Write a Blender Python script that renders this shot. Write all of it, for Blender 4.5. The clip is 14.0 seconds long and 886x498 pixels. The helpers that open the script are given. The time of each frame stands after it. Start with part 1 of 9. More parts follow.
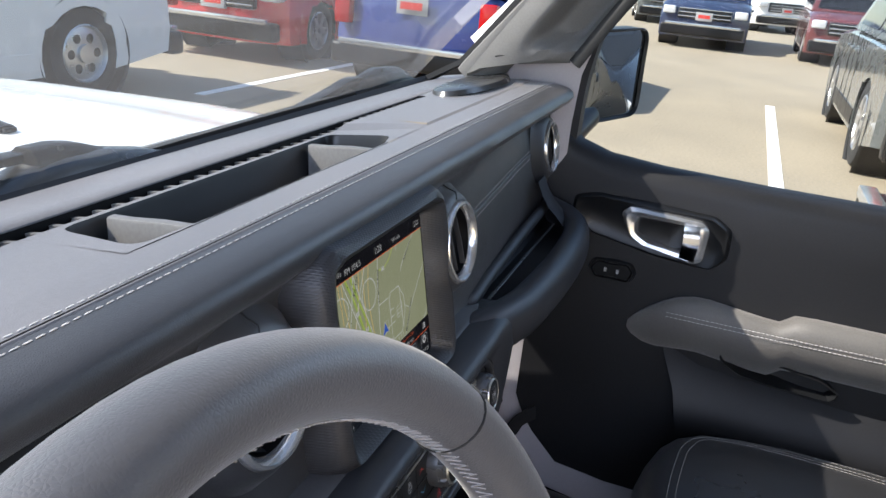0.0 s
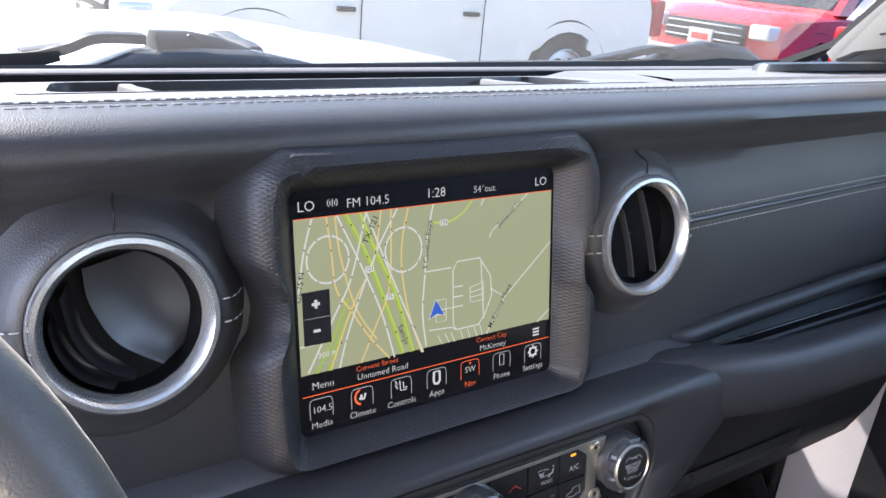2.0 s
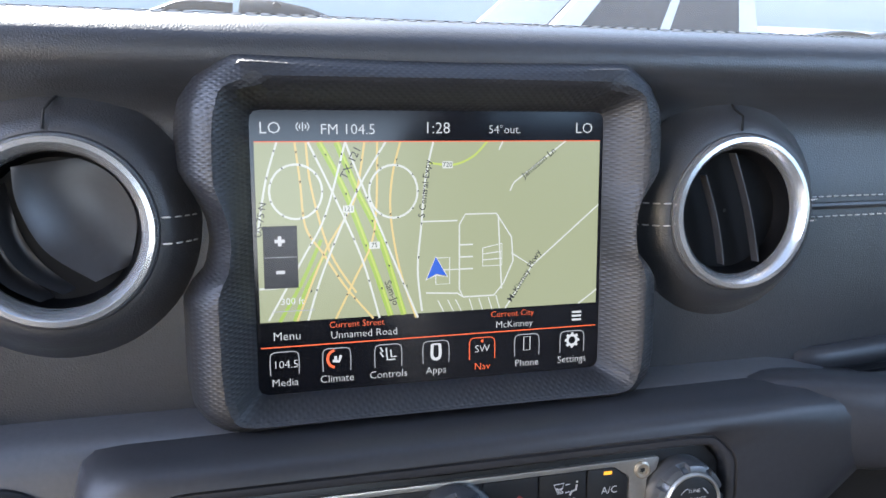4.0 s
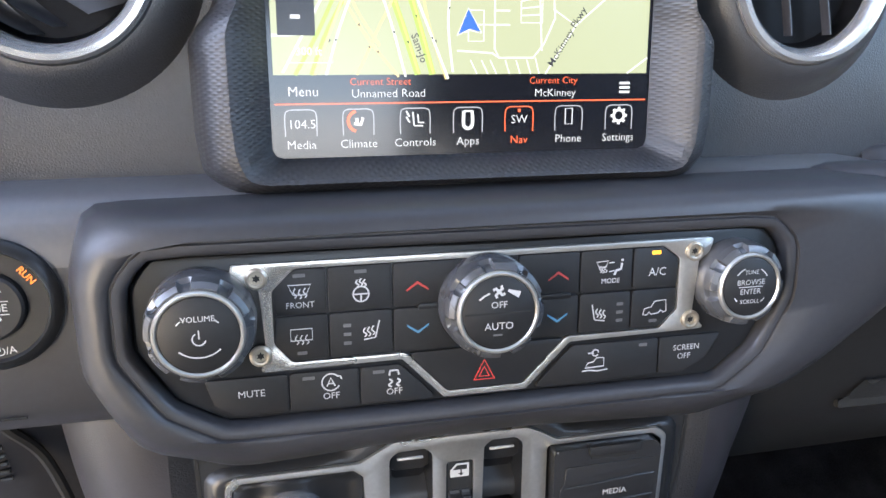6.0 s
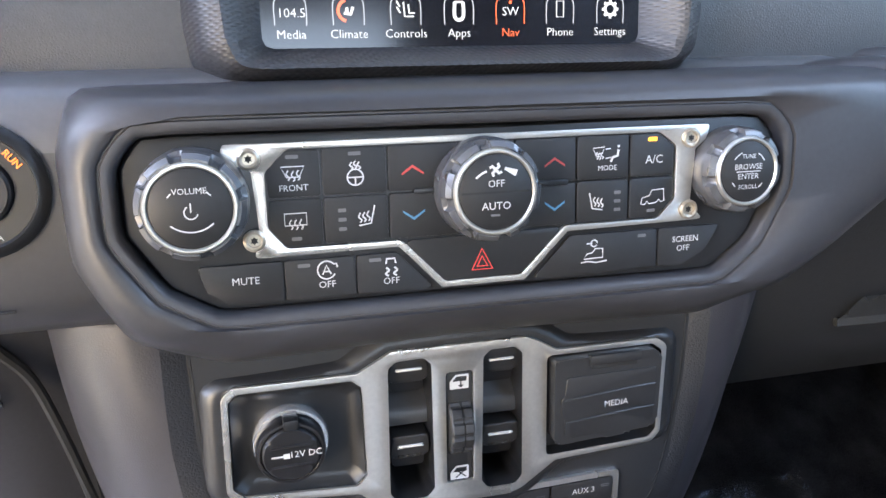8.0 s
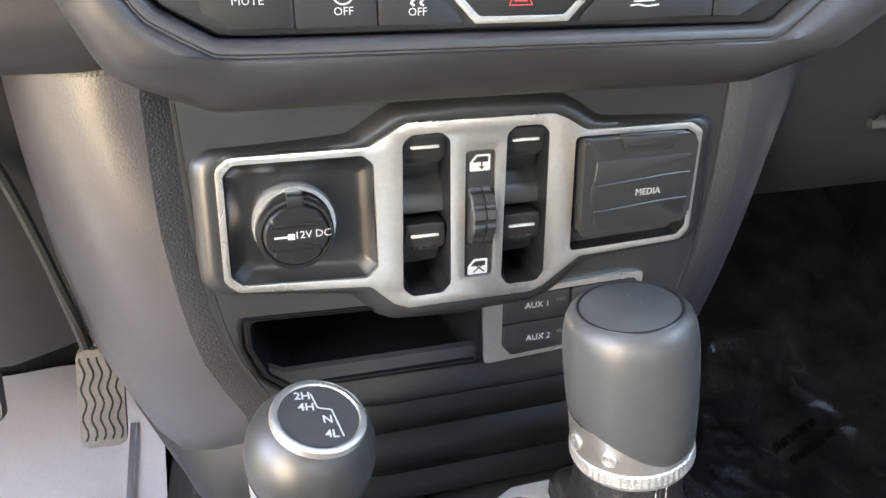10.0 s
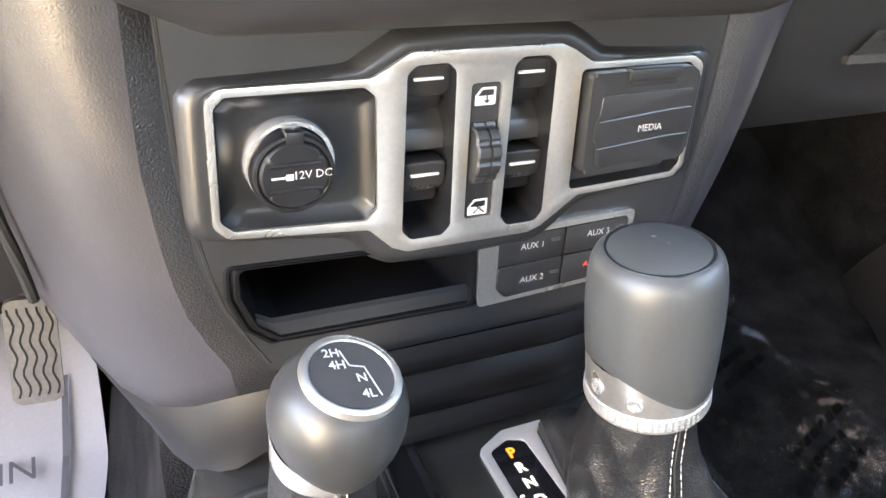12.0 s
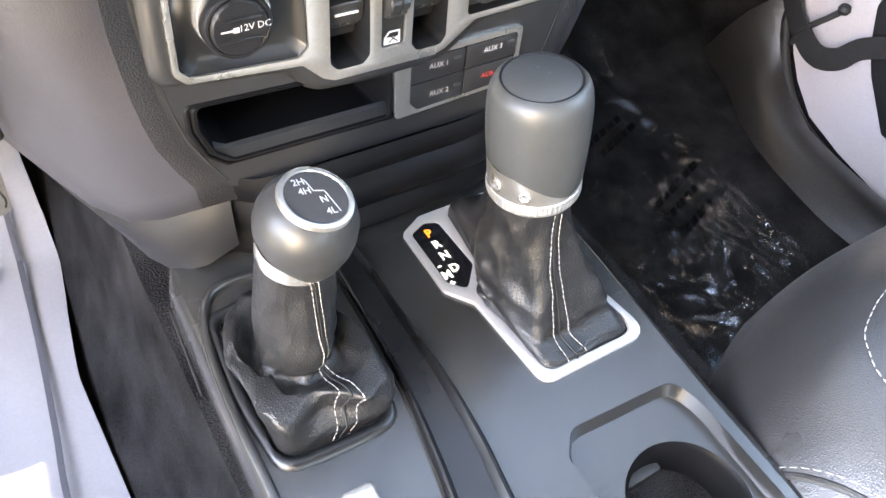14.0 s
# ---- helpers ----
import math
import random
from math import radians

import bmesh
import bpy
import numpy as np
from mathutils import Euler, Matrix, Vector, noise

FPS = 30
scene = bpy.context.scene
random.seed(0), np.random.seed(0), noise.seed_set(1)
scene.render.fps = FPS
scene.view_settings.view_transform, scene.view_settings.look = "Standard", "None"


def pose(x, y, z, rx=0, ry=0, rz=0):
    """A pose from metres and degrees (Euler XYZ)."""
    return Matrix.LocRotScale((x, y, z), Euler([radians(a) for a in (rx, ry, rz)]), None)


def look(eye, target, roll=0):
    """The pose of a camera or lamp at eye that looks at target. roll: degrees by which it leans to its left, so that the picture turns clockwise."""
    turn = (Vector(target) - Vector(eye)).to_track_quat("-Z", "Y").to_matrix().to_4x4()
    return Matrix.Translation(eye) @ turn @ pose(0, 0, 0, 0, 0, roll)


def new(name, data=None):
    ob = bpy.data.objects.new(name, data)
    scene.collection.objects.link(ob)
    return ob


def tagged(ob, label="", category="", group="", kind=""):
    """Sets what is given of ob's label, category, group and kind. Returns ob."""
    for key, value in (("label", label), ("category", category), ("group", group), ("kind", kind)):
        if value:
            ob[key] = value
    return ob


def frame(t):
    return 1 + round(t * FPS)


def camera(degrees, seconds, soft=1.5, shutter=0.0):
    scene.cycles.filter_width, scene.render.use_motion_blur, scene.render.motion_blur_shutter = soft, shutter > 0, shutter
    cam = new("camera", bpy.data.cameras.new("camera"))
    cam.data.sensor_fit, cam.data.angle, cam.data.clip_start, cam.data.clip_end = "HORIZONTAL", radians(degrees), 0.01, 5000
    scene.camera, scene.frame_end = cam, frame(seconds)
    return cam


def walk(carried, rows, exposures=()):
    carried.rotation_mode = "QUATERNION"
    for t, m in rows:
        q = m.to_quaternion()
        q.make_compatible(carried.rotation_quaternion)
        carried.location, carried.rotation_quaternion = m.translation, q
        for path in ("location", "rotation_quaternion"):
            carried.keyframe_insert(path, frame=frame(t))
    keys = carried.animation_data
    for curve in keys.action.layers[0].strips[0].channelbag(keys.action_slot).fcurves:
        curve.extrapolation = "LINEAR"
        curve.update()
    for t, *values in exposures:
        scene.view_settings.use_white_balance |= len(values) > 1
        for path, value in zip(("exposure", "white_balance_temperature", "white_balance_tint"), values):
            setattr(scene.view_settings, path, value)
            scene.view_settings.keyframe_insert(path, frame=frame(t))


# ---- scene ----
Z0 = 1.16
CAR = Matrix.Translation((0, 0, Z0))
DASH = CAR @ Matrix.Rotation(radians(-10), 4, "X")
cam = camera(59.9, 14.0)
PATH = [
    (0, (-0.514, -0.272, 0.214), (1.247, 0.465, -0.381), -4.5),
    (0.5, (-0.418, -0.224, 0.211), (1.246, 0.662, -0.458), -2.7),
    (1, (-0.344, -0.244, 0.176), (1.154, 0.922, -0.452), -1.4),
    (1.5, (-0.265, -0.314, 0.121), (1.031, 1.105, -0.432), -0.5),
    (2, (-0.23, -0.357, 0.101), (0.843, 1.272, -0.34), -0.6),
    (2.5, (-0.194, -0.355, 0.084), (0.658, 1.414, -0.297), -0.2),
    (2.7, (-0.172, -0.367, 0.078), (0.622, 1.431, -0.294), -0.1),
    (4.8, (-0.088, -0.354, 0.014), (0.364, 1.577, -0.244), -0.2),
    (5, (-0.088, -0.353, 0.012), (0.361, 1.574, -0.277), -0.1),
    (5.5, (-0.09, -0.342, -0.023), (0.358, 1.572, -0.395), -0.1),
    (6, (-0.093, -0.336, -0.049), (0.361, 1.556, -0.509), -0.2),
    (6.5, (-0.099, -0.343, -0.072), (0.367, 1.542, -0.553), -0.6),
    (7, (-0.101, -0.35, -0.085), (0.371, 1.536, -0.55), -1.1),
    (7.5, (-0.1, -0.344, -0.1), (0.385, 1.548, -0.532), -1.4),
    (8, (-0.098, -0.342, -0.102), (0.385, 1.552, -0.528), -1.5),
    (8.5, (-0.101, -0.342, -0.109), (0.384, 1.541, -0.577), -1.5),
    (9, (-0.104, -0.34, -0.132), (0.376, 1.527, -0.666), -1.6),
    (9.2, (-0.104, -0.337, -0.143), (0.378, 1.52, -0.709), -1.5),
    (11.3, (-0.149, -0.276, -0.178), (0.581, 1.414, -0.957), 1.4),
    (11.5, (-0.149, -0.276, -0.177), (0.597, 1.402, -0.97), 1.7),
    (12, (-0.153, -0.277, -0.175), (0.613, 1.375, -1.002), 1.5),
    (12.5, (-0.165, -0.288, -0.144), (0.645, 1.212, -1.189), 2.1),
    (13, (-0.178, -0.301, -0.129), (0.689, 1.052, -1.319), 2.8),
    (13.5, (-0.189, -0.314, -0.118), (0.676, 0.954, -1.401), 3.4),
    (14, (-0.193, -0.318, -0.113), (0.668, 0.907, -1.439), 3.5),
]
EXPOSURES = [(0.0, 0.95, 6350, 10), (0.6, 1.2, 6400, 11), (1.5, 1.65, 6250, 12), (2.5, 1.9, 6350, 13), (5.0, 2.2, 5900, 9), (5.5, 2.38, 6050, 9), (6.0, 2.9, 6300, 11), (6.5, 3.15, 6300, 11), (8.0, 3.2, 6400, 11), (9.0, 3.35, 7050, 10), (11.5, 3.9, 7100, 9), (14.0, 4.0, 7250, 9)]
walk(cam, [(t, DASH @ look(eye, target, roll)) for t, eye, target, roll in PATH], EXPOSURES)

# ---- world and sun ----
SUN_EL, SUN_AZ = 42.0, -24.0      # degrees above the horizon; degrees from straight ahead, left is minus
world = bpy.data.worlds.new("sky")
scene.world = world
world.use_nodes = True
sky = world.node_tree.nodes.new("ShaderNodeTexSky")
sky.sky_type = "NISHITA"
sky.sun_disc = False
sky.sun_elevation, sky.sun_rotation = radians(SUN_EL), radians(SUN_AZ)
world.node_tree.links.new(sky.outputs[0], world.node_tree.nodes["Background"].inputs[0])
world.node_tree.nodes["Background"].inputs[1].default_value = 0.14
sun = new("sun", bpy.data.lights.new("sun", "SUN"))
sun.data.energy, sun.data.angle, sun.data.color = 4.8, radians(0.53), (1.0, 0.94, 0.85)
toward = Vector((math.sin(radians(SUN_AZ)) * math.cos(radians(SUN_EL)), math.cos(radians(SUN_AZ)) * math.cos(radians(SUN_EL)), math.sin(radians(SUN_EL))))
sun.matrix_world = look(toward * 60, (0, 0, 0))


def opening_light(name, place, aim, wide, high, watts, colour, spread=180):
    """Daylight that comes in through an open doorway or a window behind the seats."""
    lamp = new(name, bpy.data.lights.new(name, "AREA"))
    lamp.data.shape, lamp.data.size, lamp.data.size_y = "RECTANGLE", wide, high
    lamp.data.energy, lamp.data.color, lamp.data.spread = watts, colour, radians(spread)
    lamp.matrix_world = CAR @ look(place, aim)
    return lamp


opening_light("doorway_sky_daylight", (-0.86, -0.27, 0.15), (-0.1, 0.05, -0.35), 0.75, 0.8, 1.8, (0.74, 0.82, 1.1), 95)
opening_light("doorway_ground_daylight", (-0.86, -0.86, -0.15), (-0.1, 0.1, -0.3), 0.45, 0.7, 1.45, (1.0, 0.79, 0.52), 95)
opening_light("passenger_window_daylight", (0.725, -0.6, 0.41), (0.0, 0.0, -0.2), 0.7, 0.2, 0.55, (0.62, 0.8, 1.12), 150)
opening_light("rear_window_daylight", (0.0, -2.15, 0.25), (0.0, 0.0, 0.1), 1.15, 0.48, 1.1, (0.88, 0.94, 1.04))


# ---- materials ----
def material(name, colour, rough=0.5, metal=0.0, vary=0.25, grain=60.0, bump=0.0, bump_scale=400.0, cells=False, spec=0.5, coat=0.0, stretch=(1, 1, 1), sheen_weight=0.0):
    """A surface with large stains, fine grain and relief, in metres."""
    m = bpy.data.materials.new(name)
    m.use_nodes = True
    nt = m.node_tree
    b = nt.nodes["Principled BSDF"]
    b.inputs["Metallic"].default_value = metal
    b.inputs["Specular IOR Level"].default_value = spec
    b.inputs["Coat Weight"].default_value = coat
    b.inputs["Coat Roughness"].default_value = 0.05
    b.inputs["Sheen Weight"].default_value = sheen_weight
    b.inputs["Sheen Roughness"].default_value = 0.45
    b.inputs["Sheen Tint"].default_value = (1.0, 0.95, 0.9, 1)
    tc = nt.nodes.new("ShaderNodeTexCoord")
    mp = nt.nodes.new("ShaderNodeMapping")
    mp.inputs["Scale"].default_value = stretch
    nt.links.new(tc.outputs["Object"], mp.inputs[0])
    big, fine = nt.nodes.new("ShaderNodeTexNoise"), nt.nodes.new("ShaderNodeTexNoise")
    big.inputs["Scale"].default_value, big.inputs["Detail"].default_value = grain * 0.15, 4
    fine.inputs["Scale"].default_value, fine.inputs["Detail"].default_value = grain * 6, 3
    add = nt.nodes.new("ShaderNodeMath")
    add.operation = "ADD"
    for n in (big, fine):
        nt.links.new(mp.outputs[0], n.inputs["Vector"])
    nt.links.new(big.outputs[0], add.inputs[0])
    nt.links.new(fine.outputs[0], add.inputs[1])
    ramp = nt.nodes.new("ShaderNodeMapRange")
    ramp.inputs["From Min"].default_value, ramp.inputs["From Max"].default_value = 0.7, 1.3
    ramp.inputs["To Min"].default_value, ramp.inputs["To Max"].default_value = 1 - vary, 1 + vary
    nt.links.new(add.outputs[0], ramp.inputs[0])
    mix = nt.nodes.new("ShaderNodeMix")
    mix.data_type, mix.blend_type = "RGBA", "MULTIPLY"
    mix.inputs[0].default_value = 1.0
    mix.inputs[6].default_value = (*colour, 1)
    nt.links.new(ramp.outputs[0], mix.inputs[7])
    nt.links.new(mix.outputs[2], b.inputs["Base Color"])
    rr = nt.nodes.new("ShaderNodeMapRange")
    rr.inputs["From Min"].default_value, rr.inputs["From Max"].default_value = 0.3, 0.7
    rr.inputs["To Min"].default_value, rr.inputs["To Max"].default_value = rough * 0.85, min(1, rough * 1.15)
    nt.links.new(big.outputs[0], rr.inputs[0])
    nt.links.new(rr.outputs[0], b.inputs["Roughness"])
    if bump:
        bp = nt.nodes.new("ShaderNodeBump")
        bp.inputs["Strength"].default_value = 1.0
        bp.inputs["Distance"].default_value = bump
        if cells:
            v = nt.nodes.new("ShaderNodeTexVoronoi")
            v.feature = "DISTANCE_TO_EDGE"
            v.inputs["Scale"].default_value = bump_scale
            cl = nt.nodes.new("ShaderNodeMapRange")
            cl.inputs["From Max"].default_value = 0.35
            nt.links.new(mp.outputs[0], v.inputs["Vector"])
            nt.links.new(v.outputs["Distance"], cl.inputs[0])
            nt.links.new(cl.outputs[0], bp.inputs["Height"])
        else:
            v = nt.nodes.new("ShaderNodeTexNoise")
            v.inputs["Scale"].default_value, v.inputs["Detail"].default_value = bump_scale, 3
            nt.links.new(mp.outputs[0], v.inputs["Vector"])
            nt.links.new(v.outputs[0], bp.inputs["Height"])
        nt.links.new(bp.outputs[0], b.inputs["Normal"])
    return m


def glowing(name, colour, strength=1.0):
    m = bpy.data.materials.new(name)
    m.use_nodes = True
    b = m.node_tree.nodes["Principled BSDF"]
    b.inputs["Base Color"].default_value = (0.01, 0.01, 0.012, 1)
    b.inputs["Roughness"].default_value = 0.25
    b.inputs["Emission Color"].default_value = (*colour, 1)
    b.inputs["Emission Strength"].default_value = strength
    return m


def clear(name, tint=(1, 1, 1), gloss=0.03, sheen=0.03, bump=0.0, bump_scale=30.0, film=0.0):
    """Thin clear sheet: see-through, with a sheen that grows at a grazing angle."""
    m = bpy.data.materials.new(name)
    m.use_nodes = True
    nt = m.node_tree
    nt.nodes.remove(nt.nodes["Principled BSDF"])
    tr, gl, mx, fr = (nt.nodes.new("ShaderNode" + k) for k in ("BsdfTransparent", "BsdfGlossy", "MixShader", "LayerWeight"))
    grow = nt.nodes.new("ShaderNodeMath")
    grow.operation = "POWER"
    grow.inputs[1].default_value = 4.0
    mul = nt.nodes.new("ShaderNodeMath")
    mul.operation = "MULTIPLY_ADD"
    mul.inputs[1].default_value, mul.inputs[2].default_value = 0.5, sheen
    tr.inputs[0].default_value = (*tint, 1)
    gl.inputs["Roughness"].default_value = gloss
    fr.inputs[0].default_value = 0.5
    nt.links.new(fr.outputs["Facing"], grow.inputs[0])
    nt.links.new(grow.outputs[0], mul.inputs[0])
    nt.links.new(mul.outputs[0], mx.inputs[0])
    nt.links.new(tr.outputs[0], mx.inputs[1])
    nt.links.new(gl.outputs[0], mx.inputs[2])
    nt.links.new(mx.outputs[0], nt.nodes["Material Output"].inputs[0])
    if film:
        # pale uneven veil put into the glass for the glare washing over it
        veil, over, veil_noise, span = (nt.nodes.new("ShaderNode" + k) for k in ("BsdfTranslucent", "MixShader", "TexNoise", "MapRange"))
        veil.inputs[0].default_value = (0.8, 0.8, 0.8, 1)
        veil_noise.inputs["Scale"].default_value, veil_noise.inputs["Detail"].default_value = 9.0, 6.0
        span.inputs["To Min"].default_value, span.inputs["To Max"].default_value = film * 0.7, film * 1.3
        nt.links.new(nt.nodes.new("ShaderNodeTexCoord").outputs["Object"], veil_noise.inputs["Vector"])
        nt.links.new(veil_noise.outputs[0], span.inputs["Value"])
        nt.links.new(span.outputs[0], over.inputs[0])
        nt.links.new(mx.outputs[0], over.inputs[1])
        nt.links.new(veil.outputs[0], over.inputs[2])
        nt.links.new(over.outputs[0], nt.nodes["Material Output"].inputs[0])
    if bump:
        bp, v = nt.nodes.new("ShaderNodeBump"), nt.nodes.new("ShaderNodeTexNoise")
        tc = nt.nodes.new("ShaderNodeTexCoord")
        v.inputs["Scale"].default_value, v.inputs["Detail"].default_value, v.inputs["Distortion"].default_value = bump_scale, 5, 1.5
        bp.inputs["Distance"].default_value = bump
        nt.links.new(tc.outputs["Object"], v.inputs["Vector"])
        nt.links.new(v.outputs[0], bp.inputs["Height"])
        for n in (gl, fr):
            nt.links.new(bp.outputs[0], n.inputs["Normal"])
    return m


def knurled(name, colour, pitch, depth, rough, metal=0.0):
    """A raised diamond pattern of the given pitch, pressed into plastic or metal."""
    m = material(name, colour, rough, metal, 0.15, 40)
    nt = m.node_tree
    tc = nt.nodes.new("ShaderNodeTexCoord")
    hs = []
    for a in (30, -30):
        mp, w = nt.nodes.new("ShaderNodeMapping"), nt.nodes.new("ShaderNodeTexWave")
        mp.inputs["Rotation"].default_value = (0, radians(a), 0)
        w.wave_type, w.bands_direction = "BANDS", "Z"
        w.inputs["Scale"].default_value = 2 * math.pi / pitch / 20
        nt.links.new(tc.outputs["Object"], mp.inputs[0])
        nt.links.new(mp.outputs[0], w.inputs["Vector"])
        hs.append(w)
    mul = nt.nodes.new("ShaderNodeMath")
    mul.operation = "MULTIPLY"
    nt.links.new(hs[0].outputs[1], mul.inputs[0])
    nt.links.new(hs[1].outputs[1], mul.inputs[1])
    bp = nt.nodes.new("ShaderNodeBump")
    bp.inputs["Distance"].default_value = depth
    nt.links.new(mul.outputs[0], bp.inputs["Height"])
    nt.links.new(bp.outputs[0], nt.nodes["Principled BSDF"].inputs["Normal"])
    return m


M_LEATHER = material("black_leather", (0.05, 0.049, 0.051), 0.42, vary=0.12, spec=0.8, sheen_weight=0.2, bump=0.00006, bump_scale=620, cells=True)
# two dash tones: sunlight lifted into the top, shade put into the face
M_PAD = material("sunlit_dash_leather", (0.082, 0.079, 0.084), 0.45, vary=0.2, spec=0.8, sheen_weight=0.26, bump=0.00008, bump_scale=700, cells=True)
M_FACE = material("shaded_dash_leather", (0.026, 0.0264, 0.0288), 0.4, vary=0.15, spec=0.75, sheen_weight=0.05, bump=0.00008, bump_scale=700, cells=True)
M_SEAT = material("black_seat_leather", (0.017, 0.017, 0.018), 0.3, vary=0.25, spec=0.85, sheen_weight=0.05, bump=0.00009, bump_scale=650, cells=True)
M_BOOT = material("soft_boot_leather", (0.0105, 0.0105, 0.011), 0.38, vary=0.3, bump=0.00016, bump_scale=620, cells=True)
M_PLASTIC = material("black_plastic", (0.008, 0.008, 0.009), 0.38, vary=0.15, spec=0.3, bump=0.00006, bump_scale=2200)
M_SATIN = material("satin_black_plastic", (0.009, 0.0095, 0.0105), 0.34, vary=0.12, spec=0.38, bump=0.00003, bump_scale=1800)
# trim plastic lightened, the light from above put into its colour
M_LEDGE = material("toplit_soft_touch", (0.06, 0.06, 0.064), 0.36, spec=0.7, vary=0.12, bump=0.00004, bump_scale=2500)
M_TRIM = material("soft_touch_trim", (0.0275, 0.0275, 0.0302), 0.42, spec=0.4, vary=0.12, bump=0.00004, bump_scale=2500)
M_CONSOLE = material("satin_console_plastic", (0.0165, 0.0165, 0.016), 0.25, spec=0.95, vary=0.16, bump=0.00006, bump_scale=2200)
# lighter than the tray: sunlight on dividers and ribs put into the colour
M_DIVIDER = material("sunlit_tray_plastic", (0.12, 0.118, 0.114), 0.45, spec=0.6, vary=0.15, bump=0.00006, bump_scale=2200)
M_GREYTRIM = material("grey_console_plastic", (0.028, 0.028, 0.0268), 0.29, spec=1.0, vary=0.16, bump=0.00006, bump_scale=2200)
M_FLANK = material("grained_grey_vinyl", (0.0235, 0.0222, 0.0258), 0.4, spec=0.75, vary=0.1, bump=0.00004, bump_scale=620, cells=True)
M_EDGE = material("coarse_grained_vinyl", (0.013, 0.0125, 0.0135), 0.42, spec=0.6, vary=0.12, bump=0.00014, bump_scale=560, cells=True)
M_GLOVE = material("grained_glovebox_plastic", (0.019, 0.019, 0.0192), 0.45, vary=0.2, spec=0.45, bump=0.00012, bump_scale=900)
M_DOOR = material("door_black_plastic", (0.011, 0.011, 0.0122), 0.5, vary=0.2, spec=0.35, bump=0.00012, bump_scale=900)
# black plastic darkened further, so that the foot looks shaded
M_FOOT = material("shaded_black_moulding", (0.0035, 0.0035, 0.004), 0.5, vary=0.15, spec=0.12, bump=0.00006, bump_scale=1500)
M_SWPANEL = material("satin_switch_plastic", (0.0165, 0.0167, 0.0175), 0.35, vary=0.12, spec=0.5, bump=0.00004, bump_scale=1800)
M_CHANNEL = material("glossy_black_channel", (0.006, 0.006, 0.0068), 0.3, vary=0.2, spec=0.5, bump=0.00004, bump_scale=1500)
M_FILMINK = material("matt_film_print", (0.006, 0.006, 0.006), 0.95, vary=0.1, spec=0.05)
M_BLADE = material("grey_vent_blade", (0.026, 0.026, 0.028), 0.34, vary=0.12, spec=0.6)
M_KEY = material("matt_black_key", (0.01, 0.01, 0.0105), 0.5, vary=0.1, spec=0.35, bump=0.00003, bump_scale=2500)
# near-black base: the shade inside slots, pockets and barrels is in the colour
M_HOLE = material("cavity_shade", (0.004, 0.004, 0.0045), 0.5, vary=0.2, spec=0.12)
M_GAP = material("black_gap", (0.004, 0.004, 0.004), 0.8, vary=0.1)
M_RING = material("satin_champagne", (0.4, 0.385, 0.35), 0.3, 0.8, vary=0.05)
M_CHEVRED = material("dim_red_chevron", (0.33, 0.035, 0.03), 0.5, vary=0.05)
M_CHEVBLUE = material("dim_blue_chevron", (0.055, 0.17, 0.29), 0.5, vary=0.05)
M_PLATE = material("satin_silver_plate", (0.46, 0.447, 0.415), 0.29, 0.88, vary=0.08, grain=90)
M_SILVER = material("brushed_silver", (0.56, 0.545, 0.51), 0.29, 0.88, vary=0.08, grain=90)
M_CHROME = material("satin_chrome", (0.58, 0.58, 0.575), 0.22, 0.8, vary=0.05)
M_BRIGHT = material("bright_chrome", (0.75, 0.75, 0.75), 0.08, 1.0, vary=0.03)
M_TKNOB = material("dark_rubberised_knob", (0.024, 0.025, 0.026), 0.44, vary=0.12, bump=0.00004, bump_scale=2500)
M_KNOB = material("grey_rubberised_knob", (0.037, 0.039, 0.039), 0.43, vary=0.12, bump=0.00004, bump_scale=2500)
M_BEZEL = knurled("diamond_textured_black", (0.019, 0.019, 0.021), 0.0020, 0.0002, 0.46)
M_DIAL = material("dark_grey_dial_rubber", (0.045, 0.046, 0.049), 0.28, vary=0.12, spec=0.7, bump=0.00003, bump_scale=2500)
M_SCREW = material("dull_brassy_screw", (0.34, 0.3, 0.24), 0.34, 0.7, vary=0.15, grain=200)
M_SURROUND = material("bright_satin_silver", (0.33, 0.33, 0.33), 0.36, 0.3, vary=0.06, grain=120)
M_KNURL = knurled("knurled_silver", (0.42, 0.42, 0.41), 0.0014, 0.00014, 0.34, 0.7)
M_DISC = material("glossy_grey_disc", (0.045, 0.045, 0.047), 0.07, vary=0.05)
M_STITCH = material("pale_thread", (0.5, 0.48, 0.46), 0.8, vary=0.15)
M_MARK = material("white_legend", (0.38, 0.38, 0.38), 0.5, vary=0.03)
M_GREYMARK = material("dim_legend", (0.07, 0.07, 0.072), 0.5, vary=0.05)
M_RED = material("red_legend", (0.62, 0.05, 0.04), 0.5, vary=0.05)
M_AMBER = glowing("amber_lamp", (1.0, 0.42, 0.03), 0.4)
M_RUNLIT = glowing("orange_run_mark", (1.0, 0.22, 0.02), 0.3)
M_ORANGE_LIT = glowing("orange_lit_letter", (1.0, 0.2, 0.02), 0.3)
M_CREAM = material("cream_thread", (0.3, 0.285, 0.26), 0.8, vary=0.2)
M_THREAD = material("grey_thread", (0.2, 0.19, 0.185), 0.8, vary=0.15)
M_GLASSBLACK = material("black_display_glass", (0.006, 0.006, 0.008), 0.12, vary=0.05)
# charcoal plastic, its brown cast standing for the warm light on it
M_SILLTRIM = material("warmlit_sill_plastic", (0.016, 0.0148, 0.0135), 0.42, vary=0.35, grain=40, spec=0.6, bump=0.00008, bump_scale=900)
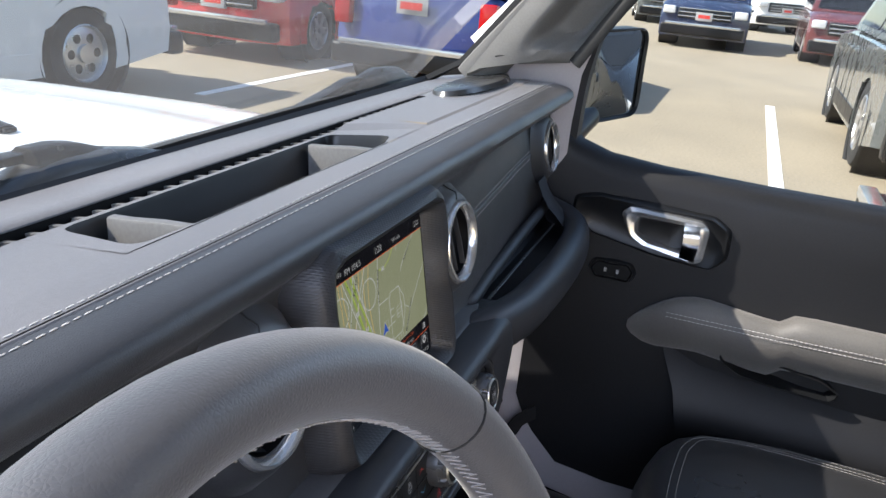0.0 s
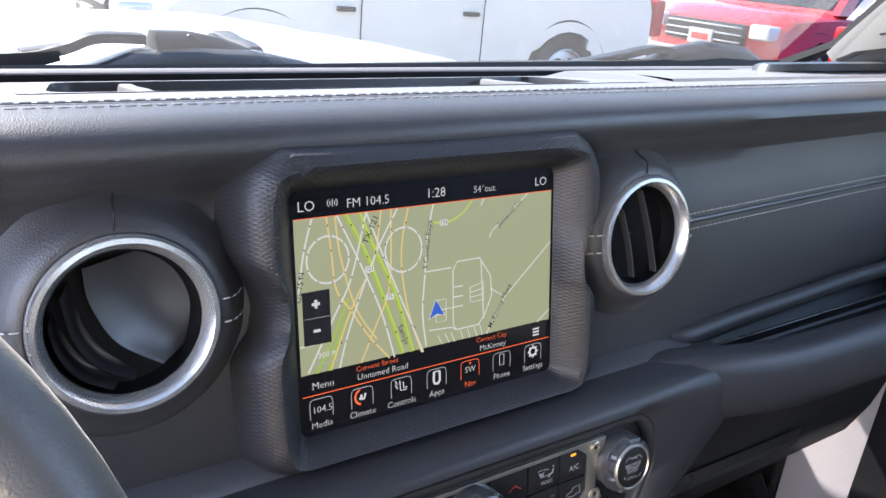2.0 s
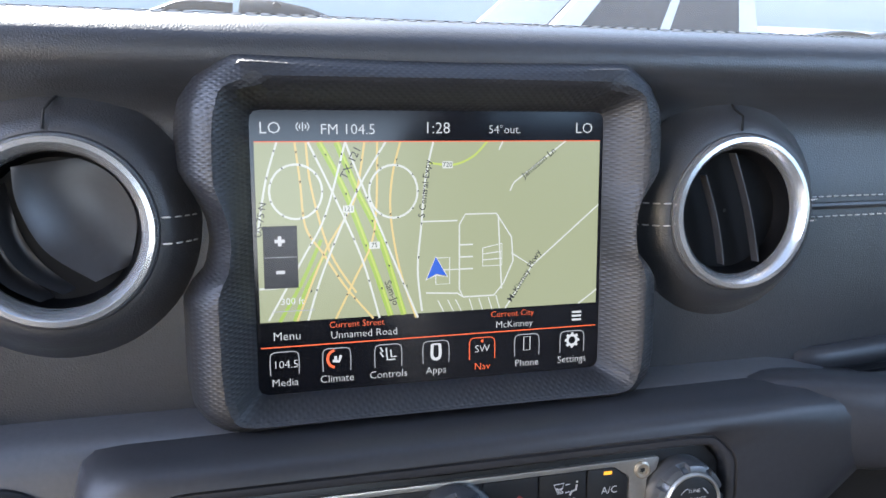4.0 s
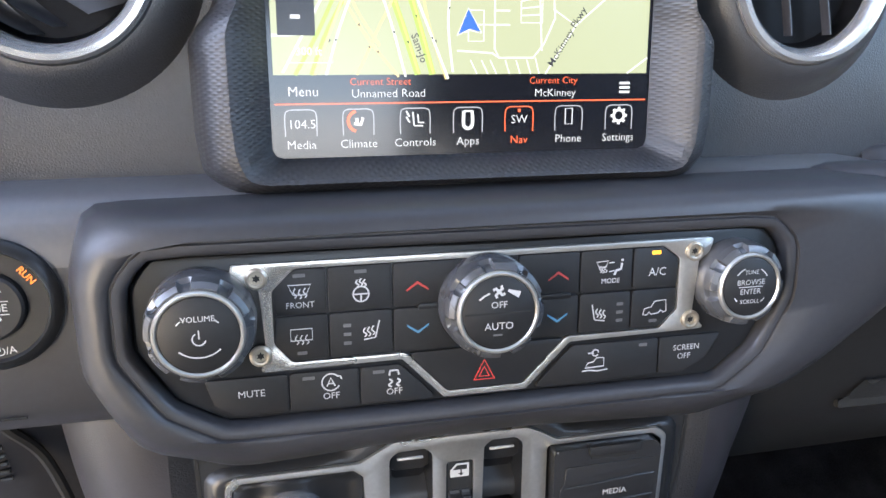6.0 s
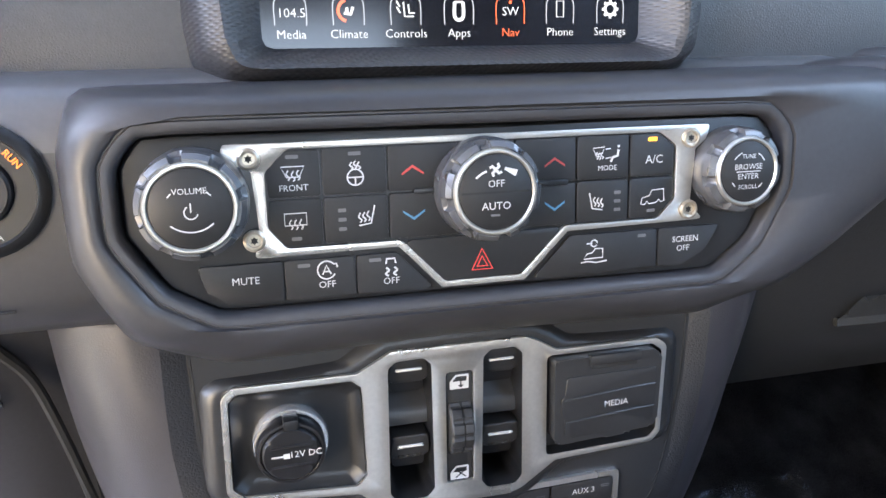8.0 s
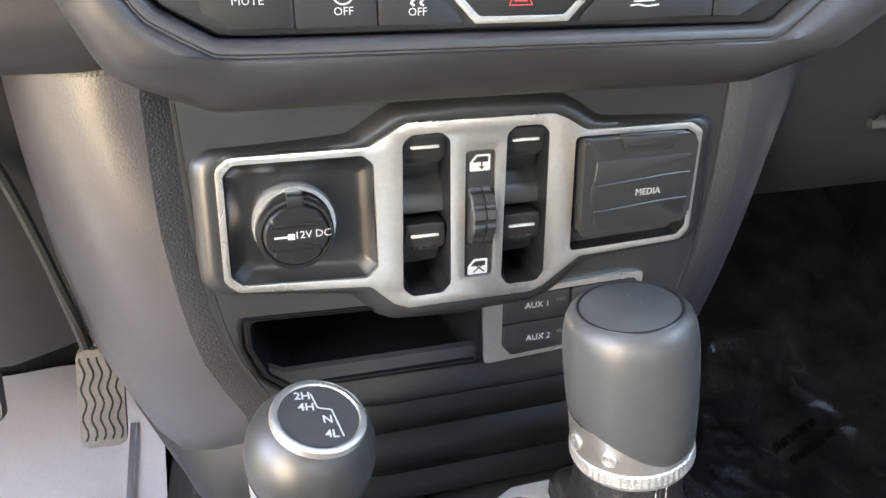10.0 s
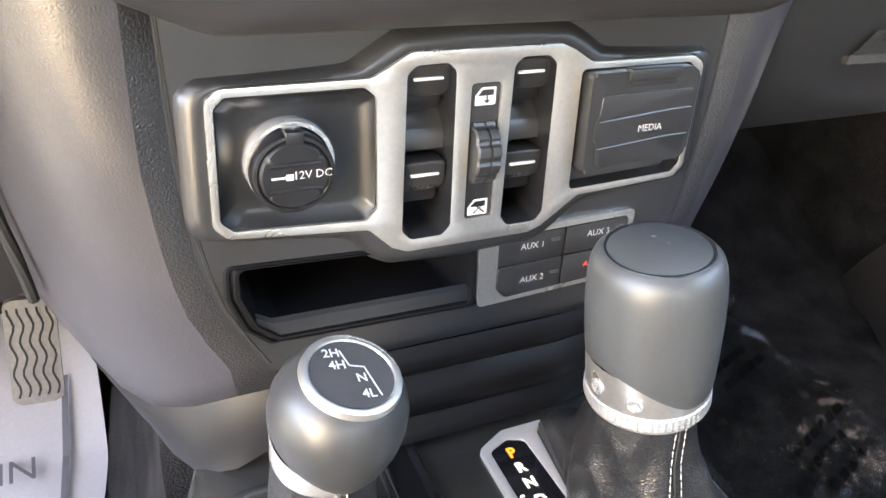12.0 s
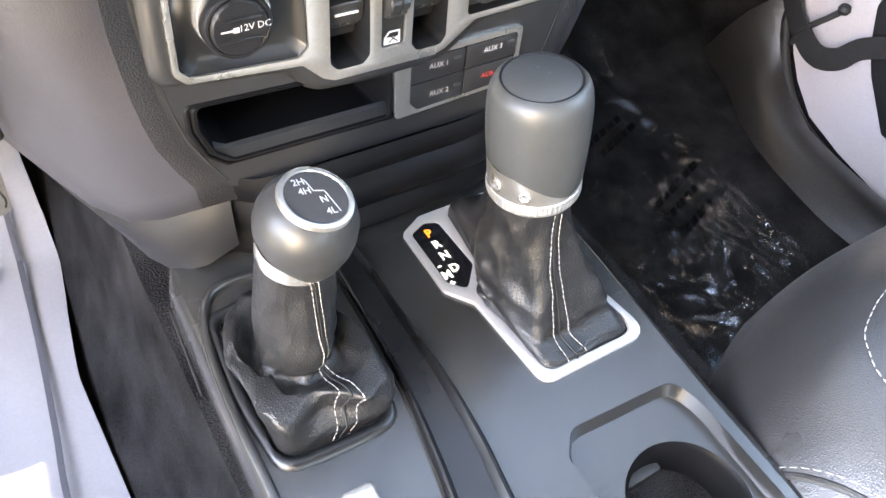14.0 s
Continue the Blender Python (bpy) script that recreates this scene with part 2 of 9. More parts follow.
M_CARPET = material("charcoal_carpet", (0.018, 0.0172, 0.0178), 0.95, vary=0.9, grain=150, spec=0.05, bump=0.003, bump_scale=700)
M_PAPER = material("white_paper", (0.21, 0.203, 0.217), 0.75, vary=0.05, bump=0.002, bump_scale=22)
M_INK = material("printed_ink", (0.05, 0.05, 0.06), 0.7, vary=0.1)
M_RUBBER = material("black_rubber", (0.015, 0.015, 0.015), 0.6, vary=0.2, bump=0.0002, bump_scale=300)
M_WHITEPAINT = material("white_car_paint", (0.84, 0.82, 0.78), 0.25, vary=0.03, coat=0.6)
M_REDPAINT = material("red_car_paint", (0.55, 0.02, 0.025), 0.25, vary=0.05, coat=0.8)
M_BLUEPAINT = material("blue_car_paint", (0.025, 0.045, 0.2), 0.25, vary=0.08, coat=0.8)
M_NAVYPAINT = material("navy_car_paint", (0.02, 0.03, 0.07), 0.25, vary=0.08, coat=0.8)
M_MAROON = material("maroon_car_paint", (0.12, 0.035, 0.035), 0.25, vary=0.08, coat=0.8)
M_GREYPAINT = material("grey_car_paint", (0.1, 0.11, 0.11), 0.28, vary=0.1, coat=0.8)
M_DARKPAINT = material("blackish_car_paint", (0.014, 0.017, 0.022), 0.3, vary=0.1, coat=0.4)
M_DARKGLASS = material("tinted_car_glass", (0.015, 0.017, 0.02), 0.06, vary=0.05)
M_TYRE = material("tyre_rubber", (0.02, 0.02, 0.02), 0.8, vary=0.2)
M_ALLOY = material("silver_alloy", (0.6, 0.6, 0.6), 0.3, 0.9, vary=0.1)
M_LAMPLENS = material("headlamp_lens", (0.75, 0.76, 0.78), 0.08, 0.3, vary=0.1)
M_TAILLENS = material("red_tail_lens", (0.4, 0.01, 0.01), 0.1, vary=0.1)
M_GROUND = material("pale_concrete", (0.3, 0.255, 0.185), 0.9, vary=0.14, grain=6, bump=0.004, bump_scale=60)
M_LINE = material("white_road_paint", (0.82, 0.81, 0.77), 0.7, vary=0.12, grain=20)
M_PILLAR = material("grey_pillar_plastic", (0.16, 0.157, 0.15), 0.6, vary=0.1, bump=0.0001, bump_scale=900)
M_ARM = material("charcoal_armrest_leather", (0.12, 0.112, 0.102), 0.5, vary=0.15, sheen_weight=0.35, bump=0.0001, bump_scale=700, cells=True)
# the car's white again, darkened to hold the shade on the jamb
M_JAMB = material("shaded_body_white", (0.46, 0.43, 0.44), 0.35, vary=0.05)
M_HEADLINER = material("pale_headliner", (0.35, 0.34, 0.33), 0.95, vary=0.1, bump=0.0005, bump_scale=500)
M_WEBBING = material("black_webbing", (0.012, 0.012, 0.013), 0.8, vary=0.2, bump=0.0006, bump_scale=600)
M_MIRROR = material("mirror_glass", (0.85, 0.87, 0.88), 0.01, 1.0, vary=0.0)
M_WINDOW = clear("clear_window_glass", (0.94, 0.96, 0.94), 0.01, 0.02)
# windscreen with the added pale haze
M_SCREENGLASS = clear("veiled_windscreen", (0.83, 0.86, 0.86), film=0.035)
M_FILM = clear("wrinkled_clear_film", (0.9, 0.9, 0.9), 0.16, 0.045, 0.0003, 32.0)
M_PEDAL = material("worn_pedal_rubber", (0.1, 0.094, 0.088), 0.7, vary=0.2)
M_BUILDING = material("pale_wall", (0.7, 0.7, 0.68), 0.8, vary=0.06, grain=3)


# ---- builders ----
def mesh_of(name, bm, smooth=38):
    bmesh.ops.recalc_face_normals(bm, faces=bm.faces)
    me = bpy.data.meshes.new(name)
    bm.to_mesh(me)
    bm.free()
    for p in me.polygons:
        p.use_smooth = smooth > 0
    if smooth > 0:
        me.set_sharp_from_angle(angle=radians(smooth))
    return me


def part(name, bm, mat, parent, label="", smooth=38):
    """One mesh object under a thing or under a part."""
    me = mesh_of(name, bm, smooth)
    me.materials.append(mat)
    ob = new(name, me)
    ob.parent = parent
    return tagged(ob, label)


def thing(name, label, category, group="", m=None, kind=""):
    ob = new(name)
    ob.empty_display_size = 0.05
    ob.matrix_basis = m if m is not None else CAR
    return tagged(ob, label, category, group, kind)


def solid(name, bm, mat, label, category, m=None, kind="", group="", smooth=38):
    """A thing that is one mesh."""
    ob = part(name, bm, mat, None, "", smooth)
    ob.matrix_basis = m if m is not None else CAR
    return tagged(ob, label, category, group, kind)


def rpoly(pts, r=0.004, seg=4):
    """Corners rounded; a point may carry its own radius as a third number."""
    out, n = [], len(pts)
    for i, p in enumerate(pts):
        a, b, c = Vector(pts[i - 1][:2]), Vector(p[:2]), Vector(pts[(i + 1) % n][:2])
        rad = p[2] if len(p) > 2 else r
        u, v = a - b, c - b
        lim = min(u.length, v.length) * 0.45
        if rad <= 0 or lim < 1e-6:
            out.append(tuple(b))
            continue
        u.normalize(), v.normalize()
        half = max(0.05, math.acos(max(-1, min(1, u.dot(v)))) / 2)
        t = min(rad / math.tan(half), lim)
        p0, p2 = b + u * t, b + v * t
        for k in range(seg + 1):
            s = k / seg
            out.append(tuple(p0 * (1 - s) ** 2 + b * 2 * s * (1 - s) + p2 * s * s))
    return out


def rect(x0, x1, z0, z1, r=0.003, seg=4):
    return rpoly([(x0, z0), (x1, z0), (x1, z1), (x0, z1)], r, seg)


def circle(cx, cz, r, n=40, a0=0.0):
    return [(cx + r * math.cos(a0 + 2 * math.pi * i / n), cz + r * math.sin(a0 + 2 * math.pi * i / n)) for i in range(n)]


def prism(bm, poly, y0, y1, bevel=0.0, seg=3, back=False):
    """The outline (x, z) drawn out from y0 (towards the seats) to y1; the y0 rim is rounded."""
    f = [bm.verts.new((x, y0, z)) for x, z in poly]
    b = [bm.verts.new((x, y1, z)) for x, z in poly]
    n = len(poly)
    bm.faces.new(f)
    if back:
        bm.faces.new(b[::-1])
    for i in range(n):
        bm.faces.new((f[i], b[i], b[(i + 1) % n], f[(i + 1) % n]))
    if bevel:
        fs = set(f)
        edges = [e for e in bm.edges if e.verts[0] in fs and e.verts[1] in fs]
        bmesh.ops.bevel(bm, geom=edges, offset=bevel, segments=seg, profile=0.6, affect="EDGES", clamp_overlap=True)
    return bm


def box(bm, x0, x1, y0, y1, z0, z1, bevel=0.0, seg=2):
    r = bmesh.ops.create_cube(bm, size=1, matrix=Matrix.Translation(((x0 + x1) / 2, (y0 + y1) / 2, (z0 + z1) / 2)) @ Matrix.Diagonal((x1 - x0, y1 - y0, z1 - z0, 1)))
    if bevel:
        es = {e for v in r["verts"] for e in v.link_edges}
        bmesh.ops.bevel(bm, geom=list(es), offset=bevel, segments=seg, profile=0.6, affect="EDGES", clamp_overlap=True)
    return bm


def plate(bm, outer, holes, y0, y1):
    """A flat sheet with holes, y0 to y1."""
    edges = []
    for loop in (outer, *holes):
        vs = [bm.verts.new((x, y0, z)) for x, z in loop]
        edges += [bm.edges.new((vs[i], vs[(i + 1) % len(vs)])) for i in range(len(vs))]
    fill = bmesh.ops.triangle_fill(bm, use_beauty=True, use_dissolve=False, edges=edges)
    faces = [g for g in fill["geom"] if isinstance(g, bmesh.types.BMFace)]
    ex = bmesh.ops.extrude_face_region(bm, geom=faces)
    for v in [g for g in ex["geom"] if isinstance(g, bmesh.types.BMVert)]:
        v.co.y = y1
    return bm


def loft(bm, rings, closed=True, caps=(False, False)):
    """Skin over rings of points of equal count."""
    vs = [[bm.verts.new(p) for p in ring] for ring in rings]
    n = len(rings[0])
    for a, b in zip(vs, vs[1:]):
        for i in range(n if closed else n - 1):
            j = (i + 1) % n
            bm.faces.new((a[i], a[j], b[j], b[i]))
    if caps[0]:
        bm.faces.new(vs[0][::-1])
    if caps[1]:
        bm.faces.new(vs[-1])
    return bm


def lathe(bm, profile, m=None, n=48, caps=(False, False)):
    """Profile of (radius, height) turned about the z axis of m."""
    m = m if m is not None else Matrix()
    rings = [[m @ Vector((r * math.cos(2 * math.pi * i / n), r * math.sin(2 * math.pi * i / n), h)) for i in range(n)] for r, h in profile]
    return loft(bm, rings, True, caps)


def sweep(bm, pts, section, closed=False, up=(0, 0, 1), caps=True, scale=None):
    """A section of (side, up) points carried along a path."""
    pts = [Vector(p) for p in pts]
    rings, n = [], len(pts)
    for i, p in enumerate(pts):
        a = pts[i - 1] if (i or closed) else p
        b = pts[(i + 1) % n] if (i < n - 1 or closed) else p
        d = (b - a).normalized()
        side = d.cross(Vector(up))
        side = side.normalized() if side.length > 1e-5 else Vector((1, 0, 0))
        top = side.cross(d)
        k = scale[i] if scale else 1.0
        rings.append([p + side * s * k + top * u * k for s, u in section])
    if closed:
        rings.append(rings[0])
        loft(bm, rings[:-1])
        vs = list(bm.verts)[-len(section) * n:]
        m = len(section)
        for i in range(m):
            j = (i + 1) % m
            bm.faces.new((vs[(n - 1) * m + i], vs[(n - 1) * m + j], vs[j], vs[i]))
        return bm
    return loft(bm, rings, True, (caps, caps))


def disc(r, n=10, k=1.0):
    return [(r * math.cos(2 * math.pi * i / n), r * k * math.sin(2 * math.pi * i / n)) for i in range(n)]


def spline(pts, n=8):
    """A smooth path through points."""
    P = [Vector(p) for p in pts]
    out = []
    for i in range(len(P) - 1):
        p0, p1, p2, p3 = P[max(0, i - 1)], P[i], P[i + 1], P[min(len(P) - 1, i + 2)]
        for k in range(n):
            t = k / n
            out.append(0.5 * ((2 * p1) + (p2 - p0) * t + (2 * p0 - 5 * p1 + 4 * p2 - p3) * t * t + (3 * p1 - p0 - 3 * p2 + p3) * t ** 3))
    return out + [P[-1]]


def stitches(bm, pts, length=0.0042, gap=0.0018, r=0.00042, lift=(0, 0, 0.0003), jitter=0.15):
    """A row of single thread stitches along a path."""
    rng = random.Random(len(pts))
    P = [Vector(p) for p in pts]
    lens = [0.0]
    for a, b in zip(P, P[1:]):
        lens.append(lens[-1] + (b - a).length)

    def at(s):
        for i in range(len(P) - 1):
            if s <= lens[i + 1]:
                return P[i].lerp(P[i + 1], (s - lens[i]) / max(1e-9, lens[i + 1] - lens[i]))
        return P[-1]

    s = 0.0
    while s + length < lens[-1]:
        a, b = at(s), at(s + length)
        L = Vector(lift)
        off = L * rng.uniform(-jitter, jitter)
        d = (b - a).normalized()
        side = d.cross(Vector((0.3, 0.5, 0.8))).normalized()
        top = side.cross(d)
        rings = []
        for f, k in ((0.0, 0.35), (0.2, 1.0), (0.8, 1.0), (1.0, 0.35)):
            c = a.lerp(b, f) + L + off
            rings.append([c + side * (r * k * math.cos(q)) + top * (r * k * math.sin(q)) for q in (0.4, 1.66, 2.92, 4.17, 5.43)])
        loft(bm, rings, True, (True, True))
        s += length + gap
    return bm


WORDS = {}


def lettering(text, size, mat, parent, m, name="lettering", thick=0.0, label=""):
    """Words in the built-in font, centred at m, which faces along m's z axis."""
    key = (text, round(size, 5), thick)
    if key not in WORDS:
        cu = bpy.data.curves.new("words", "FONT")
        cu.body, cu.size, cu.align_x, cu.align_y, cu.resolution_u, cu.offset = text, size, "CENTER", "CENTER", 2, thick
        tmp = bpy.data.objects.new("words", cu)
        scene.collection.objects.link(tmp)
        WORDS[key] = bpy.data.meshes.new_from_object(tmp)
        bpy.data.objects.remove(tmp)
        bpy.data.curves.remove(cu)
    me = WORDS[key].copy()
    me.materials.clear()
    me.materials.append(mat)
    ob = new(name, me)
    ob.parent = parent
    ob.matrix_basis = m
    return tagged(ob, label or "printed letters " + text)


def facing(x, y, z, turn=0.0):
    """A pose on an upright face that looks to the seats; turn: degrees anticlockwise."""
    return pose(x, y, z, 90, 0, 0) @ pose(0, 0, 0, 0, 0, turn)


def strip(bm, pts, w, y, closed=False):
    """A flat line of width w on an upright face at depth y, through (x, z) points."""
    P = [Vector((p[0], p[1])) for p in pts]
    n = len(P)
    L, R = [], []
    for i in range(n):
        a = P[i - 1] if (i or closed) else P[i]
        b = P[(i + 1) % n] if (i < n - 1 or closed) else P[i]
        d = (b - a)
        d = d.normalized() if d.length else Vector((1, 0))
        nrm = Vector((-d.y, d.x)) * (w / 2)
        L.append(bm.verts.new((P[i].x + nrm.x, y, P[i].y + nrm.y)))
        R.append(bm.verts.new((P[i].x - nrm.x, y, P[i].y - nrm.y)))
    for i in range(n if closed else n - 1):
        j = (i + 1) % n
        bm.faces.new((L[i], L[j], R[j], R[i]))
    return bm


def flat(bm, poly, y):
    bm.faces.new([bm.verts.new((x, y, z)) for x, z in poly])
    return bm


def mm(*pts):
    return [(x / 1000, z / 1000) for x, z in pts]


def star(poly, cx, cz, n=120):
    """The outline re-cut at n even bearings from (cx, cz)."""
    out = []
    for i in range(n):
        a = 2 * math.pi * i / n
        dx, dz = math.cos(a), math.sin(a)
        best = 0.0
        for (x0, z0), (x1, z1) in zip(poly, poly[1:] + poly[:1]):
            ex, ez = x1 - x0, z1 - z0
            den = dx * ez - dz * ex
            if abs(den) < 1e-12:
                continue
            t = ((x0 - cx) * ez - (z0 - cz) * ex) / den
            u = ((x0 - cx) * dz - (z0 - cz) * dx) / den
            if t > best and -1e-6 <= u <= 1 + 1e-6:
                best = t
        out.append((cx + dx * best, cz + dz * best))
    return out


def mixed(a, b, f):
    return [(p[0] + (q[0] - p[0]) * f, p[1] + (q[1] - p[1]) * f) for p, q in zip(a, b)]


def at_y(poly, y):
    return [Vector((x, y, z)) for x, z in poly]


def shrunk(poly, cx, cz, d):
    out = []
    for x, z in poly:
        v = Vector((x - cx, z - cz))
        k = max(0.0, v.length - d) / max(1e-9, v.length)
        out.append((cx + v.x * k, cz + v.y * k))
    return out


def grown(poly, d):
    """The outline moved outwards by an even distance (inwards if d is negative)."""
    n, out = len(poly), []
    for i, (x, z) in enumerate(poly):
        (ax, az), (bx, bz) = poly[i - 2], poly[(i + 2) % n]
        t = Vector((bx - ax, bz - az))
        t = t.normalized() if t.length > 1e-9 else Vector((1, 0))
        out.append((x + t.y * d, z - t.x * d))
    return out


def front_bevel(bm, y, offset):
    """Chamfer the rim of a plate's front face, which lies at y."""
    es = [e for e in bm.edges if all(abs(v.co.y - y) < 1e-5 for v in e.verts) and len(e.link_faces) == 2 and any(abs(f.calc_center_median().y - y) > 1e-4 for f in e.link_faces)]
    bmesh.ops.bevel(bm, geom=es, offset=offset, segments=2, profile=0.5, affect="EDGES", clamp_overlap=True)


# ---- dashboard ----
dashboard = thing("dashboard", "charcoal leather wrapped dashboard with pale double stitching", "dashboard", m=DASH)
NOSE = [(0.05, -0.118), (0.016, -0.112), (0.011, -0.1), (0.0095, -0.05), (0.0095, -0.01), (0.011, 0.015), (0.0135, 0.032), (0.013, 0.042), (0.0085, 0.05), (0.001, 0.0555), (-0.0065, 0.0605), (-0.0105, 0.0675), (-0.0095, 0.0755), (-0.004, 0.0815), (0.006, 0.0857), (0.019, 0.0893), (0.0218, 0.0899), (0.0231, 0.0888), (0.0244, 0.0903), (0.0325, 0.0917), (0.058, 0.094)]
X_LEFT, X_RIGHT = -0.72, 0.712


def bow(x, z):
    """The face falls back towards the far end, under the overhanging pad."""
    return 0.032 * max(0.0, min(1.0, (x - 0.22) / 0.36)) * max(0.0, min(1.0, (0.062 - z) / 0.018))


def along_x(profile, xs, tuck=None, bend=False):
    rings = []
    for x in xs:
        k = tuck(x) if tuck else 0.0
        rings.append([Vector((x, y + k + (bow(x, z) if bend else 0.0), z - 0.35 * k)) for y, z in profile])
    return rings


def end_tuck(x):
    over = max(0.0, x - (X_RIGHT - 0.03)) / 0.03
    return 0.03 * (1 - math.sqrt(max(0.0, 1 - over * over)))


bm = bmesh.new()
xs = [X_LEFT + (X_RIGHT - 0.04 - X_LEFT) * i / 40 for i in range(41)] + [X_RIGHT - 0.03 + 0.03 * math.sin(math.pi / 2 * k / 7) for k in range(8)]
# the sunlit and the shaded tone meet at the stitched seam
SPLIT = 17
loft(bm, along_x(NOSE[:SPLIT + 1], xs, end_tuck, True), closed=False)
part("face_panel", bm, M_FACE, dashboard, "leather-wrapped roll and face panel, darkened as shaded")
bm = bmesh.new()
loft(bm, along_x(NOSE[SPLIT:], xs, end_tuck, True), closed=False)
part("top_pad", bm, M_PAD, dashboard, "padded vinyl top behind the seam, lightened as sunlit")

BIN = (-0.182, 0.19, 0.0585, 0.134)          # left, right, front, rear of the open tray
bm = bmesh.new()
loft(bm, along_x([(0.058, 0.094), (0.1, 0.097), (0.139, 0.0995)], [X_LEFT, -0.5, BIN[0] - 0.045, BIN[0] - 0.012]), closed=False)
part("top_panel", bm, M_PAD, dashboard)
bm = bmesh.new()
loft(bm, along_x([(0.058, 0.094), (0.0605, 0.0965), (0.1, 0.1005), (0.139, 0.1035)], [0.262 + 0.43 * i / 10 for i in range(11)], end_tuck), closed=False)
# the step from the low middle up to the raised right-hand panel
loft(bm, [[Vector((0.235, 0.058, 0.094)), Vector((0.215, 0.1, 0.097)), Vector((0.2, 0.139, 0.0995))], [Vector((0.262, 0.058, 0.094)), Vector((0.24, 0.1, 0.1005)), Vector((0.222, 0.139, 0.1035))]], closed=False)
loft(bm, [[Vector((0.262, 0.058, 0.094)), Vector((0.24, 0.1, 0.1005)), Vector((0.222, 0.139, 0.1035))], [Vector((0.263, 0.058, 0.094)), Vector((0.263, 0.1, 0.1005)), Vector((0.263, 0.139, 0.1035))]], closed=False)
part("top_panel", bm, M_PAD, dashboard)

bm = bmesh.new()
loft(bm, along_x([(0.054, 0.0915), (0.1, 0.0945), (0.141, 0.097)], [0.192, 0.23, 0.28]), closed=False)
part("panel_joint", bm, M_PAD, dashboard)
bm = bmesh.new()
loft(bm, along_x([(0.054, 0.0915), (0.1, 0.0945), (0.141, 0.097)], [-0.215, -0.2, -0.184]), closed=False)
part("panel_joint", bm, M_PAD, dashboard)

# the open tray with rounded ends, its rim butted to the panels round it
tray_rim = rpoly([(BIN[0], BIN[2] + 0.004), (-0.12, BIN[2]), (0.15, BIN[2]), (BIN[1], BIN[2] + 0.012), (BIN[1] - 0.012, BIN[3]), (BIN[0] + 0.012, BIN[3])], 0.014, 5)
bm = bmesh.new()
deck = lambda p: 0.0945 + (p[1] - 0.058) * 0.062
outer_deck = [(-0.194, 0.058), (0.236, 0.058), (0.2, 0.139), (-0.194, 0.139)]
edges = []
for loop in (outer_deck, tray_rim):
    vs = [bm.verts.new((p[0], p[1], deck(p))) for p in loop]
    edges += [bm.edges.new((vs[i], vs[(i + 1) % len(vs)])) for i in range(len(vs))]
bmesh.ops.triangle_fill(bm, use_beauty=True, use_dissolve=False, edges=edges)
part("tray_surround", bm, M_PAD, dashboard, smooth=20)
bm = bmesh.new()
c = (0.0, 0.095)
loft(bm, [[Vector((x, y, deck((x, y)))) for x, y in tray_rim], [Vector((x, y, deck((x, y)) - 0.004)) for x, y in shrunk(tray_rim, *c, 0.0015)], [Vector((x, y, 0.058)) for x, y in shrunk(tray_rim, *c, 0.005)], [Vector((x, y, 0.0555)) for x, y in shrunk(tray_rim, *c, 0.009)]], caps=(False, True))
part("storage_tray", bm, M_SWPANEL, dashboard, "deep black open storage tray", smooth=30)
for x in (-0.131, 0.13):
    bm = bmesh.new()
    prof = [(0.0605, 0.093), (0.085, 0.0955), (0.112, 0.0965), (0.1285, 0.098), (0.131, 0.057), (0.0605, 0.057)]
    loft(bm, [[Vector((x + d * (1.0 if z > 0.06 else 1.9), y, z - drop)) for y, z in prof] for d, drop in ((-0.0048, 0.0022), (-0.004, 0.0005), (-0.0028, 0.0), (0.0028, 0.0), (0.004, 0.0005), (0.0048, 0.0022))], caps=(True, True))
    part("tray_divider", bm, M_DIVIDER, dashboard, "upright grey tray divider", smooth=30)

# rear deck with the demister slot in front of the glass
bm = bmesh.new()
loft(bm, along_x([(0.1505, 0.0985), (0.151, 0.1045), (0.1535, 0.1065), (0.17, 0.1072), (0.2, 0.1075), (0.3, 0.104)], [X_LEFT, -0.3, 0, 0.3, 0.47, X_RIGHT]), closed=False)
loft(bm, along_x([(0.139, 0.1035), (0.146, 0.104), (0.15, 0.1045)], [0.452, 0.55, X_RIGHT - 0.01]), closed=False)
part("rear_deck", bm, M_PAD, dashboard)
bm = bmesh.new()
loft(bm, along_x([(0.139, 0.0995), (0.1395, 0.085), (0.15, 0.085), (0.15, 0.1035)], [X_LEFT, 0.452]), closed=False)
part("demister_slot", bm, M_HOLE, dashboard)
for i in range(58):
    x = -0.6 + i * 0.0182
    bm = bmesh.new()
    box(bm, x, x + 0.004, 0.1392, 0.1505, 0.09, 0.0992 + (0.003 if x > 0.22 else 0))
    part("demister_rib", bm, M_DIVIDER, dashboard)

# seams and thread
bm = bmesh.new()
for y, z in ((0.0176, 0.0889), (0.0288, 0.0911)):
    stitches(bm, [(x, y, z) for x in (-0.7, 0.0, 0.66)], 0.0052, 0.0017, 0.00042)
bm2 = bmesh.new()
sweep(bm2, [(-0.7, 0.0262, 0.0903), (0.0, 0.0262, 0.0903), (0.66, 0.0262, 0.0903)], disc(0.0008, 6))
part("top_seam", bm2, M_GAP, dashboard, "dark sewn seam between the thread rows")
tagged(part("double_stitching", bm, M_STITCH, dashboard, "two rows of pale thread"), kind="stuff")
bm = bmesh.new()
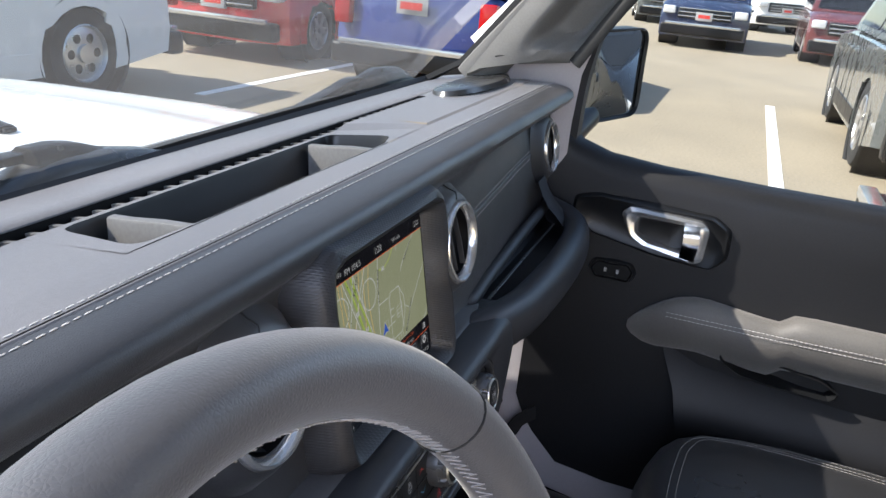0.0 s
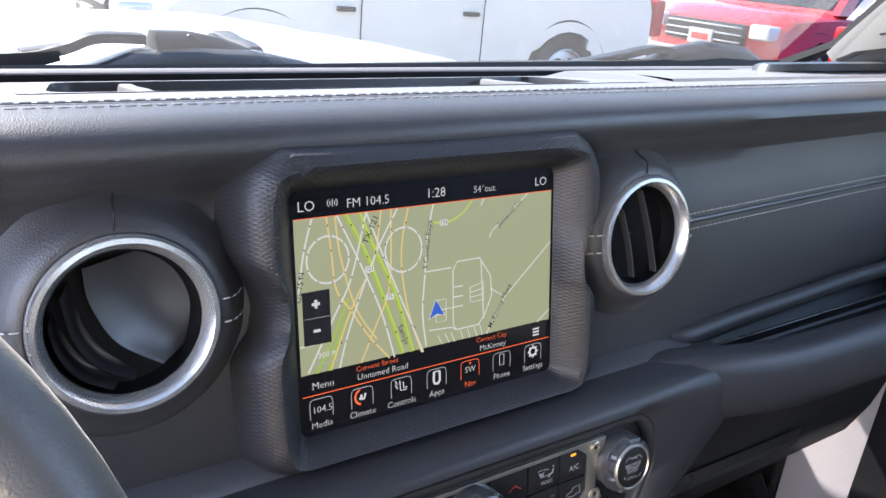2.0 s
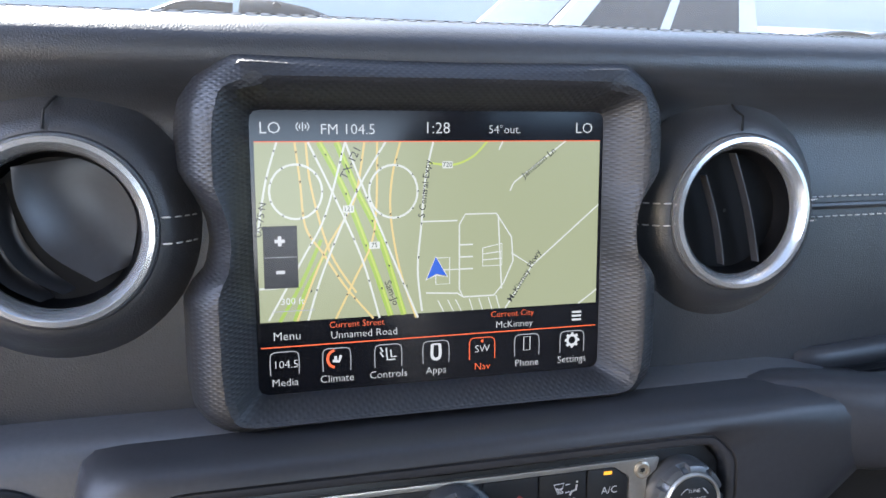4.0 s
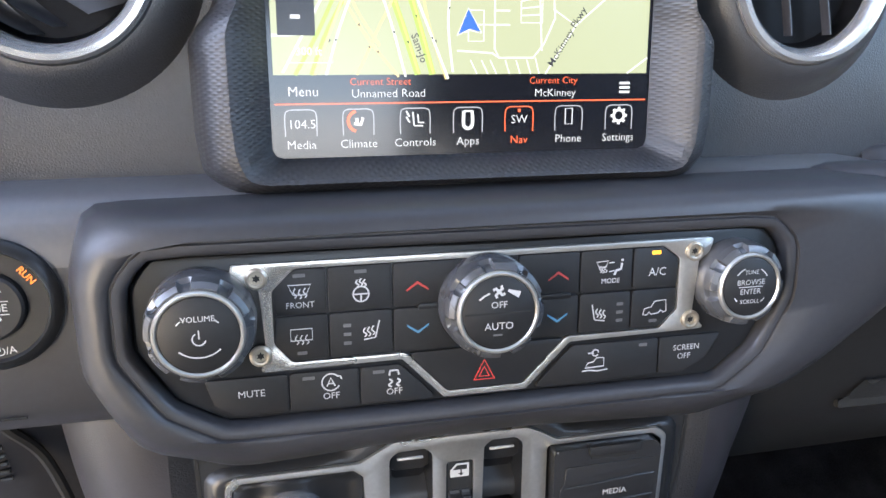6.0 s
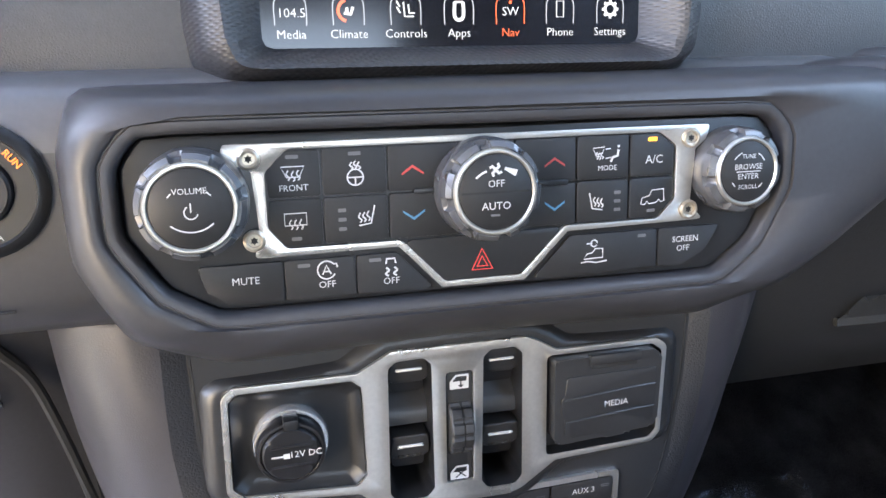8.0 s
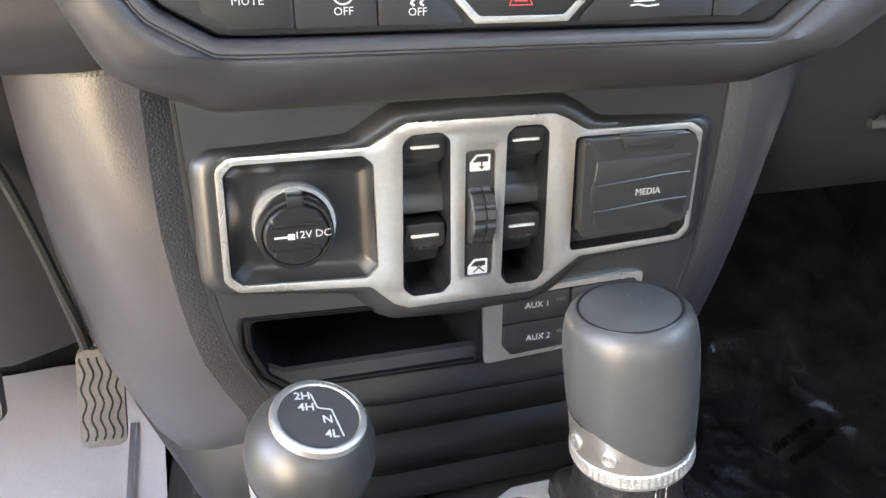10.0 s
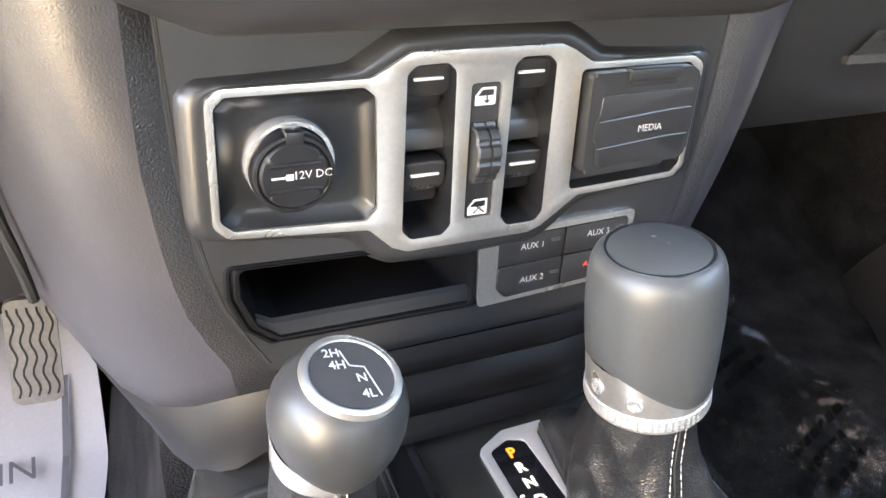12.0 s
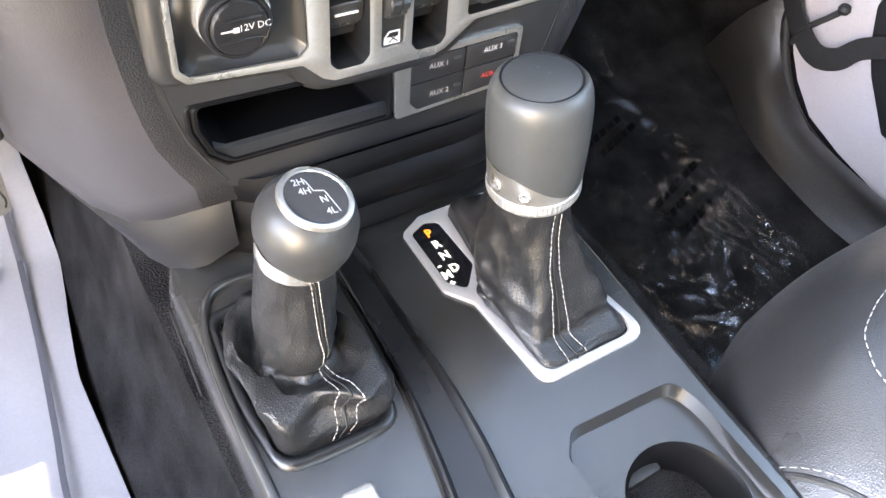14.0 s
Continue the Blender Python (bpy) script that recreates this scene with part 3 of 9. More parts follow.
for z in (-0.001, -0.0125):
    for cx, s in ((-0.1675, 1), (-0.1675, -1), (0.1655, -1), (0.1655, 1)):
        path = [(cx + s * 0.0425, -0.0078, z), (cx + s * 0.0475, -0.0066, z), (cx + s * 0.0525, -0.001, z), (cx + s * 0.0575, 0.0088, z)]
        if (cx > 0) == (s > 0):
            path += [(s * (abs(cx) + d), 0.0092 + (bow(abs(cx) + d, 0.0) if cx > 0 else 0.0), z) for d in (0.08, 0.15, 0.25, 0.34, 0.44)]
        stitches(bm, path, 0.0042, 0.0016, 0.00045, (0, -0.0004, 0))
tagged(part("face_stitching", bm, M_STITCH, dashboard, "short rows of pale thread"), kind="stuff")
for a, b in ((0.222, 0.605), (-0.3, -0.224)):
    bm = bmesh.new()
    sweep(bm, [(a + (b - a) * k / 8, 0.0098 + bow(a + (b - a) * k / 8, 0.0), -0.0065) for k in range(9)], disc(0.0022, 8))
    part("face_seam", bm, M_FACE, dashboard, "raised stitched seam")


def vent(x, y, z, r, flap):
    """Round air vent: leather collar, bright ring, dark barrel and blades."""
    m = Matrix.Translation((x, y, z)) @ Matrix.Rotation(radians(90), 4, "X")      # local z points to the seats
    bm = bmesh.new()
    lathe(bm, [(r * 1.5, -0.002), (r * 1.42, 0.0008), (r * 1.32, 0.0058), (r * 1.2, 0.0122), (r * 1.1, 0.0158), (r * 1.04, 0.0162), (r * 1.0, 0.0145)], m, 64)
    v = part("air_vent", bm, M_FACE, dashboard, "round air vent with a satin chrome ring")
    bm = bmesh.new()
    lathe(bm, [(r * 1.02, 0.011), (r * 1.02, 0.018), (r * 0.985, 0.0205), (r * 0.93, 0.0208), (r * 0.87, 0.0178), (r * 0.835, 0.0135), (r * 0.82, 0.004)], m, 72)
    part("vent_ring", bm, M_CHROME, v, "satin chrome ring")
    # shallow dish, its black colour standing for a deep shaded barrel
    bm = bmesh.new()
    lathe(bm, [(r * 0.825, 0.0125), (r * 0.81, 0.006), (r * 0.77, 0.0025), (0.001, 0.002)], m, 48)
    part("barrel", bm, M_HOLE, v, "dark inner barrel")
    R = r * 0.82
    if flap:
        # three dished vanes turned aside; the last one shows its face
        for (p0, p1, p2, p3), back, nm in (
            (((-0.47, 0.82), (-0.43, 0.34), (-0.15, -0.25), (0.42, -0.68)), ((0.3, 0.93), (0.72, 0.62), (0.93, 0.1), (0.82, -0.52)), "broad dished vent vane"),
            (((-0.78, 0.46), (-0.68, -0.12), (-0.42, -0.55), (0.02, -0.83)), ((-0.62, 0.62), (-0.5, 0.0), (-0.25, -0.45), (0.14, -0.8)), "vent vane seen on its edge"),
            (((-0.95, 0.1), (-0.88, -0.3), (-0.65, -0.67), (-0.26, -0.91)), ((-0.86, 0.25), (-0.72, -0.18), (-0.5, -0.55), (-0.12, -0.9)), "vent vane seen on its edge")):
            front_edge = [m @ Vector((v.x * R, v.y * R, 0.0128)) for v in spline([(a, b, 0) for a, b in (p0, p1, p2, p3)], 8)]
            back_edge = [m @ Vector((v.x * R, v.y * R, 0.0032)) for v in spline([(a, b, 0) for a, b in back], 8)]
            under = m.to_3x3() @ Vector((0, 0, -0.0009))
            bm = bmesh.new()
            face = []
            for f in (0.03, 0.12, 0.3, 0.5, 0.75, 1.0):
                row = []
                for i, (a, b) in enumerate(zip(front_edge, back_edge)):
                    dish = m.to_3x3() @ Vector((0, 0, -0.0045 * math.sin(math.pi * f) * math.sin(math.pi * i / (len(front_edge) - 1))))
                    row.append(a.lerp(b, f) + dish)
                face.append(row)
            lip = [p + under * 0.25 for p in front_edge]
            loft(bm, [[p + under * 1.3 for p in face[0]], [p + under for p in front_edge], lip] + face, closed=False)
            part("vane", bm, M_BLADE, v, nm, smooth=60)
    else:
        for (u0, w0), (u1, w1) in (((-0.62, 0.6), (-0.22, -0.84)), ((-0.1, 0.94), (0.43, -0.82))):
            bm = bmesh.new()
            pts = [m @ Vector((R * (u0 + (u1 - u0) * s / 12 + 0.05 * math.sin(math.pi * s / 12)), R * (w0 + (w1 - w0) * s / 12), 0.0108)) for s in range(13)]
            sweep(bm, pts, [(-0.0005, -0.002), (0.0005, -0.002), (0.0006, 0.003), (0.0003, 0.0036), (-0.0003, 0.0036), (-0.0006, 0.003)], up=(0, -1, 0))
            part("blade", bm, M_BLADE, v, "upright thin vent blade", smooth=40)
    bm = bmesh.new()
    sweep(bm, [(x - 0.002, y - 0.0166, z + r * 1.06), (x - 0.001, y - 0.0155, z + r * 1.25), (x, y - 0.007, z + r * 1.34), (x + 0.002, y - 0.001, z + r * 1.42)], disc(0.0006, 6))
    part("collar_seam", bm, M_GAP, v)
    return v


vent(-0.1675, 0.0095, -0.006, 0.0405, True)
vent(0.1655, 0.0095, -0.007, 0.0405, False)
vent(0.666, 0.04, -0.006, 0.0405, False)

# speaker grille on the far end of the top
bm = bmesh.new()
oval = [(0.575 + 0.12 * math.cos(a) , 0.115 + 0.045 * math.sin(a)) for a in [2 * math.pi * i / 40 for i in range(40)]]
loft(bm, [[Vector((x, y, 0.1015)) for x, y in oval], [Vector((x, y, 0.108)) for x, y in shrunk(oval, 0.575, 0.115, 0.004)], [Vector((x, y, 0.11)) for x, y in shrunk(oval, 0.575, 0.115, 0.012)]], caps=(False, True))
grille_part = part("speaker_grille", bm, M_GREYTRIM, dashboard, "perforated oval speaker grille")
bm = bmesh.new()
for i in range(-12, 13):
    for j in range(-5, 6):
        x, y = 0.585 + i * 0.0075 + (j % 2) * 0.0037, 0.115 + j * 0.0065
        if ((x - 0.585) / 0.084) ** 2 + ((y - 0.115) / 0.032) ** 2 < 1:
            lathe(bm, [(0.0019, 0.1103), (0.0001, 0.1103)], Matrix.Translation((x, y, 0)), 6)
tagged(part("perforations", bm, M_GAP, grille_part), kind="stuff")

# instrument hood and gauges behind the wheel
cluster = thing("instrument_cluster", "round dark gauges with chrome rims under a leather hood", "gauge", m=DASH)
bm = bmesh.new()
hood = rpoly([(-0.545, -0.11), (-0.235, -0.11), (-0.232, 0.02), (-0.265, 0.055), (-0.5, 0.058), (-0.545, 0.02)], 0.03, 6)
loft(bm, [at_y(shrunk(hood, -0.39, -0.03, -0.008), 0.014), at_y(hood, 0.004), at_y(shrunk(hood, -0.39, -0.03, 0.008), 0.001), at_y(shrunk(hood, -0.39, -0.03, 0.014), 0.01), at_y(shrunk(hood, -0.39, -0.03, 0.018), 0.022)], caps=(False, True))
part("cluster_hood", bm, M_PLASTIC, cluster)
for gx in (-0.315, -0.465):
    m = Matrix.Translation((gx, 0.021, -0.022)) @ Matrix.Rotation(radians(90), 4, "X")
    bm = bmesh.new()
    lathe(bm, [(0.052, 0.0), (0.052, 0.02), (0.0495, 0.024), (0.047, 0.021), (0.044, 0.004)], m, 64)
    g = part("gauge_ring", bm, M_CHROME, cluster, "chrome gauge rim")
    bm = bmesh.new()
    lathe(bm, [(0.045, 0.004), (0.0001, 0.004)], m, 48)
    part("gauge_face", bm, M_KEY, g)
    bm = bmesh.new()
    for k in range(25):
        a = radians(225 - 270 * k / 24)
        r0 = 0.036 if k % 2 else 0.033
        strip(bm, [(gx + r0 * math.cos(a), -0.022 + r0 * math.sin(a)), (gx + 0.041 * math.cos(a), -0.022 + 0.041 * math.sin(a))], 0.0009, 0.0165)
    part("scale_ticks", bm, M_MARK, g, smooth=0)
    lettering("90", 0.007, M_MARK, g, facing(gx - 0.012, 0.0165, 0.003))
    bm = bmesh.new()
    strip(bm, [(gx, -0.022), (gx - 0.026, -0.04)], 0.0016, 0.0155)
    part("needle", bm, M_RED, g, smooth=0)

# ---- touch screen ----
screen = thing("touchscreen_unit", "navigation touchscreen in a diamond-textured black bezel", "screen", m=DASH)
half_outline = [(0, 73), (98, 72.5), (111, 62.5), (117.5, 50), (119, 37), (119, 18), (112.5, 7.5), (107.5, -2), (106, -13), (108.5, -25), (115.5, -33), (119, -39.5), (118.5, -78), (116, -93), (108, -101.5), (98, -104)]
outline = mm(*half_outline, *[(-x, z) for x, z in half_outline[:0:-1]])
OUT = star(rpoly([(x, z, 0.006) for x, z in outline], 0.006, 5), 0, -0.02, 240)
INN = star(rect(-0.0868, 0.0868, -0.0868, 0.0455, 0.005, 5), 0, -0.02, 240)
bm = bmesh.new()
loft(bm, [at_y(shrunk(OUT, 0, -0.02, -0.001), 0.014), at_y(shrunk(OUT, 0, -0.02, 0.003), -0.004), at_y(shrunk(OUT, 0, -0.02, 0.0068), -0.0125), at_y(shrunk(OUT, 0, -0.02, 0.0108), -0.018), at_y(mixed(OUT, INN, 0.5), -0.0202), at_y(mixed(OUT, INN, 0.62), -0.0188), at_y(mixed(OUT, INN, 0.95), -0.003), at_y(INN, -0.001)])
part("bezel", bm, M_BEZEL, screen, "diamond-textured black bezel with notched sides")
bm = bmesh.new()
flat(bm, rect(-0.0868, 0.0868, -0.0868, 0.0455, 0.005, 5), -0.0008)
display = part("display", bm, M_GLASSBLACK, screen, "lit navigation display", smooth=0)
E_BG = glowing("map_background", (0.38, 0.40, 0.235), 0.275)
E_WHITE = glowing("lit_white", (0.68, 0.69, 0.62), 0.275)
E_TEXT = glowing("lit_text_white", (0.68, 0.68, 0.68), 0.275)
E_YEL = glowing("lit_yellow_road", (0.75, 0.56, 0.22), 0.275)
E_GREEN = glowing("lit_green_road", (0.36, 0.50, 0.08), 0.275)
E_LIME = glowing("lit_lime_road", (0.52, 0.62, 0.12), 0.275)
E_DARK = glowing("lit_dark_text", (0.03, 0.03, 0.03), 0.275)
E_BAR = glowing("display_black", (0.004, 0.004, 0.006), 0.275)
E_ORANGE = glowing("lit_orange", (0.95, 0.16, 0.05), 0.275)
E_BLUE = glowing("lit_blue_arrow", (0.03, 0.12, 0.6), 0.275)
E_GREY = glowing("lit_grey", (0.25, 0.25, 0.26), 0.46)


def drawn(name, mat, lines, w, y, closed=False, label=""):
    for i, l in enumerate(lines):
        bm = bmesh.new()
        strip(bm, [(x / 1000, z / 1000) for x, z in l], w / 1000, y - i * 0.000003, closed)
        part(name, bm, mat, display, label, smooth=0)


bm = bmesh.new()
flat(bm, mm((-85, -52), (85, -52), (85, 31), (-85, 31)), -0.001)
part("map_area", bm, E_BG, display, "olive green map", smooth=0)


def ring_mm(cx, cz, rx, rz, n=28):
    return [(cx + rx * math.cos(2 * math.pi * i / n), cz + rz * math.sin(2 * math.pi * i / n)) for i in range(n)]


def curve_mm(*pts):
    return [(p.x, p.y) for p in spline([(x, z, 0) for x, z in pts], 6)]


drawn("green_road", E_GREEN, [curve_mm((-56, 31), (-44, 7), (-31, -29), (-23.5, -52)), curve_mm((-48, 31), (-39, 9), (-28, -15), (-17, -52))], 2.9, -0.00112, label="bright green main road")
drawn("green_road", E_GREEN, [curve_mm((-56, -14), (-65, -33), (-76, -52)), curve_mm((-54, -20), (-63, -36), (-69.3, -52))], 1.7, -0.00113)
drawn("lime_road", E_LIME, [curve_mm((-55.5, 31), (-43.5, 7), (-30.5, -29), (-23, -52)), curve_mm((-47.5, 31), (-38.5, 9), (-27.5, -15), (-16.5, -52)), curve_mm((-4, 21), (8, 20), (18, 24), (25, 31))], 1.0, -0.00118)
drawn("yellow_road", E_YEL, [curve_mm((-67, 31), (-65, 13), (-63, -8), (-55, -21), (-45, -37), (-32, -53)), curve_mm((-62, 31), (-60, 10), (-52, -20), (-40, -40)), curve_mm((-35, 31), (-39, 8), (-44, -3), (-55, -21), (-68, -52)), curve_mm((-18, 31), (-22, 15), (-23, -3), (-19, -29), (-11, -54)), curve_mm((-29, 31), (-31, -11), (-41, -34), (-50, -52))], 1.0, -0.00125, label="yellow slip road")
drawn("white_road", E_WHITE, [curve_mm((-75, 31), (-80, 15), (-83, 0), (-84.6, -10)), curve_mm((-61, 31), (-49, 5), (-37, -24), (-29, -53)), curve_mm((-44, 31), (-54, -3), (-65, -23), (-81, -51)), curve_mm((-25, 31), (-39, 8), (-55, -28), (-63, -52)), curve_mm((-44, 31), (-34, 5), (-21, -27), (-10, -54)), curve_mm((-2, 31), (-6, 13), (-8, -8), (-10, -30), (-8, -51)), curve_mm((-85, -36), (-73, -35), (-68, -28))], 1.0, -0.0013, label="white road line")
drawn("ramp_loop", E_WHITE, [ring_mm(-67, 8.5, 12, 12.5), ring_mm(-21.5, 7.8, 11.7, 12.5)], 1.05, -0.00132, True)
drawn("white_road", E_WHITE, [[(-8, -7), (10, -7)], [(11, -9), (14, -4), (30, -4), (38, -16), (39, -28), (34, -39), (29, -45), (13, -45), (11, -41), (11, -9)], [(31, -5), (33, -42)], [(11, -19), (18, -19)], [(11, -25), (18, -25)], [(11, -31), (18, -31)], [(85, -1), (49, -31), (38, -24)], [(49, -31), (35, -52)], [(37, 7), (39, 11), (66, 31)], [(33, 31), (31, 27)], [(85, -45), (75, -52)], [(-6, -42), (10, -43), (13, -45), (29, -45)]], 0.75, -0.0013)
drawn("white_road", E_WHITE, [[(23, -21), (33, -19), (33, -30), (23, -30), (23, -21)], [(23, -24), (33, -23)], [(23, -27), (33, -26.5)], [(-1, -25), (6, -25), (6, -38), (-1, -38), (-1, -25)], [(-1, -31), (18, -31)], [(0, -46), (3, -52)], [(5, -46), (8, -52)], [(9, -46), (12, -52)], [(16, -46), (18, -52)], [(21, -46), (23, -52)], [(26, -46), (28, -52)], [(30, -45), (32, -52)]], 0.55, -0.00134)
bm = bmesh.new()
for l in (((-56, 31), (-44, 7), (-31, -29), (-23, -52)), ((-48, 31), (-39, 9), (-28, -15), (-17, -52)), ((-75, 31), (-80, 15), (-84, -5)), ((-61, 31), (-49, 5), (-37, -24), (-29, -52)), ((-44, 31), (-54, -3), (-65, -23), (-81, -51)), ((-25, 31), (-39, 8), (-55, -28), (-63, -52)), ((-44, 31), (-34, 5), (-21, -27), (-11, -52)), ((-67, 31), (-65, 13), (-63, -8), (-55, -21), (-45, -37), (-33, -52)), ((-35, 31), (-44, -3), (-68, -51)), ((-18, 31), (-23, -3), (-12, -51)), ((-29, 31), (-31, -11), (-50, -51)), ((-6, 13), (-8, -8), (-10, -30))):
    road = curve_mm(*l)
    for (x, z), (x2, z2) in zip(road[2::4], road[3::4]):
        d = Vector((x2 - x, z2 - z)).normalized()
        flat(bm, mm((x - 0.5 * d.x - 0.5 * d.y, z - 0.5 * d.y + 0.5 * d.x), (x - 0.5 * d.x + 0.5 * d.y, z - 0.5 * d.y - 0.5 * d.x), (x + 0.8 * d.x, z + 0.8 * d.y)), -0.0014)
for cx, cz in ((-67, 8.5), (-21.5, 7.8)):
    for x, z in ring_mm(cx, cz, 12, 12.5, 9):
        flat(bm, mm((x - 0.5, z - 0.4), (x + 0.5, z - 0.4), (x, z + 0.6)), -0.0014)
tagged(part("one_way_marks", bm, E_DARK, display, smooth=0), kind="stuff")
for s, x, z, turn in (("TX-121", -41.5, 21.5, 63), ("US-75 N", -83.2, -4, 80), ("S Central-Expy", -6.2, 8.7, 83), ("Jameson Ln", 52, 20.5, 38), ("McKinney Pkwy", 45, -36, 58), ("Sam-Jo", -23, -41, -70)):
    lettering(s, 0.0052 if s == "TX-121" else 0.0046, E_DARK, display, facing(x / 1000, -0.00145, z / 1000, turn), "map_lettering", 0.00002)
for s, x, z in (("121", -43, 0), ("75", -31, -17.5), ("720", 5, 20)):
    bm = bmesh.new()
    flat(bm, rect(x / 1000 - 0.0026, x / 1000 + 0.0026, z / 1000 - 0.0017, z / 1000 + 0.0017, 0.0004, 2), -0.00145)
    sh = part("road_shield", bm, E_WHITE, display, smooth=0)
    lettering(s, 0.0032, E_DARK, sh, facing(x / 1000, -0.0015, z / 1000))
lettering("300 ft", 0.0046, E_TEXT, display, facing(-0.070, -0.00145, -0.0425))
bm = bmesh.new()
strip(bm, mm((-79, -46), (-79, -47), (-60, -47), (-60, -46)), 0.0004, -0.00145)
part("scale_bar", bm, E_GREY, display, smooth=0)
bm = bmesh.new()
flat(bm, mm((-82.5, -36), (-67, -36), (-67, -7), (-82.5, -7)), -0.00145)
zoom = part("zoom_buttons", bm, E_BAR, display, "black zoom buttons", smooth=0)
bm = bmesh.new()
strip(bm, mm((-77.3, -14), (-72.7, -14)), 0.0016, -0.0015)
strip(bm, mm((-75, -11.7), (-75, -16.3)), 0.0016, -0.00152)
strip(bm, mm((-77, -28.5), (-73, -28.5)), 0.0016, -0.0015)
part("plus_and_minus", bm, E_TEXT, zoom, smooth=0)
bm = bmesh.new()
strip(bm, mm((-82, -21.5), (-67.5, -21.5)), 0.0003, -0.0015)
part("button_divider", bm, E_GREY, zoom, smooth=0)
bm = bmesh.new()
flat(bm, mm((-1, -24.5), (-5.5, -35), (-0.5, -32.8)), -0.0015)
flat(bm, mm((-1, -24.5), (-0.5, -32.8), (4.5, -34)), -0.0015)
part("position_arrow", bm, E_BLUE, display, "blue position arrow", smooth=0)
bm = bmesh.new()
strip(bm, mm((-1, -24.3), (-5.9, -35.6), (-0.5, -33.3), (4.9, -34.6)), 0.0007, -0.00148, True)
part("arrow_outline", bm, E_TEXT, display, smooth=0)
# status line
for s, x, z, h, mat in (("LO", -77.8, 37.2, 7.6, E_TEXT), ("FM 104.5", -42.5, 36.6, 6.9, E_TEXT), ("1:28", 0, 37.2, 7.6, E_TEXT), ("54°out.", 34, 36.6, 5.6, E_TEXT), ("LO", 76, 37.2, 7.4, E_TEXT), ("Menu", -73, -59, 5.8, E_TEXT), ("Current Street", -40, -55, 4.4, E_ORANGE), ("Unnamed Road", -36.5, -60, 5.2, E_TEXT), ("Current City", 39, -55, 4.4, E_ORANGE), ("McKinney", 40, -60.5, 5.0, E_TEXT),
                        ("104.5", -74, -72.6, 5.4, E_TEXT), ("Media", -74.5, -81.3, 5.2, E_TEXT), ("Climate", -50, -81.3, 5.2, E_TEXT), ("Controls", -25, -81.3, 5.2, E_TEXT), ("Apps", -1, -81.3, 5.2, E_TEXT), ("SW", 23, -72.2, 5.4, E_TEXT), ("Nav", 23, -81.3, 5.2, E_ORANGE), ("Phone", 47, -81.3, 5.2, E_TEXT), ("Settings", 72, -81.3, 5.2, E_TEXT)):
    lettering(s, h / 1000, mat, display, facing(x / 1000, -0.0014, z / 1000), "screen_lettering", -0.00006)
drawn("red_rule", E_ORANGE, [[(-85, 31.2), (85, 31.2)]], 0.45, -0.0013)
drawn("red_rule", E_ORANGE, [[(-85, -64), (85, -64)]], 0.55, -0.0013)
drawn("signal_icon", E_TEXT, [[(-63.2, 36), (-63.2, 40)], curve_mm((-61.2, 39.8), (-60.3, 38), (-61.2, 36.2)), curve_mm((-65.2, 39.8), (-66.1, 38), (-65.2, 36.2)), curve_mm((-62.2, 39), (-61.7, 38), (-62.2, 37)), curve_mm((-64.2, 39), (-64.7, 38), (-64.2, 37))], 0.45, -0.0013)
drawn("menu_bars_icon", E_TEXT, [[(71.6, -56.4), (76.8, -56.4)], [(71.6, -58.4), (76.8, -58.4)], [(71.6, -60.4), (76.8, -60.4)]], 1.1, -0.0013)
for i, x in enumerate((-74.5, -50, -25, -1, 23, 47, 72)):
    drawn("icon_frame", E_ORANGE if i == 4 else E_GREY, [curve_mm((x - 6.6, -77.5), (x - 6.6, -69), (x - 5, -66.6), (x, -66.4), (x + 5, -66.6), (x + 6.6, -69), (x + 6.6, -77.5))], 0.45, -0.00125)
drawn("climate_icon", E_ORANGE, [[(x, z) for x, z in ring_mm(-50, -71.5, 4.4, 4.4, 24)[7:18]]], 1.3, -0.0013)
drawn("climate_icon", E_TEXT, [[(-52, -72.5), (-49, -73), (-48, -70)], [(-50.6, -70.2), (-50.6, -72.6)]], 1.3, -0.00132)
drawn("seat_icon", E_TEXT, [[(-29, -70), (-27.5, -72.5)], [(-26, -68), (-25.5, -74), (-21.5, -74)], [(-23.8, -69), (-23.5, -72.6), (-21, -72.6)], [(-29, -67.5), (-27.6, -70)]], 0.7, -0.0013)
drawn("apps_icon", E_TEXT, [curve_mm((-2.9, -68), (-3, -74), (-1, -75.6), (1, -74), (0.9, -68))], 1.5, -0.0013)
drawn("apps_icon", E_TEXT, [[(-3, -68), (1, -68)]], 0.8, -0.00131)
drawn("phone_icon", E_TEXT, [[(45.3, -67.6), (48.7, -67.6), (48.7, -74.6), (45.3, -74.6)]], 0.5, -0.0013, True)
drawn("gear_icon", E_TEXT, [ring_mm(72, -71.2, 2.6, 2.6, 20)], 1.3, -0.0013, True)
drawn("gear_icon", E_TEXT, [[(72 + 3 * math.cos(k * math.pi / 4), -71.2 + 3 * math.sin(k * math.pi / 4)), (72 + 4.1 * math.cos(k * math.pi / 4), -71.2 + 4.1 * math.sin(k * math.pi / 4))] for k in range(8)], 1.3, -0.00132)
drawn("heading_mark", E_ORANGE, [[(23, -68.8), (23, -67.4)]], 1.2, -0.0013)

# ---- centre trim round the climate panel ----
centre_trim = thing("centre_trim", "soft black moulded trim sweeping round the climate controls", "trim", m=DASH)
CX, CZ = 0.0, -0.152
hv = rpoly(mm((-136, -119.5), (131, -120.5), (139.5, -130), (139.5, -152), (127, -176), (109, -190), (-111, -189), (-130, -178), (-144, -156), (-144, -131)), 0.008, 5)
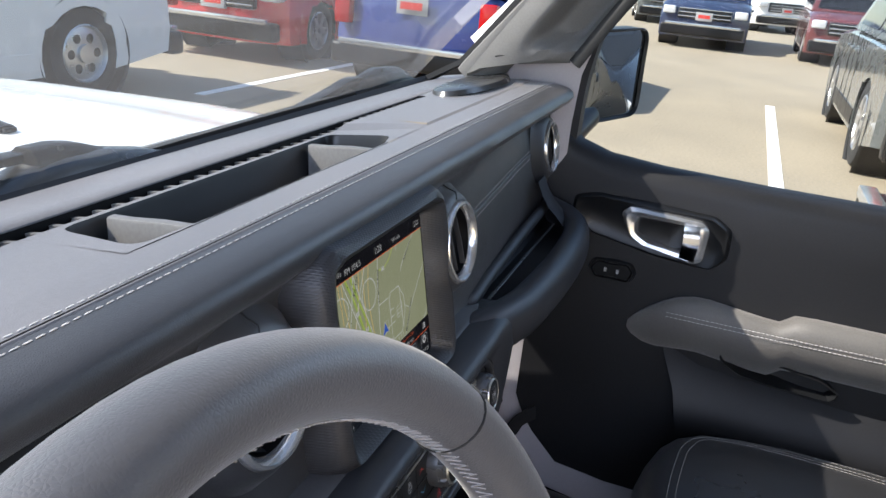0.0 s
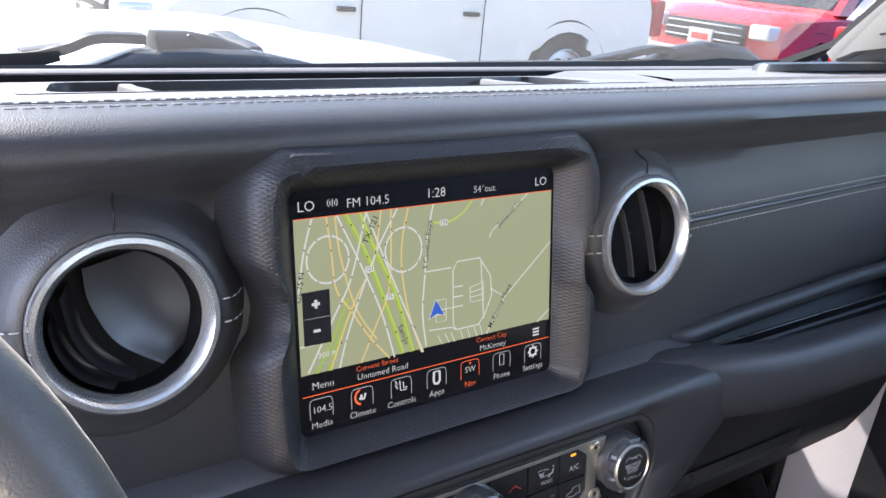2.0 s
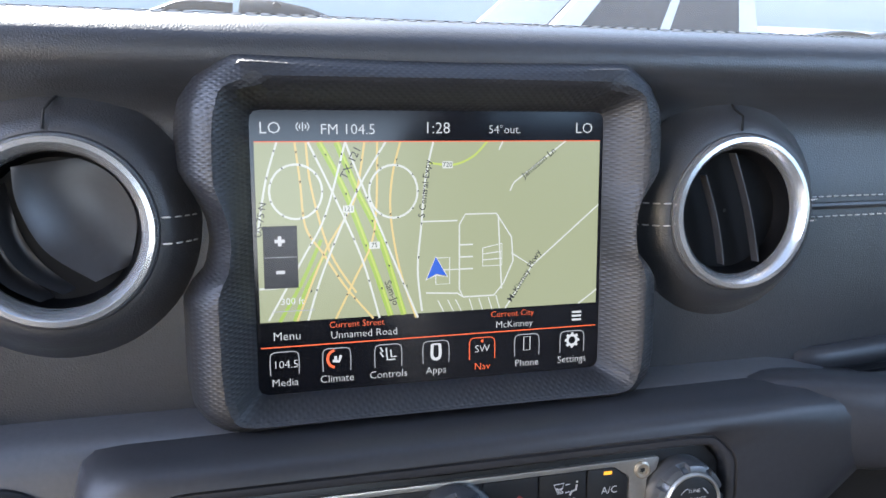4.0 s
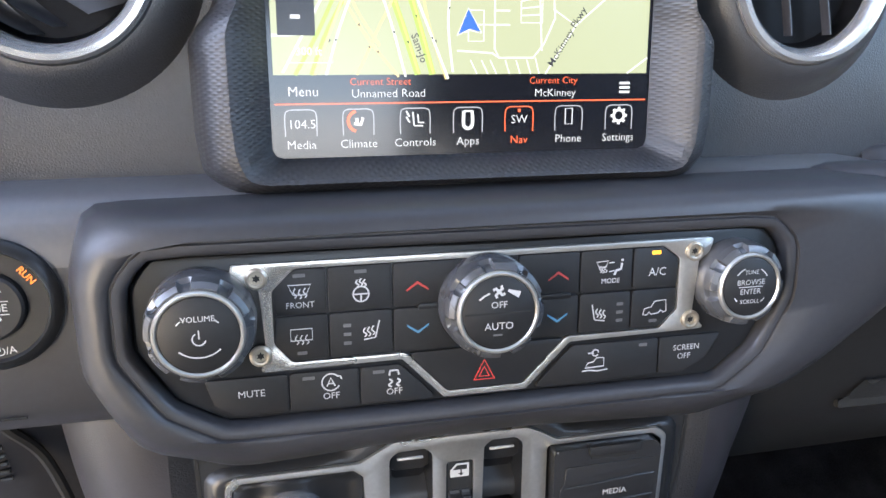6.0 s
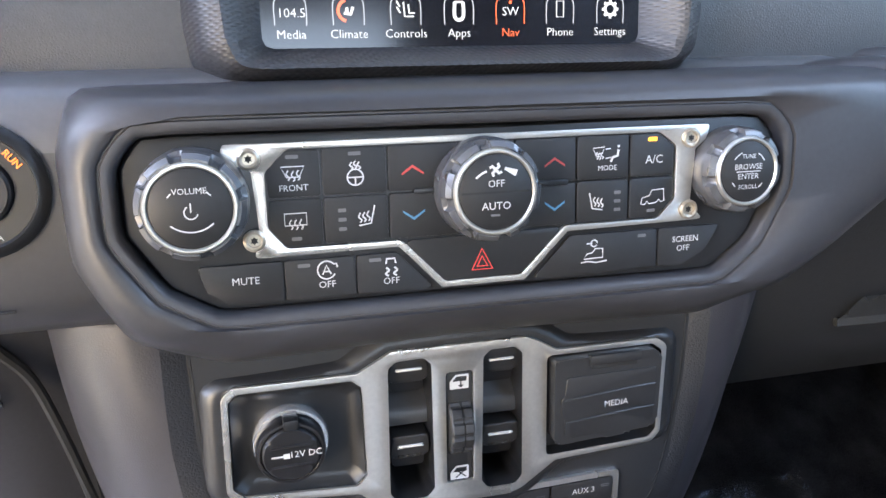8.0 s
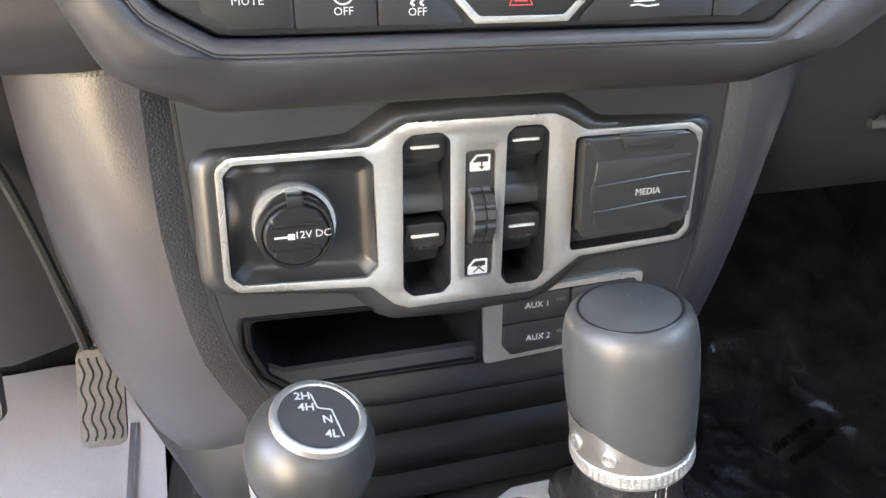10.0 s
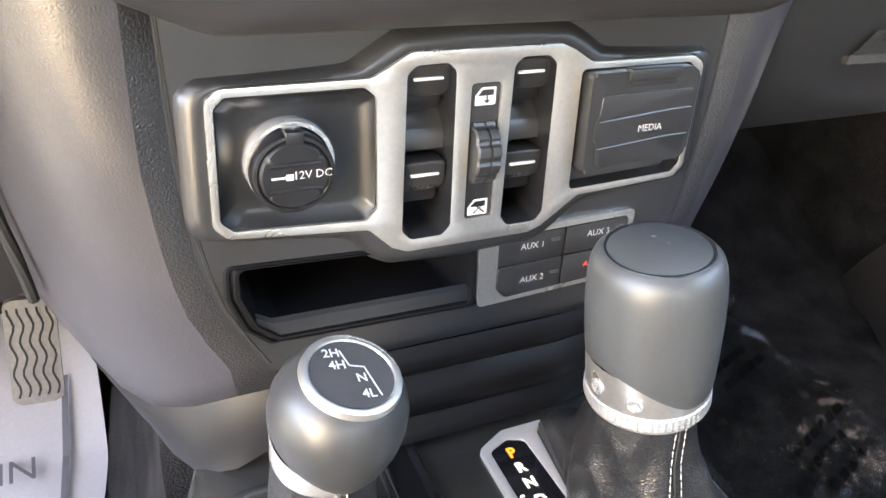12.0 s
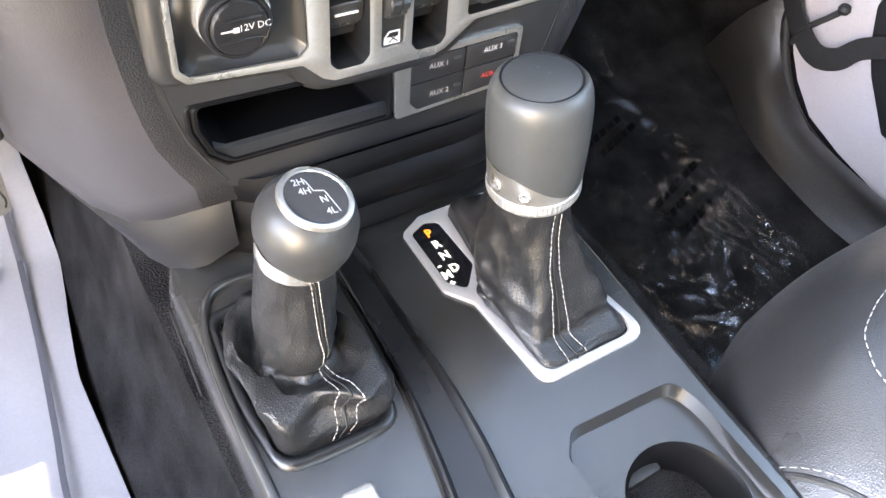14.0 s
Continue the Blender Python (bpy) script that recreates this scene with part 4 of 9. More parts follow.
HV = star(hv, CX, CZ, 220)
sur = rpoly([(-0.162, -0.1005, 0.012), (0.2, -0.0985, 0.02), (0.262, -0.104, 0.012), (0.268, -0.13, 0.012), (0.215, -0.168, 0.02), (0.16, -0.203, 0.02), (0.115, -0.2175, 0.02), (-0.115, -0.2175, 0.02), (-0.15, -0.203, 0.02), (-0.167, -0.168, 0.02), (-0.168, -0.125, 0.012)], 0.012, 6)
SU = star(sur, CX, CZ, 220)
bm = bmesh.new()
HV2 = grown(HV, 0.0009)
below = []
for (hx, hz), (ux, uz) in zip(HV2, SU):
    d = Vector((ux - hx, uz - hz))
    below.append(min(1.0, max(0.0, -1.35 * d.y / max(1e-6, d.length) - 0.25)))


def moulded(f, y_round, y_under):
    """A ring between the panel's rim and the outer edge; the underside falls back sooner."""
    return [Vector((x, y_round + (y_under - y_round) * k, z)) for (x, z), k in zip(mixed(HV2, SU, f), below)]


loft(bm, [at_y(HV2, -0.022), at_y(HV2, -0.0378), at_y(grown(HV2, 0.0009), -0.0394), at_y(grown(HV2, 0.0022), -0.0403), at_y(grown(HV2, 0.0046), -0.0402), at_y(grown(HV2, 0.0052), -0.0388), at_y(grown(HV2, 0.0059), -0.0388), at_y(grown(HV2, 0.0066), -0.0402), moulded(0.36, -0.0414, -0.0382), moulded(0.5, -0.0408, -0.0342), moulded(0.65, -0.0392, -0.0296), moulded(0.8, -0.0355, -0.0235), moulded(0.93, -0.0268, -0.0165), moulded(1.0, -0.014, -0.011), at_y(shrunk(SU, CX, CZ, -0.002), 0.012), at_y(SU, 0.07)])
part("moulding", bm, M_TRIM, centre_trim, smooth=60)
# ledge in the lightened trim tone, as if lit from above
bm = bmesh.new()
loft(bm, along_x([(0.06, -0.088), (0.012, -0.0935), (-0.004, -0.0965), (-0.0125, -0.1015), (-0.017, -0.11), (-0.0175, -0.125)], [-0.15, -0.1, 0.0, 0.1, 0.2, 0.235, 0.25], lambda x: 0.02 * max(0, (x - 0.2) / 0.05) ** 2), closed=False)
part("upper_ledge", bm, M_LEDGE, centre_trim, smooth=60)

# ---- climate panel ----
climate = thing("climate_panel", "black climate control panel with three dials and a silver plate", "control panel", m=DASH)
bm = bmesh.new()
loft(bm, [at_y(HV, -0.02), at_y(HV, -0.033), at_y(shrunk(HV, CX, CZ, 0.0012), -0.0345), at_y(shrunk(HV, CX, CZ, 0.006), -0.035)], caps=(False, True))
part("panel_body", bm, M_SATIN, climate)
PL = mm((-106, -123.5), (104, -123.5), (102, -130), (97, -134), (95, -160), (103, -166), (36, -167), (16, -187), (-21, -187), (-39, -168), (-97, -168.5), (-94, -161), (-96, -134), (-107, -129))
IN = mm((-82, -126), (79, -126), (87.5, -132), (87.5, -156), (79, -164.5), (34.5, -164.5), (14.5, -184.5), (-19.5, -184.5), (-37.5, -165.5), (-84, -165.5), (-91, -157), (-91, -135))
bm = bmesh.new()
plate(bm, rpoly([(x, z, 0.0015) for x, z in PL], 0.0015, 3), [rpoly(IN, 0.004, 4)], -0.0372, -0.0345)
front_bevel(bm, -0.0372, 0.0006)
part("silver_plate", bm, M_PLATE, climate, "thin brushed silver plate", smooth=25)
for x in (-0.0965, 0.0943):
    for z in (-0.1292, -0.1612):
        m = Matrix.Translation((x, -0.037, z)) @ Matrix.Rotation(radians(90), 4, "X")
        bm = bmesh.new()
        lathe(bm, [(0.0044, 0.0), (0.0044, 0.0012), (0.0034, 0.0018), (0.0026, 0.0016), (0.0024, 0.0006), (0.0001, 0.0006)], m, 24)
        s = part("screw", bm, M_SCREW, climate, "star-headed dull metal screw")
        bm = bmesh.new()
        star_pts = [(x + (0.0017 if k % 2 else 0.0010) * math.cos(k * math.pi / 6), z + (0.0017 if k % 2 else 0.0010) * math.sin(k * math.pi / 6)) for k in range(12)]
        flat(bm, star_pts, -0.0378)
        part("drive_socket", bm, M_GAP, s, smooth=0)


def key(poly, y=-0.0366, name="key", r=0.0015):
    bm = bmesh.new()
    prism(bm, rpoly(poly, r, 3), y, y + 0.003, 0.0005, 2)
    return part(name, bm, M_KEY, climate, "flat matt black key")


G = 0.35
KEY_SHAPES = {
    "front": ((-90, -145.2), (-90.5, -134), (-82, -126.6), (-69 - G, -126.6), (-69 - G, -145.2)),
    "wheel": ((-69 + G, -145.2), (-69 + G, -126.6), (-42.5 - G, -126.6), (-42.5 - G, -145.2)),
    "up_l": ((-42.5 + G, -145.2), (-42.5 + G, -126.6), (-12, -126.6), (-12, -145.2)),
    "rear": ((-90.2, -146), (-69 - G, -146), (-69 - G, -164.8), (-84, -164.8), (-90.4, -157)),
    "seat_l": ((-69 + G, -146), (-42.5 - G, -146), (-42.5 - G, -164.8), (-69 + G, -164.8)),
    "down_l": ((-42.5 + G, -146), (-12, -146), (-12, -164.6), (-42.5 + G, -164.8)),
    "up_r": ((12, -145.2), (12, -126.6), (40 - G, -126.6), (40 - G, -145.2)),
    "mode": ((40 + G, -145.2), (40 + G, -126.6), (65 - G, -126.6), (65 - G, -145.2)),
    "ac": ((65 + G, -145.2), (65 + G, -126.6), (79, -126.6), (87, -132.4), (87, -145.2)),
    "down_r": ((12, -146), (40 - G, -146), (40 - G, -164), (12, -164)),
    "seat_r": ((40 + G, -146), (65 - G, -146), (65 - G, -164), (40 + G, -164)),
    "maxac": ((65 + G, -146), (87, -146), (87, -155.6), (78.8, -164), (65 + G, -164)),
    "hazard": ((-36.8, -166), (34, -165.2), (14.2, -184), (-19.3, -184)),
    "mute": ((-119, -170.5), (-86 - G, -170.5), (-86 - G, -187), (-108, -186.5), (-116, -181)),
    "stop": ((-86 + G, -170.5), (-57 - G, -170.5), (-57 - G, -187), (-86 + G, -187)),
    "traction": ((-57 + G, -170.5), (-40, -170.5), (-24, -187), (-57 + G, -187)),
    "hill": ((37.5, -169.3), (80 - G, -169.3), (80 - G, -187), (19.5, -187.5)),
    "screen_off": ((80 + G, -169.3), (112, -169.3), (104, -181), (92, -187), (80 + G, -187)),
}
K = {n: key([(x / 1000, z / 1000) for x, z in p]) for n, p in KEY_SHAPES.items()}
FY = -0.03675


def mark(parent, mat, lines, w, closed=False, y=FY, name="symbol"):
    bm = bmesh.new()
    for i, l in enumerate(lines):
        strip(bm, [(x / 1000, z / 1000) for x, z in l], w / 1000, y - i * 0.000004, closed)
    return part(name, bm, mat, parent, smooth=0)


def led(parent, x, z, mat=M_GREYMARK, w=5.0, h=1.5):
    bm = bmesh.new()
    flat(bm, rect((x - w / 2) / 1000, (x + w / 2) / 1000, (z - h / 2) / 1000, (z + h / 2) / 1000, 0.0004, 2), FY)
    return part("indicator", bm, mat, parent, smooth=0)


for n, s, x, z, h in (("front", "FRONT", -80, -141.5, 3.5), ("mode", "MODE", 54.5, -140.6, 3.2), ("ac", "A/C", 77, -138, 5.2), ("mute", "MUTE", -101, -177.5, 4.2), ("stop", "OFF", -69, -181.6, 4.0), ("traction", "OFF", -42.5, -182.4, 4.0), ("screen_off", "SCREEN", 94, -175, 3.8), ("screen_off", "OFF", 93, -179.2, 3.8)):
    lettering(s, h / 1000, M_MARK, K[n], facing(x / 1000, FY, z / 1000), "lettering")
led(K["front"], -80, -129.2), led(K["wheel"], -55.5, -129), led(K["rear"], -80, -161.8, w=4), led(K["stop"], -78, -173), led(K["traction"], -49, -173)
led(K["hill"], 72, -171.8, w=4), led(K["maxac"], 76, -160.6, w=4), led(K["ac"], 76, -129, M_AMBER, 4.4, 1.8)
for z in (-151.5, -155.3, -159.1):
    led(K["seat_l"], -61.5, z, w=3.2), led(K["seat_r"], 59.5, z, w=3.2)
heat = lambda x, z, h=4.0: curve_mm((x, z), (x + 0.7, z + h * 0.25), (x - 0.5, z + h * 0.6), (x + 0.3, z + h))
for n, mat, lines, w, closed in (
    ("front", M_MARK, [[(-84.5, -133), (-75.5, -133), (-77.5, -137.2), (-82.5, -137.2)]], 0.5, True),
    ("front", M_MARK, [heat(-82, -138.4), heat(-80, -138.8), heat(-78, -138.4)], 0.5, False),
    ("rear", M_MARK, [[(-84.3, -151.5), (-75.7, -151.5), (-75.7, -156.3), (-84.3, -156.3)]], 0.5, True),
    ("rear", M_MARK, [heat(-82, -158), heat(-80, -158), heat(-78, -158)], 0.5, False),
    ("wheel", M_MARK, [ring_mm(-55.5, -138.5, 3.2, 3.2, 22)], 0.6, True),
    ("wheel", M_MARK, [[(-58.5, -138.5), (-52.5, -138.5)], [(-55.5, -138.5), (-55.5, -141.5)], heat(-57, -135.4, 3), heat(-55.5, -135, 3), heat(-54, -135.4, 3)], 0.6, False),
    ("seat_l", M_MARK, [[(-48.2, -150.2), (-50, -157.5), (-54.8, -158.2)], heat(-54.4, -157, 4), heat(-52.7, -156.8, 4), heat(-51, -156.4, 4)], 0.6, False),
    ("seat_r", M_MARK, [[(46.2, -151), (47.6, -158), (52.4, -158.8)], heat(48.6, -157, 4), heat(50.3, -157.4, 4), heat(52, -157.8, 4)], 0.6, False),
    ("mode", M_MARK, [[(47.5, -131.8), (53, -131.4), (52, -134.2), (49, -134.4)]], 0.5, True),
    ("mode", M_MARK, [heat(49.4, -136.6, 3), heat(50.6, -136.8, 3), heat(51.8, -136.6, 3), [(53.5, -132.4), (56, -132.2)], [(53.5, -136.4), (56, -136)]], 0.5, False),
    ("mode", M_MARK, [[(59.6, -132.8), (59.2, -135.4), (57, -136), (56, -138)], [(59.7, -130.9), (59.7, -131.9)]], 1.1, False),
    ("maxac", M_MARK, [[(71, -157.6), (71.6, -154.8), (75, -154), (76.4, -151.6), (82, -151.2), (82.4, -156.6), (80.8, -157), (79.8, -155.8), (78.4, -157.2), (75, -157.6), (74, -156.4), (72.8, -157.8)]], 0.5, True),
    ("stop", M_MARK, [ring_mm(-69, -175.5, 3.7, 3.7, 26)[3:25]], 0.6, False),
    ("stop", M_MARK, [[(-70.7, -177.3), (-69, -173.6), (-67.3, -177.3)], [(-70.1, -176.1), (-67.9, -176.1)], [(-66.4, -173.2), (-65, -173), (-64.6, -174.6)]], 0.6, False),
    ("traction", M_MARK, [[(-44.6, -175), (-44.2, -172.9), (-40.9, -172.9), (-40.5, -175)], curve_mm((-44.6, -176.6), (-43.4, -177.8), (-44.8, -179.2), (-43.6, -180.2)), curve_mm((-41.2, -176.6), (-40, -177.8), (-41.4, -179.2), (-40.2, -180.2))], 0.8, False),
    ("hill", M_MARK, [[(44, -180.5), (45.4, -178.2), (48, -177.8), (49.4, -176), (53, -176.2), (53, -180.2)]], 0.6, True),
    ("hill", M_MARK, [[(42.6, -182), (46, -181.6), (50, -182.4), (55, -181.8)], ring_mm(48.8, -173.6, 1.5, 1.5, 12), [(45.2, -173.6), (48, -173.6)]], 0.6, False),
    ("hazard", M_RED, [[(-7.6, -180.8), (1.6, -180.8), (-3, -171.8)]], 0.6, True),
    ("hazard", M_RED, [[(-5.3, -179.4), (-0.7, -179.4), (-3, -175)]], 0.6, True),
):
    mark(K[n], mat, lines, w, closed)
for n, mat, x, z, d in (("up_l", M_CHEVRED, -32, -137.5, 3.0), ("down_l", M_CHEVBLUE, -32, -154.6, -3.0), ("up_r", M_CHEVRED, 30, -137.5, 3.0), ("down_r", M_CHEVBLUE, 30, -155, -3.0)):
    bm = bmesh.new()
    for s in (-1, 1):
        flat(bm, mm((x, z + d * 0.55), (x + s * 4.6, z - d * 0.45), (x + s * 4.6, z - d * 0.15), (x, z + d * 0.95)), FY)
    part("chevron", bm, mat, K[n], smooth=0)
for x0, x1 in ((-32, -20), (17, 36)):
    bm = bmesh.new()
    prism(bm, rect(x0 / 1000, x1 / 1000, -0.1468, -0.1444, 0.001, 3), -0.0376, -0.0355, 0.0004, 2)
    part("finger_bar", bm, M_SATIN, climate)


def dial(x, z, r, depth, ring_w, lines, name="dial", split=False):
    """Notched rotary dial: rubber skirt with scallops, bright ring, printed cap."""
    n = 160

    def skirt(rad, notch, y):
        out = []
        for i in range(n):
            a = 2 * math.pi * i / n
            q = (a * 8 / (2 * math.pi)) % 1.0
            dip = 1.0 if 0.1 < q < 0.44 else 0.0
            edge = min(abs(q - 0.1), abs(q - 0.44)) * 18
            d = notch * (dip * min(1, edge))
            out.append(Vector((x + (rad - d) * math.cos(a), y, z + (rad - d) * math.sin(a))))
        return out

    y0 = -0.035
    bm = bmesh.new()
    loft(bm, [skirt(r * 1.06, 0, y0), skirt(r * 1.05, 0, y0 - depth * 0.55), skirt(r * 1.03, 0, y0 - depth * 0.62), skirt(r * 1.02, 0.0018, y0 - depth * 0.66), skirt(r, 0.0024, y0 - depth * 0.9), skirt(r - 0.002, 0.0022, y0 - depth), skirt(r - 0.004, 0.001, y0 - depth)], caps=(False, True))
    d = part(name, bm, M_DIAL, climate, "notched grey rotary dial", smooth=40)
    m = Matrix.Translation((x, y0 - depth, z)) @ Matrix.Rotation(radians(90), 4, "X")
    bm = bmesh.new()
    lathe(bm, [(r - 0.0028, 0.0), (r - 0.003, 0.001), (r - 0.0036, 0.0016), (r - 0.003 - ring_w, 0.0016), (r - 0.0036 - ring_w, 0.0008)], m, 72)
    part("dial_ring", bm, M_RING, d, "satin champagne ring")
    bm = bmesh.new()
    lathe(bm, [(r - 0.0036 - ring_w, 0.0006), (r - 0.0046 - ring_w, 0.0012), (0.0001, 0.0012)], m, 64)
    cap = part("dial_cap", bm, M_KEY, d)
    yf = y0 - depth - 0.0014
    if split:
        bm = bmesh.new()
        strip(bm, [(x - r + 0.006, z), (x + r - 0.006, z)], 0.0008, yf + 0.0001)
        part("cap_split", bm, M_GAP, cap, smooth=0)
    for s, dx, dz, h in lines:
        lettering(s, h / 1000, M_MARK, cap, facing(x + dx / 1000, yf, z + dz / 1000), "lettering")
    return cap, yf


cap, yf = dial(-0.1178, -0.1442, 0.0197, 0.020, 0.0013, [("VOLUME", 0, 6.2, 3.1)], "volume_dial")
mark(cap, M_MARK, [ring_mm(-117.8, -145.6, 2.4, 2.4, 24)[8:29], [(-117.8, -145.6), (-117.8, -142.2)]], 0.5, y=yf)
mark(cap, M_MARK, [ring_mm(-117.8, -143.2, 10.5, 9.6, 40)[25:36], [(-125.5, -139.8), (-124, -138.4)], [(-110.5, -139.8), (-112, -138.4)]], 0.5, y=yf)
cap, yf = dial(-0.002, -0.1456, 0.0203, 0.0175, 0.0013, [("OFF", 0, 3.4, 4.0), ("AUTO", 0, -5.6, 4.4)], "fan_dial", True)
for k in range(4):
    a0 = radians(45 + 90 * k)
    mark(cap, M_MARK, [[(-2.2, -136.6), (-2.2 + 2.0 * math.cos(a0), -136.6 + 2.0 * math.sin(a0)), (-2.2 + 2.6 * math.cos(a0 + 0.5), -136.6 + 2.6 * math.sin(a0 + 0.5))]], 1.2, y=yf - 0.00001 * k)
for k in range(5):
    mark(cap, M_MARK, [[(1.6 + k * 1.0, -136.2 - 0.42 * k), (2.6 + k * 1.0, -136.6 - 0.42 * k)]], 1.2 + 0.35 * k, y=yf)
mark(cap, M_MARK, [[(-10.4, -139.6), (-8.2, -138.0), (-6, -137.0)]], 0.8, y=yf)
mark(cap, M_GREYMARK, [[(-4.4, -154.8), (-0.6, -154.8)]], 0.9, y=yf)
cap, yf = dial(0.1156, -0.1440, 0.0183, 0.0135, 0.0012, [("TUNE", 0, 6.6, 2.7), ("BROWSE", 0, 2.0, 3.5), ("ENTER", 0, -2.2, 3.5), ("SCROLL", 0, -6.8, 2.7)], "tune_dial")
mark(cap, M_MARK, [[(109.6, -144), (121.6, -144)]], 0.4, y=yf)
mark(cap, M_MARK, [ring_mm(115.6, -144, 9.0, 9.0, 48)[15:20], ring_mm(115.6, -144, 9.0, 9.0, 48)[4:9], ring_mm(115.6, -144, 9.0, 9.0, 48)[28:31], ring_mm(115.6, -144, 9.0, 9.0, 48)[41:44]], 0.5, y=yf)

# ---- starter button and knee panel ----
knee = thing("knee_panel", "black moulded knee panel under the steering column", "trim panel", m=DASH)
bm = bmesh.new()
kn = [(0.06, -0.088), (0.012, -0.0935), (-0.004, -0.0965), (-0.0125, -0.1015), (-0.017, -0.11), (-0.0175, -0.125), (-0.018, -0.15), (-0.017, -0.182), (-0.01, -0.194), (0.01, -0.203), (0.06, -0.206)]
KNEE_X = [-0.72, -0.5, -0.3, -0.22, -0.195, -0.18, -0.172, -0.165, -0.158, -0.15]
loft(bm, along_x(kn[5:], KNEE_X), closed=False)
part("knee_moulding", bm, M_TRIM, knee, smooth=60)
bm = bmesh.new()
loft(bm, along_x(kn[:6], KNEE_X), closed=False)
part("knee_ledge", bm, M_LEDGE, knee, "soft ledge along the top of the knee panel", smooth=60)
bm = bmesh.new()
sweep(bm, [(-0.7, -0.0165, -0.187), (-0.4, -0.0165, -0.187), (-0.19, -0.016, -0.187)], disc(0.0006, 6))
part("lower_seam", bm, M_GAP, knee)
start = thing("starter_button", "round black engine start button with an amber RUN mark", "button", m=DASH)
sx, sz = -0.197, -0.138
m = Matrix.Translation((sx, -0.0175, sz)) @ Matrix.Rotation(radians(90), 4, "X")
bm = bmesh.new()
lathe(bm, [(0.0265, -0.003), (0.0265, 0.002), (0.0245, 0.0045), (0.0225, 0.005), (0.0215, 0.003), (0.014, 0.0028)], m, 64)
collar = part("button_collar", bm, M_SATIN, start)
bm = bmesh.new()
lathe(bm, [(0.0135, 0.0015), (0.0132, 0.005), (0.0122, 0.006), (0.0001, 0.0058)], m, 48)
push = part("push_button", bm, M_KEY, start)
for i, s in enumerate(("START", "ENGINE", "STOP")):
    lettering(s, 0.0042, M_MARK, push, facing(sx, -0.0239, sz + 0.0052 - i * 0.0052), "lettering", 0.00005)
mark(push, M_MARK, [[(sx * 1000 - 8, sz * 1000 + 2.6), (sx * 1000 + 8, sz * 1000 + 2.6)], [(sx * 1000 - 8, sz * 1000 - 2.6), (sx * 1000 + 8, sz * 1000 - 2.6)]], 0.4, y=-0.0238)
lettering("RUN", 0.0038, M_RUNLIT, collar, facing(sx + 0.0145, -0.0206, sz + 0.0115, -52), "lettering", 0.0001)
lettering("⏻/A", 0.0042, M_MARK, collar, facing(sx + 0.004, -0.0206, sz - 0.0185, 8), "lettering")

# ---- passenger shelf and grab bar ----
grab = thing("grab_bar", "padded black grab bar in front of an open tray", "grab handle", m=DASH)
bm = bmesh.new()
path = spline([(0.165, 0.012, -0.126), (0.2, -0.012, -0.121), (0.245, -0.027, -0.123), (0.3, -0.035, -0.126), (0.42, -0.042, -0.126), (0.54, -0.037, -0.128), (0.615, -0.022, -0.129), (0.66, 0.006, -0.124), (0.684, 0.05, -0.11)], 8)
sec = [(0.02 * math.copysign(abs(math.cos(a)) ** 0.7, math.cos(a)), 0.026 * math.copysign(abs(math.sin(a)) ** 0.7, math.sin(a))) for a in [2 * math.pi * i / 20 for i in range(20)]]
sweep(bm, path, sec)
part("bar", bm, M_TRIM, grab, smooth=60)
bm = bmesh.new()
loft(bm, along_x([(0.05, -0.093), (0.03, -0.125), (-0.03, -0.136), (-0.036, -0.128)], [0.23, 0.3, 0.45, 0.6, 0.68], bend=False), closed=False)
part("open_tray", bm, M_PLASTIC, grab)
bm = bmesh.new()
loft(bm, [[Vector((x, y + k * 0.02, z)) for x, y in ((0.59, 0.014), (0.62, 0.014), (0.645, 0.018), (0.665, 0.03), (0.68, 0.05))] for z, k in ((-0.045, 0.6), (-0.065, 0.35), (-0.085, -0.1), (-0.1, -0.7), (-0.115, -1.2))], closed=False)
part("bar_end", bm, M_TRIM, grab, smooth=60)
bm = bmesh.new()
sweep(bm, spline([(0.222, 0.016, -0.0985), (0.24, 0.011, -0.0975), (0.3, 0.0149, -0.0959), (0.384, 0.0188, -0.0952), (0.48, 0.0226, -0.0935), (0.544, 0.0245, -0.0931), (0.65, 0.028, -0.0925)], 6), [(0.0075 * math.cos(a), 0.008 * math.sin(a)) for a in [2 * math.pi * k / 16 for k in range(16)]])
part("tray_roll", bm, M_TRIM, grab, "rolled upper edge of the tray", smooth=60)
bm = bmesh.new()
box(bm, 0.235, 0.58, 0.0, 0.003, -0.1075, -0.1062, 0.0004, 1)
part("tray_lip", bm, M_GREYTRIM, grab, "thin bright strip in the tray")

# glovebox and the space under the dash
glove = thing("glovebox", "black plastic glovebox lid below the grab bar", "glovebox", m=DASH)
bm = bmesh.new()
gp = [(0.02, -0.125), (0.006, -0.14), (0.02, -0.2), (0.045, -0.26), (0.07, -0.3), (0.12, -0.315), (0.3, -0.32)]
loft(bm, along_x(gp, [0.15, 0.2, 0.25, 0.4, 0.58, 0.6]), closed=False)
part("lid", bm, M_GLOVE, glove, smooth=50)
bm = bmesh.new()
loft(bm, [[Vector((x, y - 0.0008, z)) for x, y, z in ((0.25, 0.0405, -0.2545), (0.45, 0.0405, -0.258))], [Vector((x, y, z)) for x, y, z in ((0.262, 0.0325, -0.237), (0.45, 0.0325, -0.24))]], closed=False)
part("latch_recess", bm, M_GREYTRIM, glove, "slanted grey recess above the latch", smooth=0)
bm = bmesh.new()
